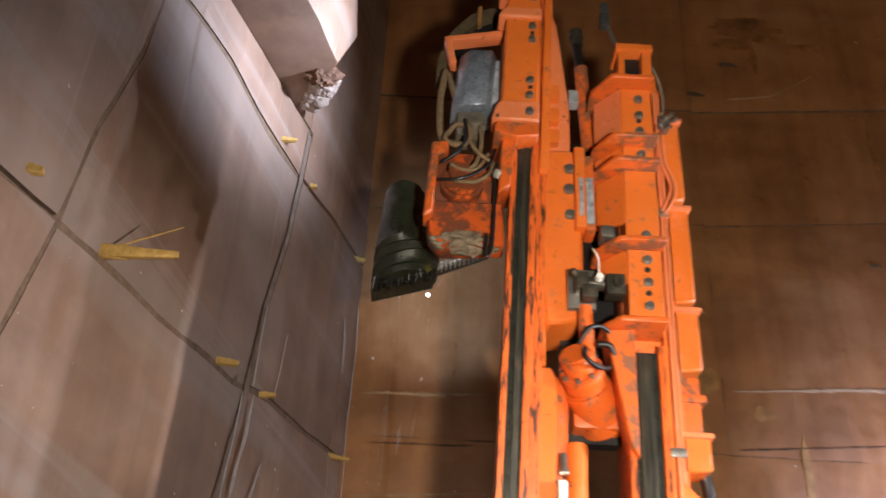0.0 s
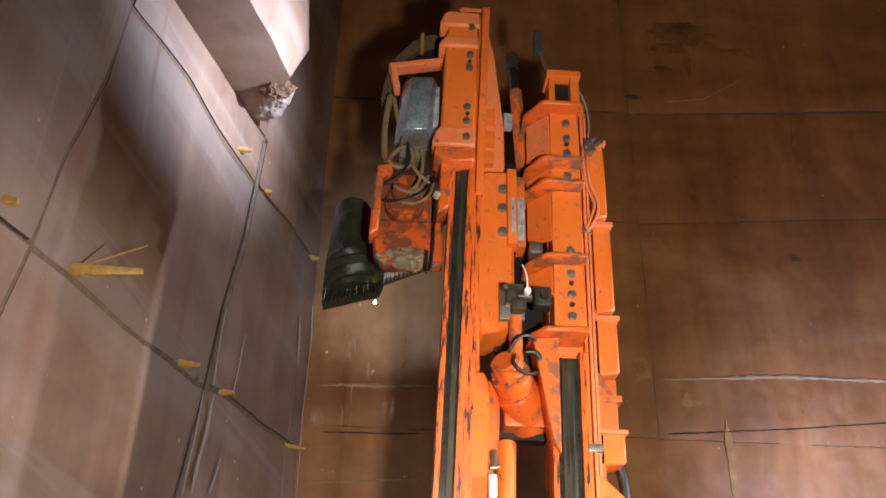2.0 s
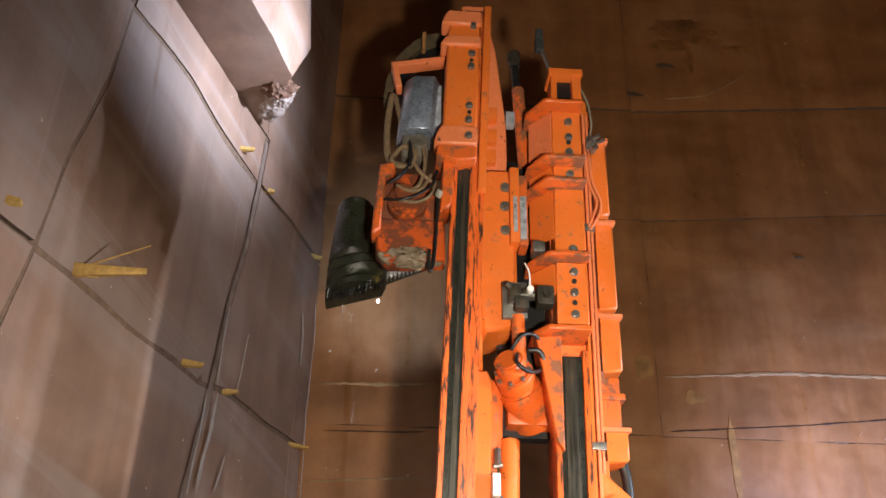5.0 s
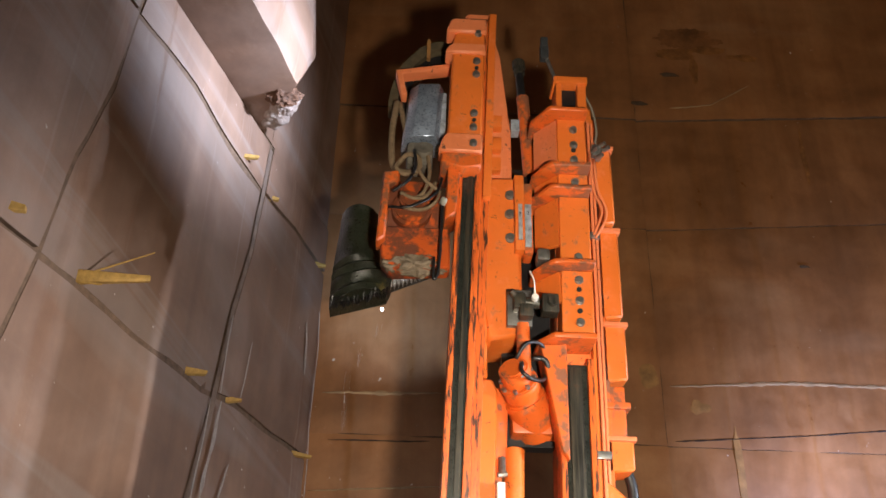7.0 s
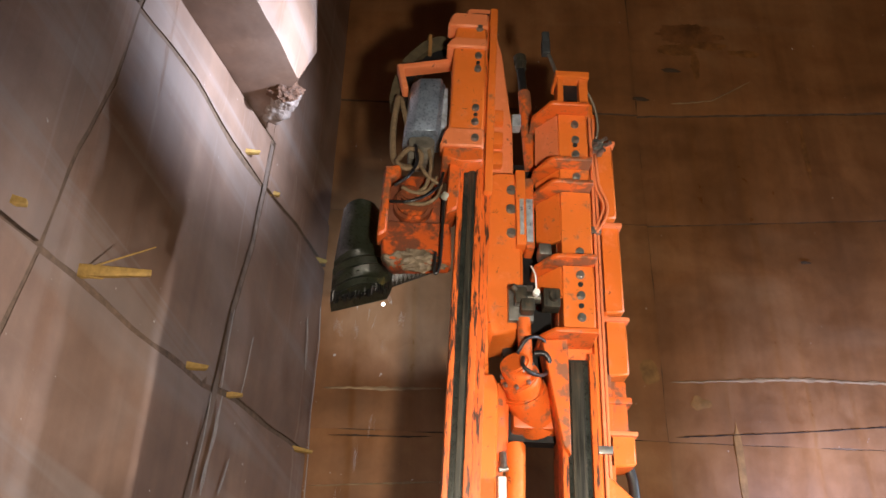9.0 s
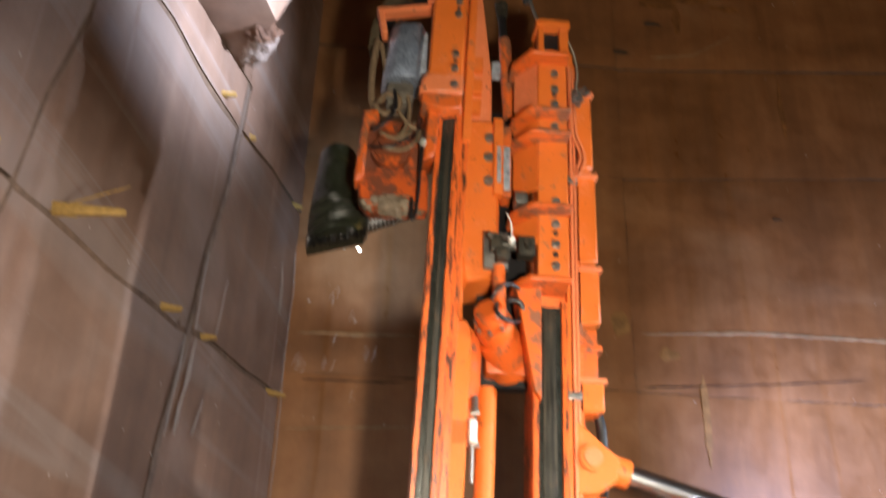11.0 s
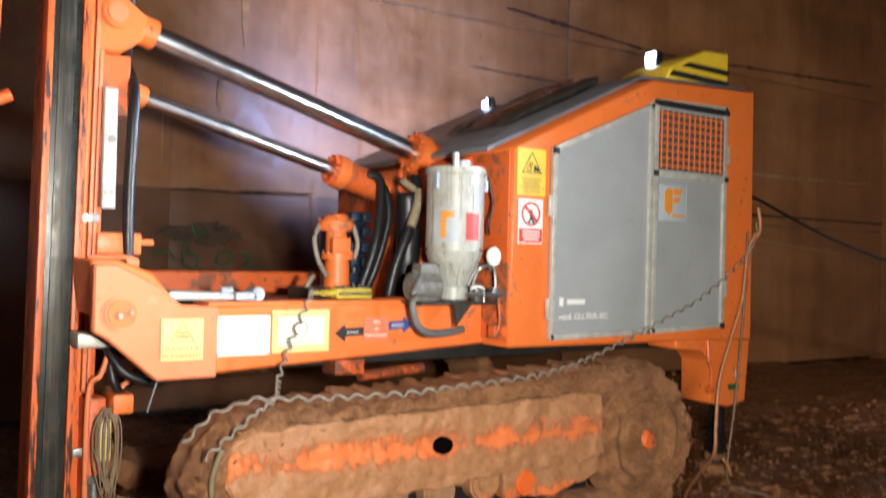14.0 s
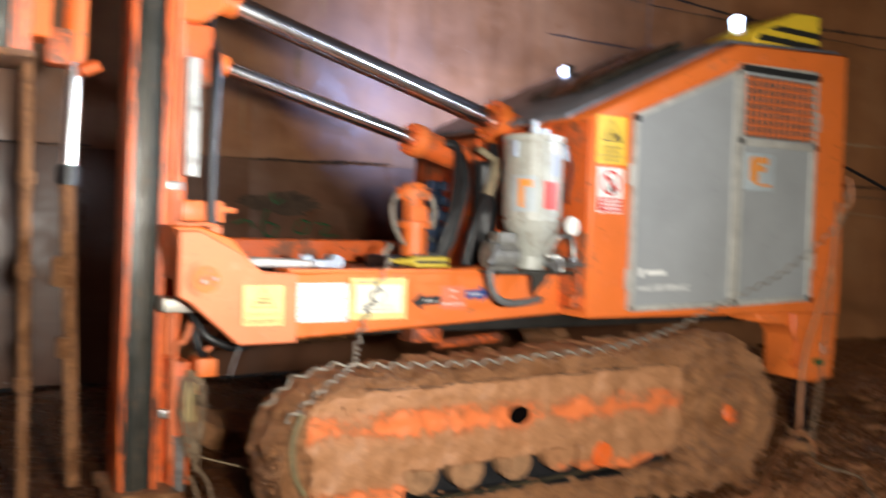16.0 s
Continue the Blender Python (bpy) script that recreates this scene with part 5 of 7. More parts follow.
for pts in ([(-0.115, 5.1, 4.40), (-0.085, 5.05, 4.30), (-0.06, 5.05, 4.20)], [(-0.08, 5.08, 4.33), (-0.02, 5.06, 4.31), (0.03, 5.1, 4.34)], [(-0.03, 5.1, 4.28), (0.08, 5.12, 4.36)], [(-0.10, 5.06, 4.36), (-0.12, 5.05, 4.28), (-0.085, 5.05, 4.24)]):
    tube(bm, pts, 0.012, 6)
mp("bent_strap", bm, GALV, "bent shiny steel straps", head)
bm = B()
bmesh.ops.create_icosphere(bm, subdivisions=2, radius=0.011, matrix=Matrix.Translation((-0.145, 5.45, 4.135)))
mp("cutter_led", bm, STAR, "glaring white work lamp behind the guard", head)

# saw chain with teeth: runs along the bar
bm = B()
for i in range(26):
    s = i / 25
    x, z = -0.44 + 0.66 * s, 4.085 + 0.27 * s ** 1.15
    d = Vector((0.92, 0, 0.38))
    box(bm, x - 0.010, x + 0.012, 5.22, 5.30, z - 0.004, z + 0.026)
    prism(bm, [(x - 0.008, z), (x + 0.010, z + 0.004), (x + 0.002, z - 0.022)], 5.225, 5.285)
saw_chain = mp("saw_chain", bm, plain("wet_bright_steel", (0.72, 0.75, 0.80), 0.28, 0.7, 0.5, 40), "wet toothed saw chain on the cutter bar", head)

# ---- chassis, hood and crawler tracks ----
bm = B()
prism(bm, [(1.56, 0.87), (3.40, 0.97), (3.40, 1.25), (1.56, 1.20)], 4.30, 4.50, 0.012)
box(bm, 1.56, 3.4, 4.28, 4.52, 1.20, 1.222, 0.006)
chassis = mp("chassis_beam", bm, ORANGE, "orange chassis beam with warning plates")
bm = B()
prism(bm, [(1.02, 1.40), (1.12, 1.40), (1.31, 1.30), (1.42, 1.21), (1.60, 1.20), (1.60, 0.86), (1.31, 0.855), (1.08, 1.06), (1.02, 1.09)], 4.255, 4.33, 0.01)
mp("nose_plate", bm, ORANGE_PALE, "", chassis)
bm = B()
prism(bm, [(1.02, 1.42), (1.14, 1.42), (1.30, 1.36), (1.40, 1.24), (1.05, 1.15)], 4.34, 4.72, 0.01)
mp("nose_gusset", bm, ORANGE, "", chassis)
bm = B()
rod(bm, (1.145, 4.27, 1.175), (1.145, 4.245, 1.175), 0.085, n=36, bev=0.006)
pin = mp("pivot_pin", bm, ORANGE_PALE, "", chassis)
bm = B()
rod(bm, (1.145, 4.25, 1.175), (1.145, 4.236, 1.175), 0.064, n=36)
part("pin_cap", bm, ORANGE, pin).matrix_parent_inverse = Matrix.Identity(4)
for x, z in ((1.135, 1.165), (1.185, 1.178)):
    bm = B()
    rod(bm, (x, 4.240, z), (x, 4.226, z), 0.011, n=6)
    part("pin_bolt", bm, STEEL, pin)
bm = B()
rod(bm, (1.32, 4.27, 0.865), (1.265, 4.24, 0.72), 0.004, n=6)
mp("bent_rod", bm, STEEL, "", chassis)
bm = B()
prism(bm, [(1.30, 1.18), (3.6, 1.22), (3.6, 1.34), (1.30, 1.34)], 5.60, 5.72, 0.01)
mp("far_beam", bm, ORANGE_DIRTY, "far chassis beam", chassis)
bm = B()
box(bm, 1.5, 5.2, 4.48, 5.62, 0.86, 0.98, 0.01)
box(bm, 2.2, 3.5, 4.5, 5.6, 1.16, 1.19)
mp("deck_plate", bm, plain("oily_black_deck", (0.03, 0.026, 0.022), 0.4, 0.2, 0.5, 8), "oily black deck", chassis)
bm = B()
box(bm, 1.02, 1.26, 4.55, 4.75, 0.99, 1.06, 0.01)
mp("junction_box", bm, plain("pale_metal_cover", (0.45, 0.42, 0.36), 0.5, 0.4, 0.3, 9), "dented pale metal cover", chassis)
for pts in ([(1.18, 4.66, 0.98), (1.25, 4.6, 0.86), (1.40, 4.6, 0.80), (1.56, 4.7, 0.83)], [(1.20, 4.7, 0.95), (1.22, 4.66, 0.8), (1.28, 4.7, 0.72)]):
    bm = B()
    tube(bm, pts, 0.022, 8)
    mp("hose", bm, BLACK, "black hydraulic hose", chassis)
bm = B()
tube(bm, [(1.11, 4.73, 0.2), (1.11, 4.70, 0.75), (1.16, 4.68, 0.84), (1.2, 4.68, 0.96)], 0.014, 8)
tube(bm, [(1.24, 4.72, 0.55), (1.25, 4.70, 0.74), (1.30, 4.70, 0.80)], 0.012, 8)
mp("hydraulic_pipe", bm, ORANGE_PALE, "", chassis)
bm = B()
box(bm, 1.21, 1.31, 4.62, 4.8, 0.65, 0.745, 0.012)
mp("tow_block", bm, ORANGE, "", chassis)
bm = B()
box(bm, 1.10, 1.20, 4.72, 4.9, 0.08, 0.72, 0.01)
mp("leg_plate", bm, ORANGE_DIRTY, "", chassis)
bm = B()
box(bm, 2.28, 2.46, 4.34, 4.5, 0.82, 0.90, 0.01)
rod(bm, (2.46, 4.4, 0.80), (2.9, 4.45, 0.82), 0.03, n=12)
mp("axle_lug", bm, ORANGE_OILY, "", chassis)


def sticker(x0, x1, z0, z1, y, mat, parent, label=""):
    bm = B()
    box(bm, x0, x1, y - 0.005, y, z0, z1)
    return mp("sign_plate", bm, mat, label, parent, False)


def bars(parent, rows, y, mat, name="print_bar"):
    """Printed lines that cannot be read."""
    for x0, x1, z, h in rows:
        bm = B()
        box(bm, x0, x1, y - 0.0035, y, z, z + h)
        part(name, bm, mat, parent, "", False)


def letters(parent, text, x, z, size, y, mat, align="CENTER"):
    cu = bpy.data.curves.new("lettering", "FONT")
    cu.body, cu.size, cu.align_x, cu.extrude = text, size, align, 0.001
    tmp = new("lettering", cu)
    me = bpy.data.meshes.new_from_object(tmp.evaluated_get(bpy.context.evaluated_depsgraph_get()))
    bpy.data.objects.remove(tmp)
    me.transform(Matrix.Translation((x, y, z)) @ pose(0, 0, 0, 90))
    me.materials.clear()
    me.materials.append(mat)
    ob = new("lettering", me)
    ob.parent = parent
    return ob


def ring_mesh(x, z, y, r, w, n=32):
    bm = B()
    a = [bm.verts.new((x + math.cos(2 * math.pi * i / n) * r, y, z + math.sin(2 * math.pi * i / n) * r)) for i in range(n)]
    b = [bm.verts.new((x + math.cos(2 * math.pi * i / n) * (r - w), y, z + math.sin(2 * math.pi * i / n) * (r - w))) for i in range(n)]
    for i in range(n):
        bm.faces.new((a[i], a[(i + 1) % n], b[(i + 1) % n], b[i]))
    return bm


def tri_mesh(x, z, y, r, w):
    bm = B()
    pts = [(0, 1), (-0.95, -0.62), (0.95, -0.62)]
    a = [bm.verts.new((x + u * r, y, z + v * r)) for u, v in pts]
    b = [bm.verts.new((x + u * (r - w), y, z + v * (r - w))) for u, v in pts]
    for i in range(3):
        bm.faces.new((a[i], a[(i + 1) % 3], b[(i + 1) % 3], b[i]))
    return bm


INK_FAINT = plain("faded_print", (0.34, 0.26, 0.10), 0.5, 0.0, 0.2, 12)
INK_GREY = plain("grey_print", (0.30, 0.30, 0.29), 0.5, 0.0, 0.2, 12)
s1 = sticker(1.325, 1.525, 0.95, 1.145, 4.255, PALE_YELLOW, chassis, "faded yellow crushing-danger sign")
part("print_mark", tri_mesh(1.425, 1.075, 4.247, 0.062, 0.009), INK_FAINT, s1)
bars(s1, [(1.395, 1.455, 1.055, 0.012), (1.405, 1.448, 1.075, 0.010)], 4.249, INK_FAINT)
letters(s1, "D A N G E R", 1.425, 0.995, 0.030, 4.248, INK_FAINT)
letters(s1, "ECRASEMENT", 1.425, 0.962, 0.030, 4.248, INK_FAINT)
s2 = sticker(1.60, 1.885, 0.955, 1.15, 4.298, WHITE, chassis, "white instruction plate")
bars(s2, [(1.62, 1.80, 1.125, 0.005), (1.62, 1.78, 1.108, 0.005), (1.62, 1.79, 1.075, 0.005), (1.62, 1.77, 1.058, 0.005), (1.62, 1.80, 1.025, 0.005), (1.62, 1.76, 1.008, 0.005), (1.62, 1.77, 0.98, 0.005),
          (1.83, 1.87, 1.12, 0.005), (1.83, 1.87, 1.07, 0.005), (1.83, 1.87, 1.02, 0.005), (1.83, 1.87, 0.98, 0.005)], 4.292, INK_GREY)
for x in (1.61, 1.875):
    for z in (0.965, 1.14):
        bm = B()
        rod(bm, (x, 4.294, z), (x, 4.288, z), 0.006, n=10)
        part("rivet", bm, STEEL, s2)
s3 = sticker(1.895, 2.215, 0.96, 1.175, 4.298, PALE_YELLOW, chassis, "yellow-framed instruction plate")
bm = B()
box(bm, 1.925, 2.185, 4.288, 4.294, 0.995, 1.14)
part("inner_plate", bm, plain("cream_label", (0.74, 0.70, 0.55), 0.5, 0, 0.1, 8), s3, "", False)
bars(s3, [(1.93, 2.05, 1.152, 0.006), (1.96, 2.14, 1.01, 0.006), (1.96, 2.13, 1.03, 0.005)], 4.287, INK_GREY)
part("print_mark", ring_mesh(2.05, 1.085, 4.286, 0.04, 0.008), INK_GREY, s3)
for nm, pts, mt, word in (("arrow_sign", [(2.25, 1.05), (2.31, 1.095), (2.31, 1.075), (2.42, 1.08), (2.42, 1.035), (2.31, 1.03), (2.31, 1.005)], INK, "AVANT"), ("arrow_sign", [(2.73, 1.085), (2.67, 1.13), (2.67, 1.11), (2.58, 1.105), (2.58, 1.06), (2.67, 1.065), (2.67, 1.04)], BLUE, "ARRIERE")):
    bm = B()
    prism(bm, pts, 4.292, 4.298)
    a = mp(nm, bm, mt, "direction arrow", chassis)
    letters(a, word, sum(p[0] for p in pts) / 7 + (0.02 if mt is INK else -0.02), sum(p[1] for p in pts) / 7 - 0.008, 0.022, 4.290, WHITE)
s4 = sticker(2.425, 2.575, 1.005, 1.13, 4.298, FADED_RED, chassis, "small red text plate")
for i, w in enumerate(("SENS", "DE", "DEPLACEMENT")):
    letters(s4, w, 2.50, 1.098 - 0.036 * i, 0.021, 4.291, WHITE)

# hood
bm = B()
prism(bm, [(3.22, 0.96), (3.22, 2.10), (4.34, 2.63), (5.36, 2.68), (5.38, 0.93), (4.75, 0.95)], 4.05, 5.95, 0.015)
hood = mp("hood", bm, ORANGE, "orange sheet-metal engine hood with grey doors")
bm = B()
prism(bm, [(3.10, 2.07), (4.33, 2.645), (5.37, 2.695), (5.37, 2.715), (4.33, 2.665), (3.10, 2.10)], 4.13, 5.97, 0.004)
mp("hood_roof", bm, plain("dusty_grey_roof", (0.20, 0.20, 0.22), 0.4, 0.3, 0.35, 5), "dusty grey roof sheet", hood)
for y, h in ((4.5, 0.05), (4.75, 0.07), (5.0, 0.05)):
    bm = B()
    prism(bm, [(3.5, 2.30), (4.30, 2.665), (4.30, 2.665 + h), (3.6, 2.33 + h)], y, y + 0.16, 0.006)
    mp("roof_sheet", bm, RAIL_STEEL if h < 0.06 else MUD, "loose sheet on the roof", hood)
# muddier paint: dirt and this side's shade are both in the colour
bm = B()
prism(bm, [(3.07, 1.0), (3.07, 2.02), (3.22, 2.09), (3.22, 0.98)], 4.42, 5.9, 0.01)
mp("hood_front", bm, ORANGE_DIRTY, "", hood)
bm = B()
prism(bm, [(4.62, 0.96), (5.38, 0.96), (5.34, 0.51), (5.16, 0.48), (4.97, 0.52), (4.965, 0.80), (4.89, 0.875), (4.62, 0.90)], 4.06, 4.32, 0.012)
mp("rear_leg", bm, ORANGE, "orange rear jack housing", hood)
letters(hood, "1", 5.22, 0.68, 0.085, 4.05, WHITE)
bm = B()
box(bm, 5.15, 5.26, 4.054, 4.06, 0.60, 0.64)
mp("small_label", bm, GREEN_SPRAY, "", hood)
bm = B()
tube(bm, [(4.92, 4.05, 0.95), (4.92, 4.04, 0.82), (4.95, 4.04, 0.76), (4.95, 4.04, 0.66)], 0.012, 8)
rod(bm, (4.95, 4.06, 0.62), (4.95, 4.03, 0.62), 0.03, n=14)
mp("drain_pipe", bm, ORANGE_DIRTY, "", hood)
# thin plate added so the side's shade and dirt show as darker paint
bm = B()
box(bm, 3.208, 3.217, 4.065, 4.42, 1.0, 2.08, 0.002)
mp("hood_side_plate", bm, ORANGE_DIRTY, "dirty side plate, darkened for the shade on this side", hood)
# doors
def door(pts, name, trim):
    bm = B()
    prism(bm, pts, 4.028, 4.052, 0.003)
    d = mp(name, bm, PANEL_GREY, "grey sheet-metal door in aluminium trim", hood)
    n = len(pts)
    for i in range(n):
        (x0, z0), (x1, z1) = pts[i], pts[(i + 1) % n]
        L = math.hypot(x1 - x0, z1 - z0)
        bm = B()
        box(bm, 0, L, -0.012, 0.012, -0.004, trim, 0.003)
        for v in bm.verts:
            c, s = (x1 - x0) / L, (z1 - z0) / L
            u, w = v.co.x, v.co.z
            v.co.x, v.co.z, v.co.y = x0 + u * c - w * s, z0 + u * s + w * c, 4.024 + v.co.y
        part("door_trim", bm, ALU, d)
    return d


d1 = door([(3.50, 1.00), (4.32, 1.015), (4.32, 2.47), (3.50, 2.12)], "door", 0.028)
d2 = door([(4.34, 1.015), (5.03, 1.04), (5.03, 2.52), (4.34, 2.50)], "door", 0.028)
bm = B()
box(bm, 4.36, 5.02, 4.010, 4.03, 2.46, 2.50)
part("top_strip", bm, INK, d2)
bm = B()
box(bm, 4.37, 5.0, 4.018, 4.03, 2.06, 2.44)
part("grille_backing", bm, plain("radiator_dark", (0.10, 0.085, 0.075), 0.7, 0.2, 0.4, 30), d2, "dusty dark radiator")
for i in range(12):
    x = 4.385 + 0.052 * i
    bm = B()
    rod(bm, (x, 4.008, 2.065), (x, 4.008, 2.435), 0.0055, n=6)
    part("grille_bar", bm, ORANGE, d2)
for i in range(8):
    z = 2.085 + 0.047 * i
    bm = B()
    rod(bm, (4.37, 4.004, z), (5.0, 4.004, z), 0.0055, n=6)
    part("grille_bar", bm, ORANGE, d2)
bm = B()
box(bm, 4.34, 5.03, 4.006, 4.028, 2.005, 2.05, 0.004)
part("door_trim", bm, ALU, d2)
for x, z in ((4.345, 2.03), (5.02, 2.03), (4.345, 2.48), (5.02, 2.48), (5.01, 1.05), (3.51, 2.10)):
    bm = B()
    box(bm, x - 0.018, x + 0.018, 4.0, 4.02, z - 0.018, z + 0.018, 0.003)
    part("corner_piece", bm, INK, d2)
for x, z, d in ((3.485, 1.78, d1), (3.485, 1.18, d1), (5.045, 2.2, d2), (5.045, 1.30, d2)):
    bm = B()
    box(bm, x - 0.014, x + 0.014, 4.012, 4.035, z - 0.06, z + 0.06, 0.004)
    part("hinge", bm, ALU, d, "aluminium hinge")
bm = B()
box(bm, 4.385, 4.64, 4.014, 4.026, 1.73, 1.965, 0.01)
badge = part("badge", bm, plain("pale_blue_badge", (0.50, 0.56, 0.58), 0.4, 0.2, 0.1, 6), d2, "pale maker's badge with an orange shape")
BADGE_ORANGE = plain("badge_orange", (0.72, 0.26, 0.03), 0.45, 0, 0.1, 8)
for pts in ([(4.43, 1.80), (4.43, 1.92), (4.46, 1.94), (4.50, 1.94), (4.50, 1.79), (4.47, 1.77)], [(4.51, 1.94), (4.59, 1.94), (4.58, 1.90), (4.51, 1.90)], [(4.51, 1.885), (4.57, 1.885), (4.56, 1.85), (4.51, 1.85)], [(4.50, 1.775), (4.62, 1.775), (4.62, 1.76), (4.50, 1.76)]):
    bm = B()
    prism(bm, pts, 4.009, 4.013)
    part("badge_shape", bm, BADGE_ORANGE, d2)
bars(d1, [(3.57, 3.60, 1.195, 0.05), (3.63, 3.77, 1.205, 0.028)], 4.024, WHITE, "badge_bar")
letters(d1, "mod. GU.70/R-XC", 3.57, 1.115, 0.052, 4.025, WHITE, "LEFT")
letters(table, "2", 0.686, 4.455, 0.035, 4.688, INK)
letters(table, "2", 0.735, 4.465, 0.035, 4.688, INK)
letters(table, "1", 0.738, 4.345, 0.035, 4.688, INK)
# warning signs on the hood
w1 = sticker(3.25, 3.46, 1.83, 2.10, 4.048, YELLOW, hood, "yellow remote-controlled machine warning sign")
part("print_mark", tri_mesh(3.355, 2.005, 4.040, 0.078, 0.010), INK, w1)
part("print_mark", ring_mesh(3.335, 1.985, 4.040, 0.017, 0.006, 18), INK, w1)
part("print_mark", ring_mesh(3.347, 2.012, 4.040, 0.013, 0.005, 18), INK, w1)
bars(w1, [(3.37, 3.385, 1.968, 0.035), (3.39, 3.405, 1.968, 0.028)], 4.041, INK)
for i, t in enumerate(("ATTENTION", "MACHINE", "COMMANDEE A", "DISTANCE")):
    letters(w1, t, 3.355, 1.915 - 0.024 * i, 0.026, 4.041, INK_FAINT)
w2 = sticker(3.265, 3.445, 1.555, 1.81, 4.048, WHITE, hood, "white no-entry sign with red band")
part("print_mark", ring_mesh(3.355, 1.725, 4.040, 0.070, 0.013), RED, w2)
bm = B()
prism(bm, [(3.30, 1.765), (3.312, 1.777), (3.41, 1.685), (3.398, 1.673)], 4.038, 4.041)
part("print_mark", bm, RED, w2)
bm = B()
prism(bm, [(3.35, 1.70), (3.345, 1.75), (3.365, 1.75), (3.368, 1.70), (3.385, 1.672), (3.375, 1.668), (3.358, 1.69), (3.340, 1.668), (3.330, 1.672)], 4.039, 4.042)
part("print_mark", bm, INK, w2)
bm = B()
box(bm, 3.272, 3.438, 4.039, 4.043, 1.562, 1.640)
part("print_band", bm, RED, w2, "", False)
bars(w2, [(3.29, 3.42, 1.618, 0.010), (3.29, 3.42, 1.597, 0.010), (3.30, 3.41, 1.576, 0.010)], 4.0375, WHITE)

# jack leg
bm = B()
rod(bm, (5.20, 4.19, 0.08), (5.20, 4.19, 0.56), 0.055, n=22)
jack = mp("jack_leg", bm, plain("dark_chromed_steel", (0.10, 0.10, 0.11), 0.22, 0.9, 0.4, 8), "dark steel jack leg on a muddy pad", hood)
bm = B()
rod(bm, (5.20, 4.19, -0.04), (5.20, 4.19, 0.07), 0.13, 0.10, 22, 0.01)
rod(bm, (5.20, 4.19, 0.10), (5.20, 4.19, 0.14), 0.075, n=18)
part("jack_pad", bm, DRY_MUD, jack)

# hood lamps
for name, at, aim in (("hood_lamp_front", (4.37, 5.90, 2.70), (1.6, 8.3, 2.8)), ("hood_lamp_rear", (4.87, 4.60, 2.93), (-1, 4.9, 3.4))):
    m = look(at, aim)
    bm = B()
    box(bm, -0.06, 0.06, -0.06, 0.06, 0.035, 0.09, 0.012)
    ob = thing("work_lamp", bm, BLACK, "small square LED work lamp glaring white on the hood", "lamp", "lamps on the hood")
    ob.matrix_world = m
    bm = B()
    box(bm, -0.044, 0.044, -0.05, 0.05, 0.02, 0.036, 0.004)
    bmesh.ops.create_uvsphere(bm, u_segments=20, v_segments=12, radius=0.030, matrix=Matrix.Translation((0, 0, 0.008)) @ Matrix.Diagonal((1.0, 1.25, 0.9, 1)))
    part("led_face", bm, LED, ob, "glaring white LED face")
    bm = B()
    rod(bm, (0, -0.06, 0.02), (0, -0.30, 0.02), 0.012, n=8)
    part("lamp_bracket", bm, STEEL, ob)
# striped chock on the roof
bm = B()
prism(bm, [(4.72, 2.72), (5.36, 2.72), (5.36, 2.985), (5.10, 2.965), (4.76, 2.81)], 4.28, 4.75, 0.01)
chock = thing("roof_chock", bm, YELLOW, "yellow wedge-shaped block with black stripes on the hood roof", "block")
for pts in ([(4.74, 2.745), (5.36, 2.735), (5.36, 2.775), (4.78, 2.785)], [(4.86, 2.825), (5.36, 2.815), (5.36, 2.855), (4.94, 2.86)]):
    bm = B()
    prism(bm, pts, 4.274, 4.28)
    part("stripe", bm, INK, chock, "black stripe")

# grease pump with its tank
bm = B()
rod(bm, (2.99, 4.20, 1.50), (2.99, 4.20, 1.93), 0.185, n=40, bev=0.015)
rod(bm, (2.99, 4.20, 1.925), (2.99, 4.20, 1.965), 0.195, n=40, bev=0.008)
rod(bm, (2.99, 4.20, 1.44), (2.99, 4.20, 1.50), 0.165, 0.185, 40)
rod(bm, (2.99, 4.20, 1.30), (2.99, 4.20, 1.44), 0.085, 0.155, 32)
rod(bm, (2.99, 4.20, 1.23), (2.99, 4.20, 1.31), 0.095, n=24, bev=0.01)
tank = mp("grease_tank", bm, TANKM, "dented off-white grease tank with pump")
for i in range(10):
    a = 2 * math.pi * i / 10
    bm = B()
    prism(bm, [(0.09, 1.31), (0.155, 1.43), (0.16, 1.43), (0.10, 1.31)], -0.006, 0.006)
    bm.transform(Matrix.Translation((2.99, 4.20, 0)) @ pose(0, 0, 0, 0, 0, math.degrees(a)))
    part("fin", bm, TANKM, tank)
def tank_label(x0, x1, z0, z1, mat, label, r=0.188):
    bm = B()
    prev = None
    for i in range(9):
        x = x0 + (x1 - x0) * i / 8
        y = 4.20 - math.sqrt(max(0, r * r - (x - 2.99) ** 2))
        cur = (bm.verts.new((x, y, z0)), bm.verts.new((x, y, z1)))
        if prev:
            bm.faces.new((prev[0], cur[0], cur[1], prev[1]))
        prev = cur
    return part("tank_label", bm, mat, tank, label)


tank_label(2.806, 2.905, 1.545, 1.74, plain("grey_blue_label", (0.36, 0.40, 0.42), 0.5, 0, 0.15, 8), "grey-blue maker's label")
tank_label(2.822, 2.842, 1.57, 1.72, BADGE_ORANGE, "", 0.190)
tank_label(2.842, 2.88, 1.68, 1.72, BADGE_ORANGE, "", 0.190)
tank_label(2.95, 3.05, 1.56, 1.71, RED, "red warning label")
tank_label(3.0, 3.07, 1.74, 1.86, plain("blue_grey_label", (0.28, 0.31, 0.38), 0.5, 0, 0.15, 8), "")
bm = B()
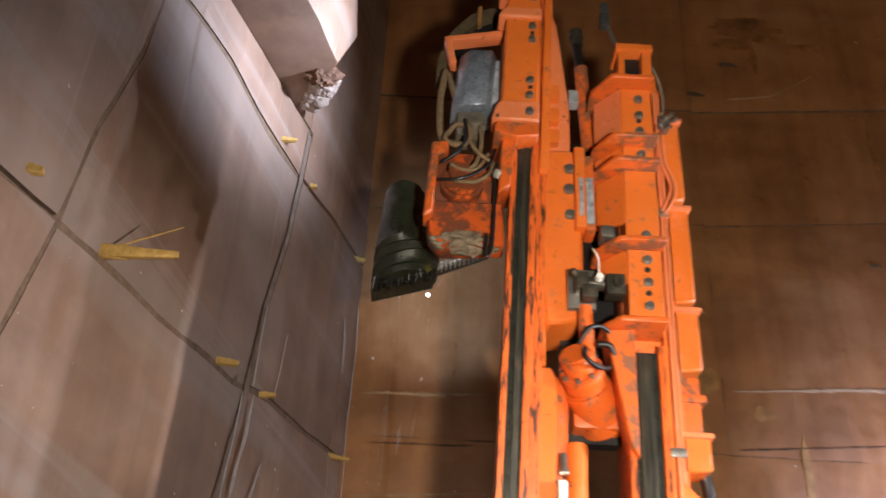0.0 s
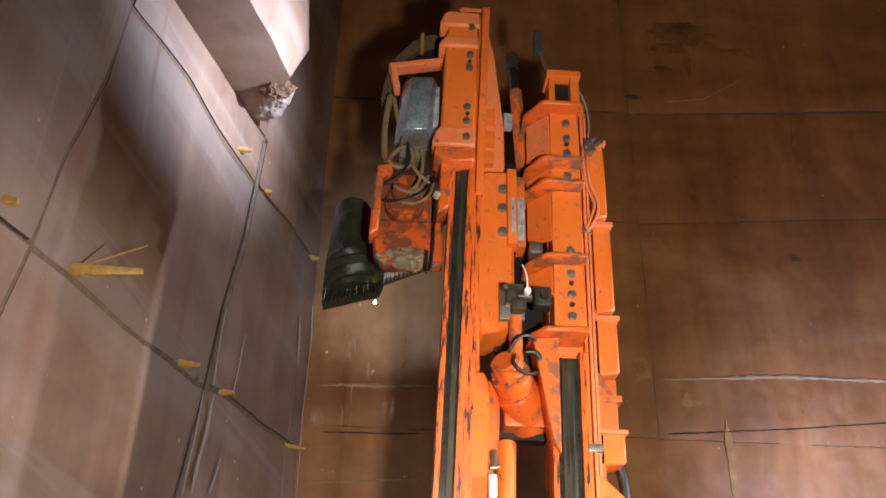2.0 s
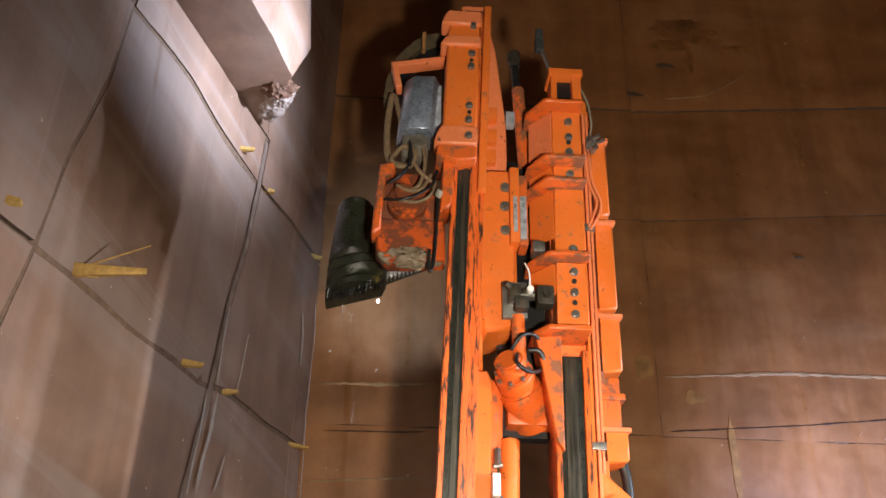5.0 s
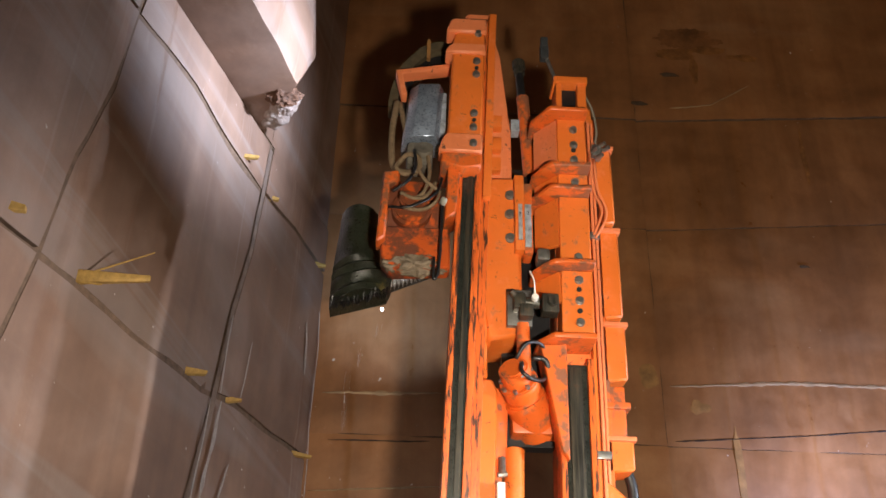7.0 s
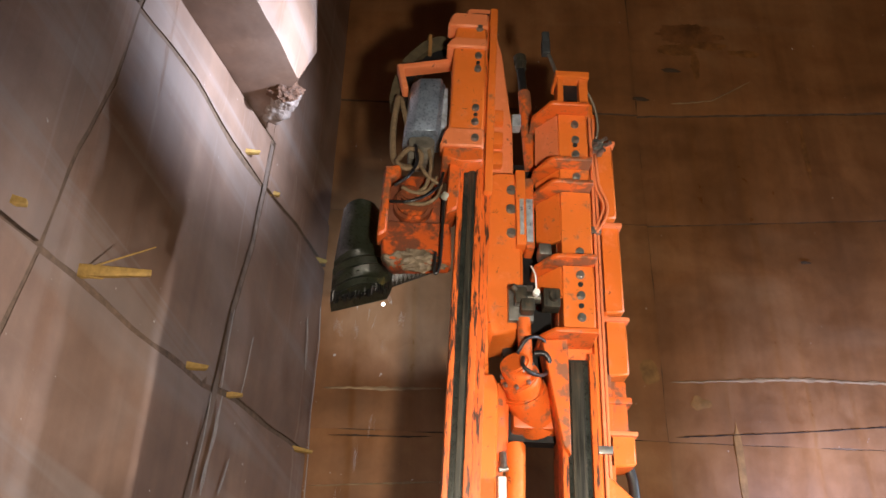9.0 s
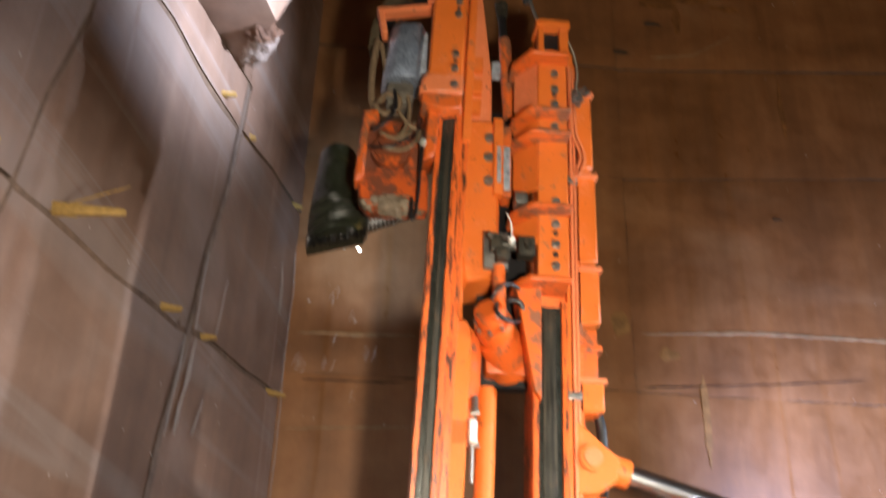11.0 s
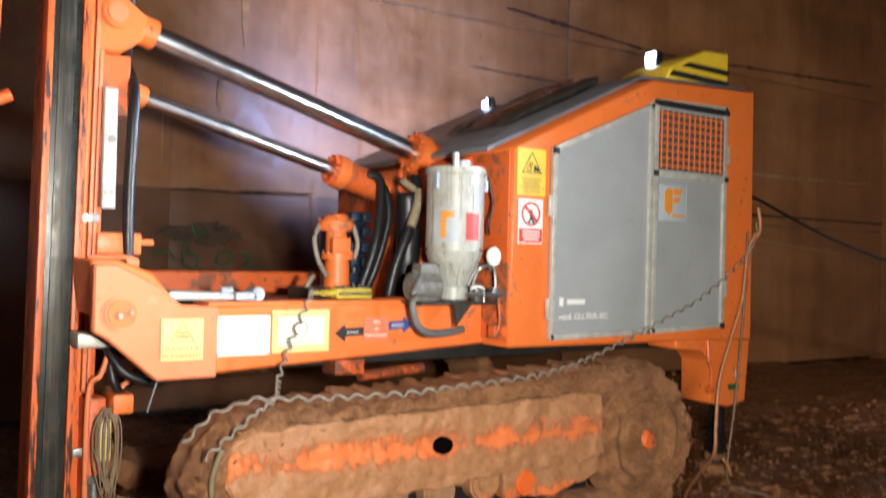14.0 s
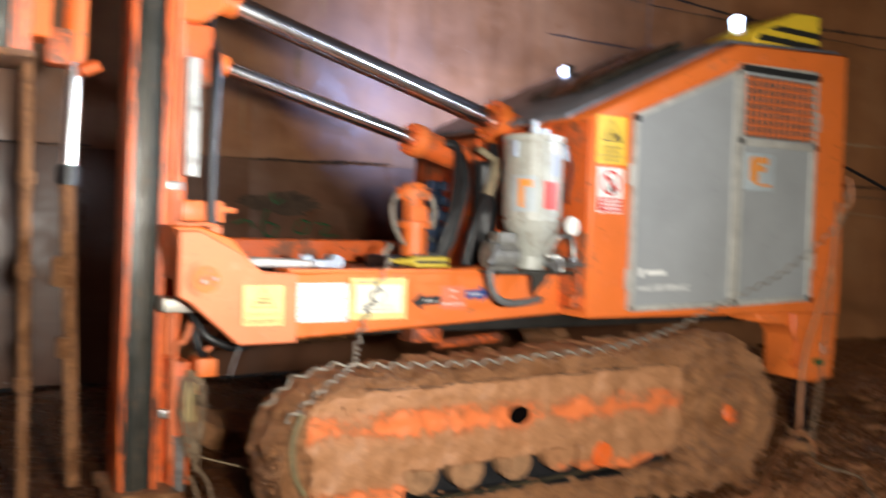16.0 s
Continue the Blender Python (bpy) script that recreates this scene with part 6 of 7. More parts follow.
rod(bm, (2.96, 4.16, 1.96), (2.96, 4.16, 2.05), 0.022, n=14, bev=0.005)
rod(bm, (3.05, 4.2, 1.96), (3.05, 4.2, 2.01), 0.05, n=14, bev=0.005)
part("tank_lid_fitting", bm, GALV, tank)
for x in (2.805, 3.175):
    bm = B()
    box(bm, x - 0.015, x + 0.015, 4.12, 4.16, 1.84, 1.93, 0.004)
    part("latch", bm, GALV, tank)
bm = B()
tube(bm, [(3.17, 4.1, 1.92), (3.20, 4.08, 1.78), (3.17, 4.08, 1.66), (3.19, 4.1, 1.60)], 0.008, 6)
part("tank_wire", bm, BLACK, tank)
bm = B()
box(bm, 2.66, 3.28, 4.06, 4.36, 1.205, 1.222, 0.004)
prism(bm, [(2.92, 1.21), (3.06, 1.21), (2.94, 1.09)], 4.08, 4.1)
part("pump_plate", bm, RAIL_STEEL, tank)
bm = B()
rod(bm, (2.64, 4.18, 1.30), (2.86, 4.18, 1.30), 0.075, n=24, bev=0.012)
box(bm, 2.70, 2.84, 4.13, 4.24, 1.37, 1.43, 0.01)
GRIMY = plain("grimy_grey_motor", (0.20, 0.19, 0.165), 0.5, 0.3, 0.5, 16)
part("pump_motor", bm, GRIMY, tank, "grey electric pump motor")
for i in range(12):
    q = 2 * math.pi * i / 12
    bm = B()
    box(bm, 2.67, 2.84, -0.004, 0.004, 0.070, 0.086)
    bm.transform(Matrix.Translation((0, 4.18, 1.30)) @ Matrix.Rotation(q, 4, "X"))
    part("cooling_fin", bm, GRIMY, tank)
bm = B()
tube(bm, [(2.68, 4.1, 1.36), (2.60, 4.06, 1.24), (2.62, 4.05, 1.12), (2.70, 4.05, 1.06), (2.86, 4.07, 1.055), (3.0, 4.1, 1.07)], 0.021, 10)
part("pump_hose", bm, plain("grey_conduit", (0.12, 0.12, 0.115), 0.55, 0, 0.3, 30), tank, "ribbed grey conduit")
bm = B()
rod(bm, (3.19, 4.06, 1.475), (3.19, 4.03, 1.475), 0.052, n=24, bev=0.006)
part("pressure_gauge", bm, WHITE, tank, "white pressure gauge")
bm = B()
for pts in ([(3.08, 4.14, 1.25), (3.10, 4.10, 1.38), (3.14, 4.08, 1.42), (3.20, 4.08, 1.42), (3.23, 4.08, 1.38), (3.24, 4.08, 1.24)], [(3.05, 4.10, 1.30), (3.12, 4.06, 1.30), (3.13, 4.06, 1.22)], [(3.19, 4.06, 1.46), (3.19, 4.08, 1.40)]):
    tube(bm, pts, 0.011, 8)
box(bm, 3.08, 3.14, 4.08, 4.14, 1.22, 1.32, 0.01)
box(bm, 3.20, 3.27, 4.06, 4.12, 1.24, 1.30, 0.01)
rod(bm, (3.0, 4.06, 1.26), (3.3, 4.06, 1.26), 0.014, n=8)
part("pipework", bm, STEEL, tank, "steel grease pipework")
bm = B()
tube(bm, [(3.24, 4.05, 1.24), (3.25, 4.04, 1.12), (3.24, 4.06, 1.05)], 0.012, 8)
box(bm, 3.22, 3.31, 4.06, 4.13, 1.02, 1.09, 0.01)
rod(bm, (3.27, 4.06, 1.055), (3.27, 4.02, 1.055), 0.025, n=12)
part("grease_line", bm, ORANGE_DIRTY, tank)

tank.matrix_basis = Matrix.Translation((2.935, 4.20, 1.21)) @ Matrix.Diagonal((0.88, 0.88, 1, 1)) @ Matrix.Translation((-2.99, -4.20, -1.21))

# pump body and hoses on the deck
bm = B()
rod(bm, (2.42, 4.62, 1.22), (2.42, 4.62, 1.46), 0.095, 0.085, 24, 0.01)
rod(bm, (2.42, 4.62, 1.46), (2.42, 4.62, 1.50), 0.115, n=24, bev=0.006)
rod(bm, (2.42, 4.62, 1.50), (2.39, 4.60, 1.66), 0.085, 0.07, 24)
rod(bm, (2.39, 4.60, 1.64), (2.39, 4.60, 1.70), 0.125, 0.13, 26, 0.012)
rod(bm, (2.39, 4.60, 1.70), (2.385, 4.60, 1.745), 0.105, 0.075, 26, 0.012)
box(bm, 2.32, 2.46, 4.49, 4.54, 1.50, 1.60, 0.012)
pump = mp("hydraulic_pump", bm, ORANGE, "orange hydraulic pump on the deck")
for pts in ([(2.28, 4.6, 1.68), (2.22, 4.58, 1.60), (2.24, 4.56, 1.46), (2.32, 4.58, 1.36)], [(2.53, 4.6, 1.68), (2.57, 4.6, 1.56), (2.54, 4.6, 1.46)], [(2.24, 4.62, 1.36), (2.18, 4.62, 1.28), (2.2, 4.62, 1.22)]):
    bm = B()
    tube(bm, pts, 0.018, 8)
    part("pump_hose", bm, CABLE_GREY, pump, "grey hose")
for i in range(8):
    q = 2 * math.pi * (i + 0.5) / 8
    for c, z, r in (((2.39, 4.60), 1.705, 0.115), ((2.42, 4.62), 1.50, 0.10)):
        bm = B()
        rod(bm, (c[0] + r * math.cos(q), c[1] + r * math.sin(q), z), (c[0] + r * math.cos(q), c[1] + r * math.sin(q), z + 0.014), 0.011, n=6)
        part("pump_bolt", bm, ORANGE_DIRTY, pump)
pump.matrix_basis = Matrix.Translation((2.42, 4.62, 1.22)) @ Matrix.Diagonal((0.8, 0.8, 0.90, 1)) @ Matrix.Translation((-2.42, -4.62, -1.22))
for pts, r in (([(2.60, 4.7, 1.22), (2.68, 4.66, 1.5), (2.74, 4.7, 1.75), (2.76, 4.75, 1.92), (2.70, 4.8, 1.95)], 0.029), ([(2.66, 4.75, 1.22), (2.72, 4.7, 1.4), (2.80, 4.7, 1.7), (2.79, 4.75, 1.88)], 0.025),
               ([(2.76, 4.62, 1.22), (2.80, 4.6, 1.42), (2.88, 4.6, 1.62), (2.96, 4.64, 1.8), (2.98, 4.7, 1.95)], 0.033), ([(2.92, 4.72, 1.22), (2.94, 4.7, 1.5), (2.93, 4.7, 1.85)], 0.075),
               ([(2.62, 4.8, 1.25), (2.63, 4.8, 1.5), (2.66, 4.85, 1.7)], 0.028)):
    bm = B()
    tube(bm, pts, r, 12)
    mp("deck_hose", bm, BLACK, "thick black hydraulic hose")
bm = B()
tube(bm, [(2.88, 4.58, 1.64), (2.94, 4.60, 1.78), (2.97, 4.64, 1.86)], 0.03, 10)
rod(bm, (2.97, 4.66, 1.86), (2.86, 4.66, 1.92), 0.022, n=8)
mp("hose_sleeve", bm, plain("tan_sleeve", (0.33, 0.27, 0.17), 0.6, 0.2, 0.3, 16), "tan hose sleeve")
bm = B()
box(bm, 2.55, 2.70, 4.80, 5.1, 1.22, 1.70, 0.01)
for i in range(5):
    for j in range(2):
        box(bm, 2.555 + 0.075 * j, 2.615 + 0.075 * j, 4.71, 4.77, 1.30 + 0.09 * i, 1.36 + 0.09 * i, 0.014)
mp("valve_bank", bm, plain("dark_blue_valves", (0.016, 0.028, 0.055), 0.35, 0.3, 0.6, 20), "dark valve bank")
for y in (4.67, 5.0):
    bm = B()
    prism(bm, [(3.0, 1.2), (3.2, 1.2), (3.2, 2.05), (3.05, 2.02)], y, y + 0.04, 0.006)
    mp("cylinder_support", bm, ORANGE_DIRTY, "", chassis)
bm = B()
box(bm, 2.20, 2.52, 4.52, 4.8, 1.205, 1.28, 0.01)
mp("dark_box", bm, BLACK, "", chassis)

# remote control, spiral lead, tools on the beam
bm = B()
box(bm, 2.30, 2.52, 4.38, 4.47, 1.225, 1.285, 0.014)
rod(bm, (2.22, 4.40, 1.255), (2.31, 4.41, 1.26), 0.018, n=12)
rod(bm, (2.15, 4.385, 1.262), (2.23, 4.40, 1.257), 0.010, n=8)
remote = thing("remote_control", bm, plain("grubby_yellow_plastic", (0.58, 0.45, 0.05), 0.45, 0.0, 0.4, 18, grime=((0.10, 0.08, 0.03), 0.6)), "yellow hand-held remote control lying on the chassis beam", "remote control")
bm = B()
for i in range(6):
    rod(bm, (2.33 + 0.032 * i, 4.42, 1.283), (2.33 + 0.032 * i, 4.42, 1.297), 0.010, n=8)
box(bm, 2.31, 2.51, 4.374, 4.381, 1.248, 1.262)
part("buttons", bm, INK, remote)


def spiral_lead():
    """A stretched spiral lead: down from the remote, along the track, up over the hood door."""
    way = [(2.15, 4.38, 1.27), (2.08, 4.25, 1.24), (1.98, 4.20, 1.08), (1.86, 4.12, 0.86), (1.74, 3.86, 0.80), (1.58, 3.74, 0.76), (1.36, 3.72, 0.60)]
    way2 = [(1.34, 3.95, 0.62), (1.45, 3.90, 0.75), (1.62, 3.84, 0.815), (1.95, 3.80, 0.80), (2.35, 3.76, 0.80), (2.8, 3.75, 0.82), (3.2, 3.78, 0.835), (3.5, 3.85, 0.86), (3.8, 3.95, 0.90), (4.2, 3.99, 1.02), (4.7, 3.99, 1.20), (5.0, 3.99, 1.36), (5.28, 3.99, 1.56), (5.36, 4.0, 1.75)]
    bm = B()
    for w, turns in ((way, 19), (way2, 46)):
        p = [Vector(q) for q in w]
        seg = [0]
        for a, b in zip(p, p[1:]):
            seg.append(seg[-1] + (b - a).length)
        out, n = [], turns * 7
        for i in range(n + 1):
            s = seg[-1] * i / n
            k = max(j for j in range(len(seg)) if seg[j] <= s + 1e-9)
            k = min(k, len(p) - 2)
            f = (s - seg[k]) / (seg[k + 1] - seg[k])
            c, d = p[k].lerp(p[k + 1], f), (p[k + 1] - p[k]).normalized()
            u = d.cross(Vector((0, 1, 0))).normalized()
            v = d.cross(u)
            a = 2 * math.pi * i / 7
            out.append(c + (u * math.cos(a) * 0.012 + v * math.sin(a) * 0.008) * (1 + 0.4 * noise.noise(c * 3.0)))
        tube(bm, out, 0.0064, 5, smooth=1)
    return thing("spiral_lead", bm, CABLE_GREY, "grey spiral control lead draped along the track and hood", "cable")


spiral_lead()
bm = B()
prism(bm, [(1.36, 1.245), (1.40, 1.275), (1.72, 1.262), (1.72, 1.225), (1.42, 1.225)], 4.36, 4.44, 0.008)
thing("steel_wrench", bm, plain("pale_tool_steel", (0.60, 0.58, 0.54), 0.35, 0.6, 0.2, 10), "long pale steel tool lying on the beam", "tool")
bm = B()
box(bm, 1.72, 1.84, 4.34, 4.46, 1.225, 1.265, 0.01)
rod(bm, (1.84, 4.34, 1.256), (1.84, 4.46, 1.256), 0.034, n=20, bev=0.006)
rod(bm, (1.84, 4.33, 1.256), (1.84, 4.342, 1.256), 0.020, n=16)
rod(bm, (1.66, 4.40, 1.27), (1.72, 4.40, 1.275), 0.018, n=10)
thing("hand_lamp", bm, GALV, "grubby grey hand lamp lying on the beam", "lamp")

# rope coil hung on the mast
bm = B()
rng = random.Random(11)
for i in range(9):
    w, l, x = rng.uniform(0.02, 0.065), rng.uniform(0.30, 0.52), 1.19 + rng.uniform(-0.02, 0.03)
    tube(bm, [(x, 4.66, 0.68), (x - w, 4.64, 0.60), (x - w * 1.05, 4.64, 0.68 - l * 0.6), (x, 4.64, 0.68 - l), (x + w, 4.64, 0.68 - l * 0.6), (x + w * 0.9, 4.64, 0.60), (x, 4.66, 0.685)], 0.0042, 6, smooth=5)
tube(bm, [(1.19, 4.64, 0.15), (1.22, 4.62, 0.05), (1.20, 4.6, -0.02), (1.28, 4.58, -0.01)], 0.008, 6)
tube(bm, [(1.21, 4.64, 0.2), (1.27, 4.62, 0.12), (1.30, 4.62, 0.02)], 0.008, 6)
tube(bm, [(1.24, 4.64, 0.24), (1.6, 4.66, 0.12), (2.1, 4.7, 0.0)], 0.006, 6)
thing("rope_coil", bm, ROPE, "coil of dirty thin rope hung on the mast", "rope")
bm = B()
box(bm, 1.16, 1.215, 4.66, 4.70, 0.42, 0.62, 0.008)
thing("rope_tag", bm, PALE_YELLOW, "pale tag on the rope", "tag")

# cables by the jack leg
bm = B()
tube(bm, [(5.36, 4.00, 1.86), (5.37, 3.99, 1.70), (5.26, 4.00, 1.57), (5.21, 4.00, 1.23), (5.11, 4.00, 0.99), (4.99, 4.00, 0.69), (4.96, 4.00, 0.39), (4.95, 4.00, 0.20), (5.07, 4.20, 0.03), (4.48, 3.83, 0.03), (4.11, 3.53, 0.03), (3.84, 3.43, 0.03), (3.69, 3.32, 0.03), (3.63, 3.18, 0.03), (3.76, 3.14, 0.03), (4.13, 3.36, 0.03), (4.53, 3.59, 0.03), (5.13, 4.00, -0.02), (5.10, 4.00, 0.09), (5.04, 4.00, 0.15)], 0.013, 8)
thing("power_lead", bm, CABLE_ORANGE, "muddy orange power lead hanging to the floor", "cable")
bm = B()
tube(bm, [(5.25, 4.00, 1.69), (5.24, 4.00, 1.30), (5.20, 4.00, 0.92), (5.15, 4.00, 0.49), (5.09, 4.00, 0.14), (5.10, 4.00, 0.01), (4.92, 3.78, 0.02), (4.92, 3.54, 0.02), (4.75, 3.35, 0.02), (4.31, 2.90, 0.02), (4.04, 2.65, 0.02)], 0.008, 6)
thing("thin_lead", bm, ROPE, "thin dirty lead trailing over the mud", "cable")
bm = B()
tube(bm, [(5.3, 4.6, 2.2), (6.1, 4.6, 2.0), (7.1, 4.6, 1.72), (8.2, 4.6, 1.50), (9.5, 4.6, 1.3), (11.5, 5.0, 0.9), (13.5, 5.5, 0.2), (14.2, 5.6, 0.05)], 0.013, 10)
thing("supply_cable", bm, BLACK, "thick black supply cable hanging behind the machine", "cable")


# crawler tracks
def track_path(x0, x1, zb, zt0, zt1, n=220):
    """Closed outline of the chain: idler at x0, larger sprocket at x1."""
    r0, r1 = (zt0 - zb) / 2, (zt1 - zb) / 2
    c0, c1 = Vector((x0 + r0, zb + r0)), Vector((x1 - r1, zb + r1))
    d = c1 - c0
    a = math.atan2(d.y, d.x)
    b = math.acos((r0 - r1) / d.length)
    pts = []
    up0, up1 = a + b, a - b
    for i in range(21):
        q = up0 + (2 * math.pi - 2 * b) * i / 20
        pts.append(c0 + Vector((math.cos(q), math.sin(q))) * r0)
    for i in range(21):
        q = up1 + (2 * b) * i / 20
        pts.append(c1 + Vector((math.cos(q), math.sin(q))) * r1)
    pts.append(pts[0])
    seg = [0]
    for p, q in zip(pts, pts[1:]):
        seg.append(seg[-1] + (q - p).length)
    out = []
    for i in range(n):
        s = seg[-1] * i / n
        k = max(j for j in range(len(seg) - 1) if seg[j] <= s + 1e-9)
        f = (s - seg[k]) / max(1e-9, seg[k + 1] - seg[k])
        t = (pts[k + 1] - pts[k]).normalized()
        out.append((pts[k].lerp(pts[k + 1], f), t))
    return out, c0, c1, r0, r1


VOID, _nt, void_b = material("black_void")
void_b.inputs["Base Color"].default_value = (0.003, 0.002, 0.002, 1)
void_b.inputs["Roughness"].default_value = 1.0
void_b.inputs["Specular IOR Level"].default_value = 0.0


def crawler(y0, y1, near):
    s = -1 if near else 1
    face = y0 if near else y1
    path, c0, c1, r0, r1 = track_path(1.392, 4.408, 0.03, 0.70, 0.81, 46)
    bm = B()
    fine, *_ = track_path(1.40, 4.40, 0.04, 0.69, 0.80, 420)
    rings = []
    for i, (p, t) in enumerate(fine):
        nrm = Vector((t.y, -t.x))
        ring = []
        for k, (oy, off) in enumerate(((face + s * -0.03, -0.11), (face + s * 0.008, -0.085), (face + s * 0.014, -0.05), (face + s * 0.008, -0.02), (face + s * 0.016, 0.008), (face + s * 0.014, 0.035), (face + s * -0.03, 0.050), (face + s * -0.10, 0.062), (face + s * -0.17, 0.066), (face + s * -0.24, 0.064), (face + s * -0.31, 0.068), (y1 if near else y0, 0.058), (y1 if near else y0, -0.05), (face + s * -0.02, -0.06))):
            w = 0.030 * noise.noise(Vector((p.x * 7, p.y * 7, k * 0.6 + y0))) + 0.026 * noise.noise(Vector((p.x * 19, p.y * 19, k * 1.3))) + 0.015 * noise.noise(Vector((p.x * 41, p.y * 41, k * 2.3)))
            ring.append(bm.verts.new((p.x - nrm.x * -(off + w), oy + s * 0.7 * w, p.y - nrm.y * -(off + w))))
        rings.append(ring)
    for a, b in zip(rings, rings[1:] + rings[:1]):
        for k in range(13):
            bm.faces.new((a[k], a[(k + 1) % 13], b[(k + 1) % 13], b[k]))
    bmesh.ops.recalc_face_normals(bm, faces=bm.faces)
    tr = mp("crawler_track", bm, DRY_MUD, "crawler track caked with red-brown mud")
    # shoes with grousers
    lo = min(y0, y1)
    me = None
    for i, (p, t) in enumerate(path):
        bm = B()
        box(bm, -0.075, 0.075, 0.0, abs(y1 - y0) - 0.03, -0.005, 0.03, 0.006)
        box(bm, -0.018, 0.018, 0.0, abs(y1 - y0) - 0.03, 0.02, 0.062, 0.006)
        rough_up(bm, 0.022, 12, i * 1.3)
        ob = part("track_shoe", bm, DRY_MUD, tr)
        a = math.atan2(t.y, t.x)
        nrm = Vector((t.y, -t.x)) * 0.0
        ob.matrix_basis = Matrix.Translation((p.x, lo + (0.03 if near else 0.0), p.y)) @ Matrix.Rotation(-a, 4, "Y") @ Matrix.Rotation(math.pi, 4, "X") @ Matrix.Translation((0, -abs(y1 - y0), 0))
    if not near:
        return
    # side frame, painted where the mud has fallen off
    bm = B()
    out = [(1.50, 0.24), (1.47, 0.62), (1.62, 0.69), (3.62, 0.735), (3.68, 0.70), (3.70, 0.38), (3.60, 0.35), (1.97, 0.30), (1.95, 0.17), (1.60, 0.17)]
    cuts = 40
    prism(bm, out, face - 0.025, face + 0.10, 0.01)
    bmesh.ops.triangulate(bm, faces=bm.faces)
    for _ in range(5):
        bmesh.ops.subdivide_edges(bm, edges=[e for e in bm.edges if e.calc_length() > 0.09], cuts=1)
        bmesh.ops.triangulate(bm, faces=[f for f in bm.faces if len(f.verts) > 3])
    bmesh.ops.subdivide_edges(bm, edges=[e for e in bm.edges if e.calc_length() > 0.035], cuts=1)
    bmesh.ops.triangulate(bm, faces=[f for f in bm.faces if len(f.verts) > 3])
    rough_up(bm, 0.020, 7, 2.0)
    rough_up(bm, 0.013, 22, 4.0)
    rough_up(bm, 0.006, 55, 9.0)
    mp("track_frame", bm, TRACK_PAINT, "orange track frame smeared with mud", tr)
    bm = B()
    rod(bm, (c1.x, face + 0.12, c1.y), (c1.x, face + 0.015, c1.y), 0.37, 0.355, 48, 0.01)
    prev = None
    for r, y in ((0.31, 0.03), (0.285, -0.03), (0.25, -0.045), (0.225, -0.03), (0.205, 0.02), (0.185, 0.045), (0.165, 0.03), (0.14, -0.012), (0.10, -0.03), (0.05, -0.034), (0.012, -0.034)):
        cur = [bm.verts.new((c1.x + r * math.cos(2 * math.pi * k / 64), face + y, c1.y + r * math.sin(2 * math.pi * k / 64))) for k in range(64)]
        if prev:
            for k in range(64):
                bm.faces.new((prev[k], prev[(k + 1) % 64], cur[(k + 1) % 64], cur[k]))
        prev = cur
    bm.faces.new(prev)
    bmesh.ops.recalc_face_normals(bm, faces=bm.faces)
    rough_up(bm, 0.014, 11)
    rough_up(bm, 0.010, 30, 3.0)
    mp("sprocket_hub", bm, DRY_MUD, "mud-caked drive sprocket", tr)
    bm = B()
    rod(bm, (c1.x + 0.03, face - 0.0, c1.y - 0.01), (c1.x + 0.03, face - 0.046, c1.y - 0.01), 0.09, 0.05, 28, 0.012)
    rough_up(bm, 0.012, 18)
    mp("hub_cap", bm, ORANGE_DIRTY, "", tr)
    # a disc on the frame; the shade inside the hole is its black colour
    bm = B()
    rod(bm, (2.585, face - 0.042, 0.53), (2.585, face - 0.012, 0.53), 0.048, n=20)
    bm.transform(Matrix.Translation((2.585, 0, 0.53)) @ Matrix.Diagonal((1.12, 1, 0.9, 1)) @ Matrix.Translation((-2.585, 0, -0.53)))
    mp("frame_hole", bm, VOID, "dark round hole", tr)
    for x, z, m in ((2.06, 0.275, STEEL_PALE), (2.32, 0.275, STEEL_PALE), (2.60, 0.285, STEEL_PALE), (2.88, 0.30, TRACK_PAINT), (3.20, 0.31, TRACK_PAINT), (3.48, 0.32, TRACK_PAINT)):
        bm = B()
        rod(bm, (x, face + 0.10, z), (x, face + 0.0, z), 0.095, n=26, bev=0.012)
        rod(bm, (x, face + 0.01, z), (x, face - 0.012, z), 0.05, n=20, bev=0.006)
        mp("road_wheel", bm, m, "worn road wheel", tr)
    bm = B()
    prism(bm, [(2.99, 0.20), (2.97, 0.37), (3.66, 0.41), (3.64, 0.27), (3.35, 0.19)], face - 0.018, face + 0.08, 0.01)
    bmesh.ops.triangulate(bm, faces=bm.faces)
    for _ in range(4):
        bmesh.ops.subdivide_edges(bm, edges=[e for e in bm.edges if e.calc_length() > 0.06], cuts=1)
        bmesh.ops.triangulate(bm, faces=[f for f in bm.faces if len(f.verts) > 3])
    rough_up(bm, 0.024, 11, 6.0)
    mp("frame_skirt", bm, TRACK_PAINT, "mud-covered orange skirt of the track frame", tr)
    bm = B()
    rod(bm, (3.12, face + 0.02, 0.28), (3.12, face - 0.045, 0.28), 0.075, 0.06, 24, 0.01)
    rough_up(bm, 0.008, 14)
    mp("skirt_hub", bm, ORANGE_DIRTY, "muddy orange hub", tr)
    bm = B()
    box(bm, 1.95, 3.3, face + 0.02, face + 0.2, 0.10, 0.15, 0.01)
    # black sheet for the shade in the gap behind the wheels
    box(bm, 1.95, 3.7, face + 0.12, face + 0.14, 0.15, 0.36)
    mp("rail_and_gap_shade", bm, BLACK, "", tr)
    bm = B()
    tube(bm, [(1.98, face - 0.005, 0.155), (2.4, face - 0.005, 0.165), (2.9, face - 0.005, 0.185), (3.2, face + 0.01, 0.20)], 0.009, 8)
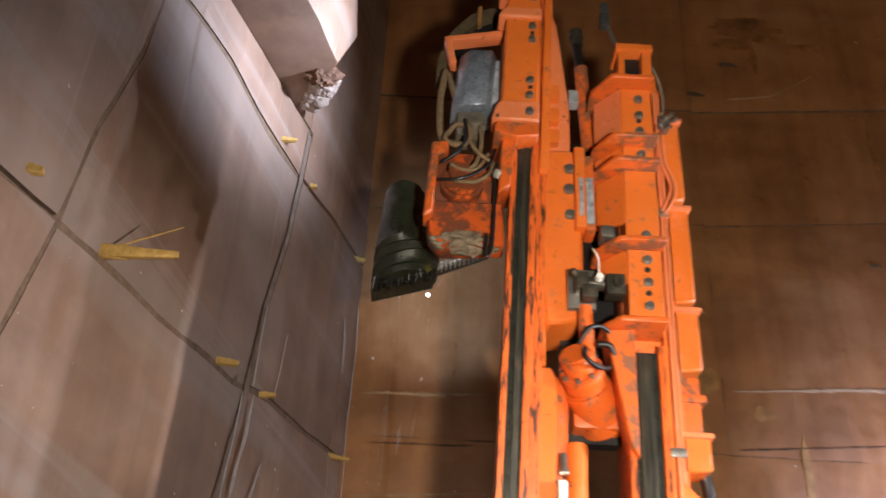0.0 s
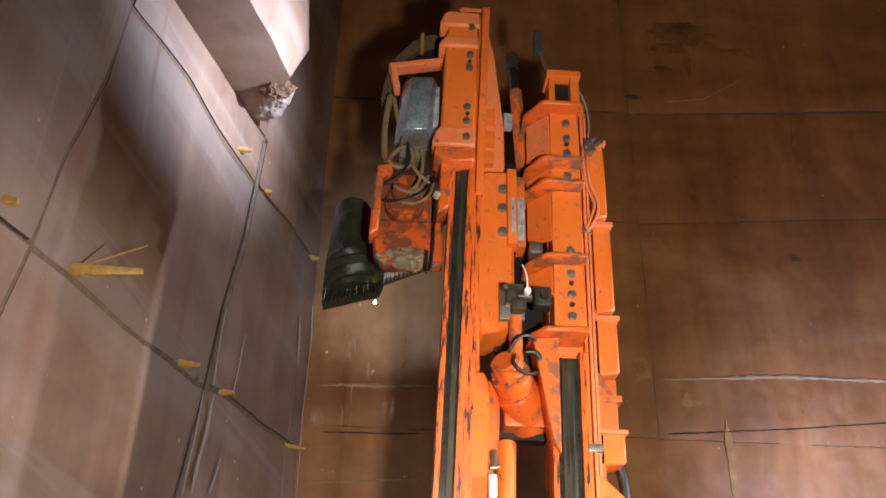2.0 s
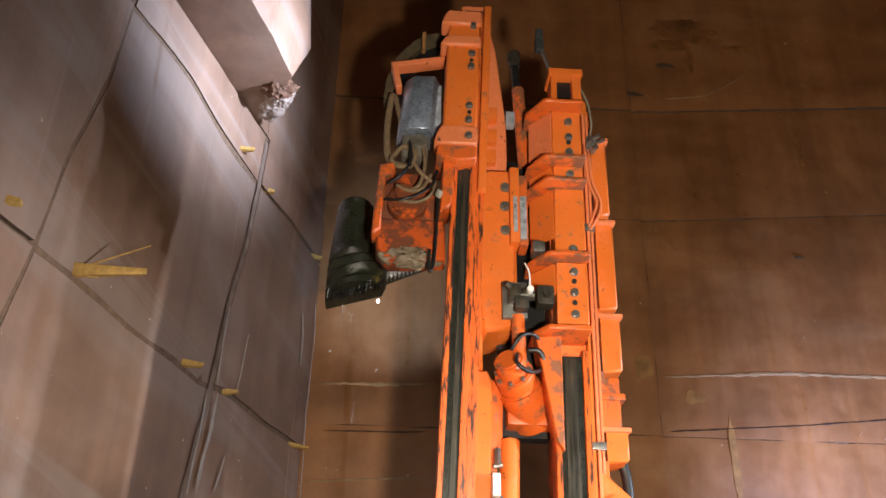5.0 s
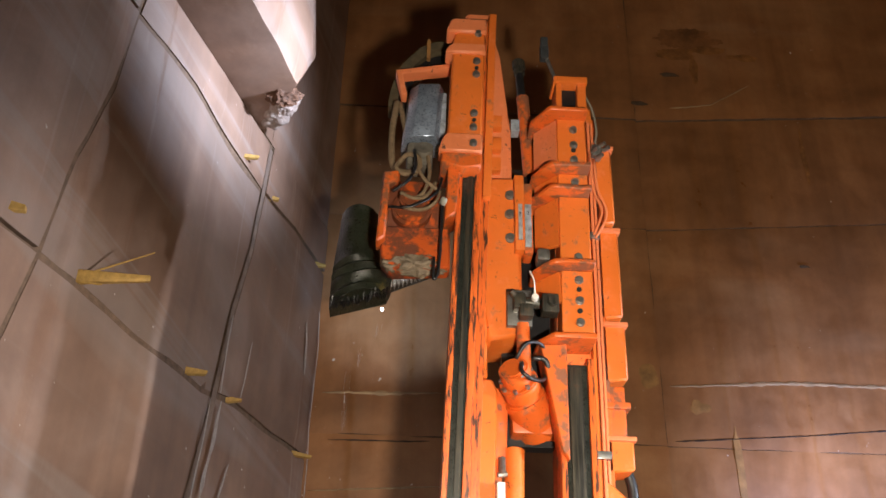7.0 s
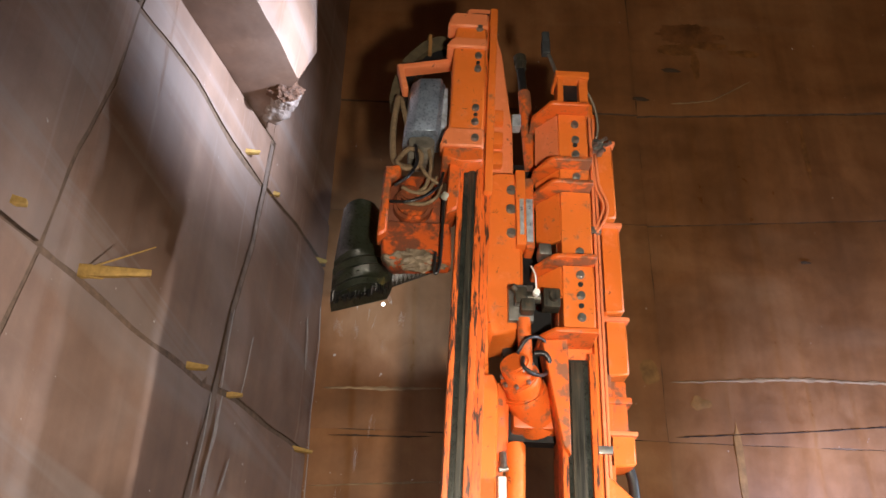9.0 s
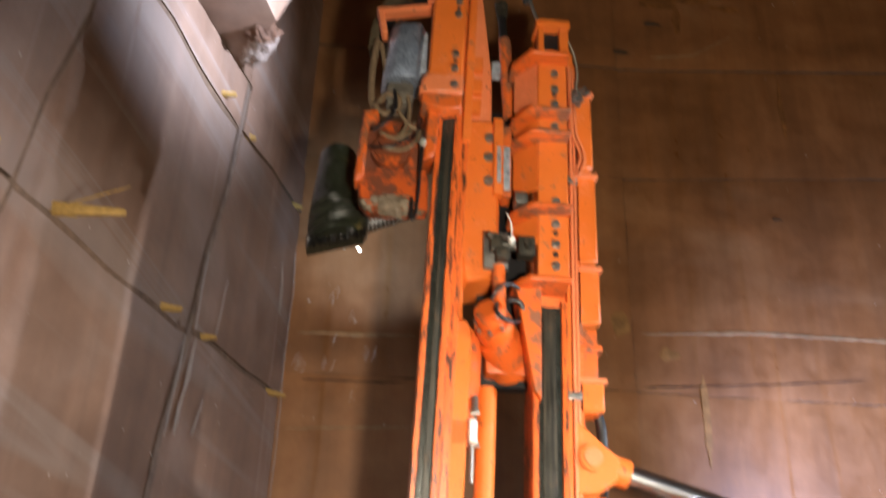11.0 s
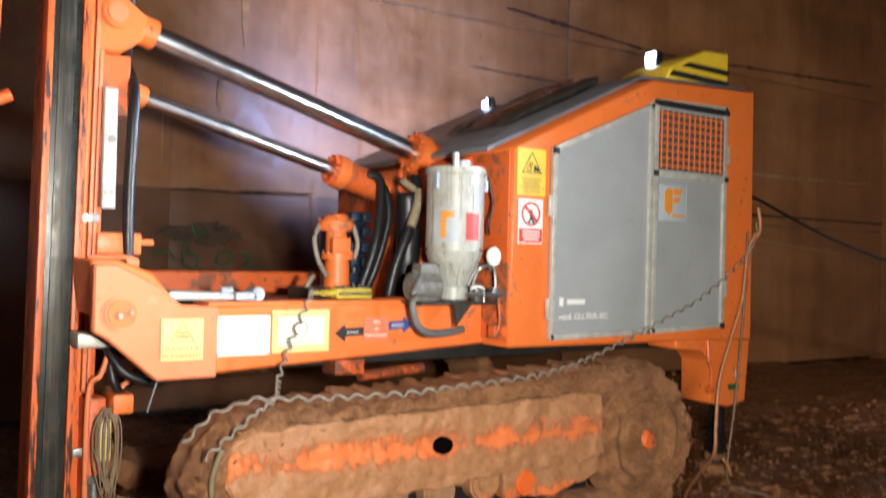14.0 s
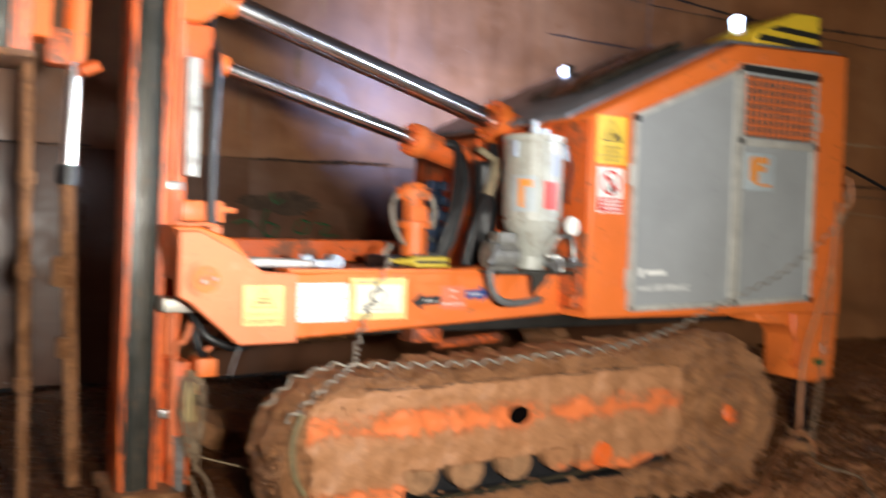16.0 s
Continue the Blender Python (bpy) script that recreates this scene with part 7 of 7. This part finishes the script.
    mp("chain_link_edge", bm, plain("olive_worn_steel", (0.055, 0.045, 0.025), 0.5, 0.4, 0.6, 20), "worn olive edge of the track chain", tr)
    bm = B()
    prev = None
    for k in range(90):
        x = 1.74 + 1.80 * k / 89
        z = 0.702 + 0.018 * (x - 1.7) + 0.016 * noise.noise(Vector((x * 6, 3, 1))) + 0.008 * noise.noise(Vector((x * 30, 3, 1)))
        w = 0.004 * abs(noise.noise(Vector((x * 9, 1, 5)))) + 0.002
        cur = (bm.verts.new((x, face - 0.045, z - w)), bm.verts.new((x, face - 0.045, z + w)))
        if prev:
            bm.faces.new((prev[0], cur[0], cur[1], prev[1]))
        prev = cur
    mp("mud_crack", bm, DARK_GAP, "dark crack in the caked mud", tr)
    bm = B()
    tube(bm, [(1.45, face - 0.02, 0.62), (1.41, face - 0.02, 0.5), (1.42, face - 0.02, 0.36), (1.47, face - 0.02, 0.26)], 0.014, 8)
    mp("bent_strip", bm, plain("olive_strip", (0.14, 0.11, 0.05), 0.6, 0, 0.3, 12), "", tr)
    # mud lumps along the rim
    rng = random.Random(21)
    verts, faces = [], []
    for i in range(700):
        p, t = fine[rng.randrange(len(fine))]
        off = rng.gauss(-0.015, 0.05)
        nrm = Vector((t.y, -t.x))
        c = Vector((p.x + nrm.x * off, face - rng.uniform(0.0, 0.016), p.y + nrm.y * off))
        r = rng.uniform(0.006, 0.016)
        b0 = len(verts)
        for dx, dy, dz in ((1, 0, 0), (-1, 0, 0), (0, 1, 0), (0, -1, 0), (0, 0, 1), (0, 0, -1)):
            verts.append((c.x + dx * r * rng.uniform(0.7, 1.5), c.y + dy * r * 0.7, c.z + dz * r * rng.uniform(0.6, 1.1)))
        for f in ((0, 2, 4), (2, 1, 4), (1, 3, 4), (3, 0, 4), (2, 0, 5), (1, 2, 5), (3, 1, 5), (0, 3, 5)):
            faces.append(tuple(b0 + k for k in f))
    me = bpy.data.meshes.new("caked_mud")
    me.from_pydata(verts, [], faces)
    me.materials.append(DRY_MUD)
    me.polygons.foreach_set("use_smooth", [True] * len(me.polygons))
    ob = new("caked_mud", me)
    ob.parent = tr
    tagged(ob, "clods of mud stuck to the track", kind="stuff")


def track_paint():
    """Orange paint under a coat of dried mud that has slid off in downward tongues."""
    m, nt, b = material("mud_smeared_orange")
    n = noise_node(nt, 1.0, 9, 0.76, coords(nt, (21, 21, 6.0)), 0.4)
    patch = noise_node(nt, 1.0, 5, 0.6, coords(nt, (4.5, 4.5, 3.0)))
    fine = noise_node(nt, 26, 7, 0.72, coords(nt), 0.5)
    grit = noise_node(nt, 140, 3, 0.7, coords(nt))
    sep = nt.nodes.new("ShaderNodeSeparateXYZ")
    geo = nt.nodes.new("ShaderNodeTexCoord")
    link(nt, geo.outputs["Object"], sep.inputs[0])
    hz = ramp(nt, sep.outputs["Z"], [(0.16, (0.72, 0.72, 0.72)), (0.24, (0.62, 0.62, 0.62)), (0.30, (0.38, 0.38, 0.38)), (0.42, (0.46, 0.46, 0.46)), (0.52, (0.70, 0.70, 0.70)), (0.60, (0.60, 0.60, 0.60)), (0.66, (0.30, 0.30, 0.30))])
    s = mix(nt, 0.45, mix(nt, 0.22, mix(nt, 0.42, n.outputs[0], patch.outputs[0]), fine.outputs[0]), hz.outputs[0])
    mask = ramp(nt, s, [(0.552, (0, 0, 0)), (0.566, (0.88, 0.88, 0.88))])
    soil = ramp(nt, fine.outputs[0], [(0.3, (0.235, 0.104, 0.042)), (0.7, (0.40, 0.188, 0.082))]).outputs[0]
    soil = mix(nt, 0.35, soil, ramp(nt, grit.outputs[0], [(0.3, (0.3, 0.3, 0.3)), (0.7, (0.75, 0.75, 0.75))]).outputs[0], "OVERLAY")
    thin = ramp(nt, s, [(0.50, (0, 0, 0)), (0.552, (0.30, 0.30, 0.30))])
    c = mix(nt, thin.outputs[0], soil, (0.52, 0.17, 0.06))
    c = mix(nt, mask.outputs[0], c, (0.66, 0.155, 0.036))
    link(nt, c, b.inputs["Base Color"])
    b.inputs["Roughness"].default_value = 0.58
    bump(nt, b, mix(nt, 0.5, mix(nt, 0.3, fine.outputs[0], grit.outputs[0]), ramp(nt, s, [(0.545, (1, 1, 1)), (0.57, (0, 0, 0))]).outputs[0]), 0.7, 0.012)
    return m


TRACK_PAINT = track_paint()
STEEL_PALE = plain("worn_pale_steel", (0.37, 0.20, 0.10), 0.5, 0.3, 0.5, 14)
crawler(3.78, 4.16, True)
crawler(5.75, 6.15, False)

# ---- water thrown from the saw chain ----
DROPS = []
def drops():
    rng = random.Random(31)
    for i in range(18):
        bm = B()
        l = rng.uniform(0.02, 0.07)
        rod(bm, (0, 0, 0), (rng.uniform(-0.03, 0.03), 0, -l), 0.0010, 0.0022, 6)
        bmesh.ops.create_icosphere(bm, subdivisions=1, radius=0.0035, matrix=Matrix.Translation((rng.uniform(-0.03, 0.03), 0, -l * 0.4)))
        ob = thing("water_drop", bm, WATER, "glinting drop of cooling water falling from the chain", "water", "falling water drops")
        DROPS.append((ob, rng.uniform(-0.42, 0.0), rng.uniform(5.3, 5.5), rng.uniform(-0.3, 0.15), rng.uniform(0, 0.9)))


drops()


def motions():
    for ob, x, y, vx, phase in DROPS:
        rows, t, top = [], -phase, 4.16 + 0.25 * (x + 0.42)
        # falls to the floor, then rises hidden in the guard for the next fall
        while t < 16.0:
            for dt in (0.0, 0.2, 0.4, 0.6, 0.86):
                rows.append((t + dt, pose(x + vx * dt, y, top - 0.4 * dt - 4.9 * dt * dt)))
            t += 0.9
        inside = [r for r in rows if 0 <= r[0] <= 16.0]
        before = [r for r in rows if r[0] < 0]
        first = (0.0, before[-1][1]) if before else (0.0, inside[0][1])
        if inside[0][0] > 0:
            inside = [first] + inside
        if inside[-1][0] < 16.0:
            inside.append((16.0, inside[-1][1]))
        seen, out = set(), []
        for r in inside:
            f = frame(r[0])
            if f not in seen:
                seen.add(f)
                out.append(r)
        walk(ob, out)
    # the chain trembles along its bar as it runs
    d = Vector((0.92, 0, 0.38))
    rows = []
    for i in range(161):
        o = d * (0.0132 * ((i * 0.43) % 1.0))
        rows.append((i / 10, Matrix.Translation(o)))
    walk(saw_chain, rows)


motions()
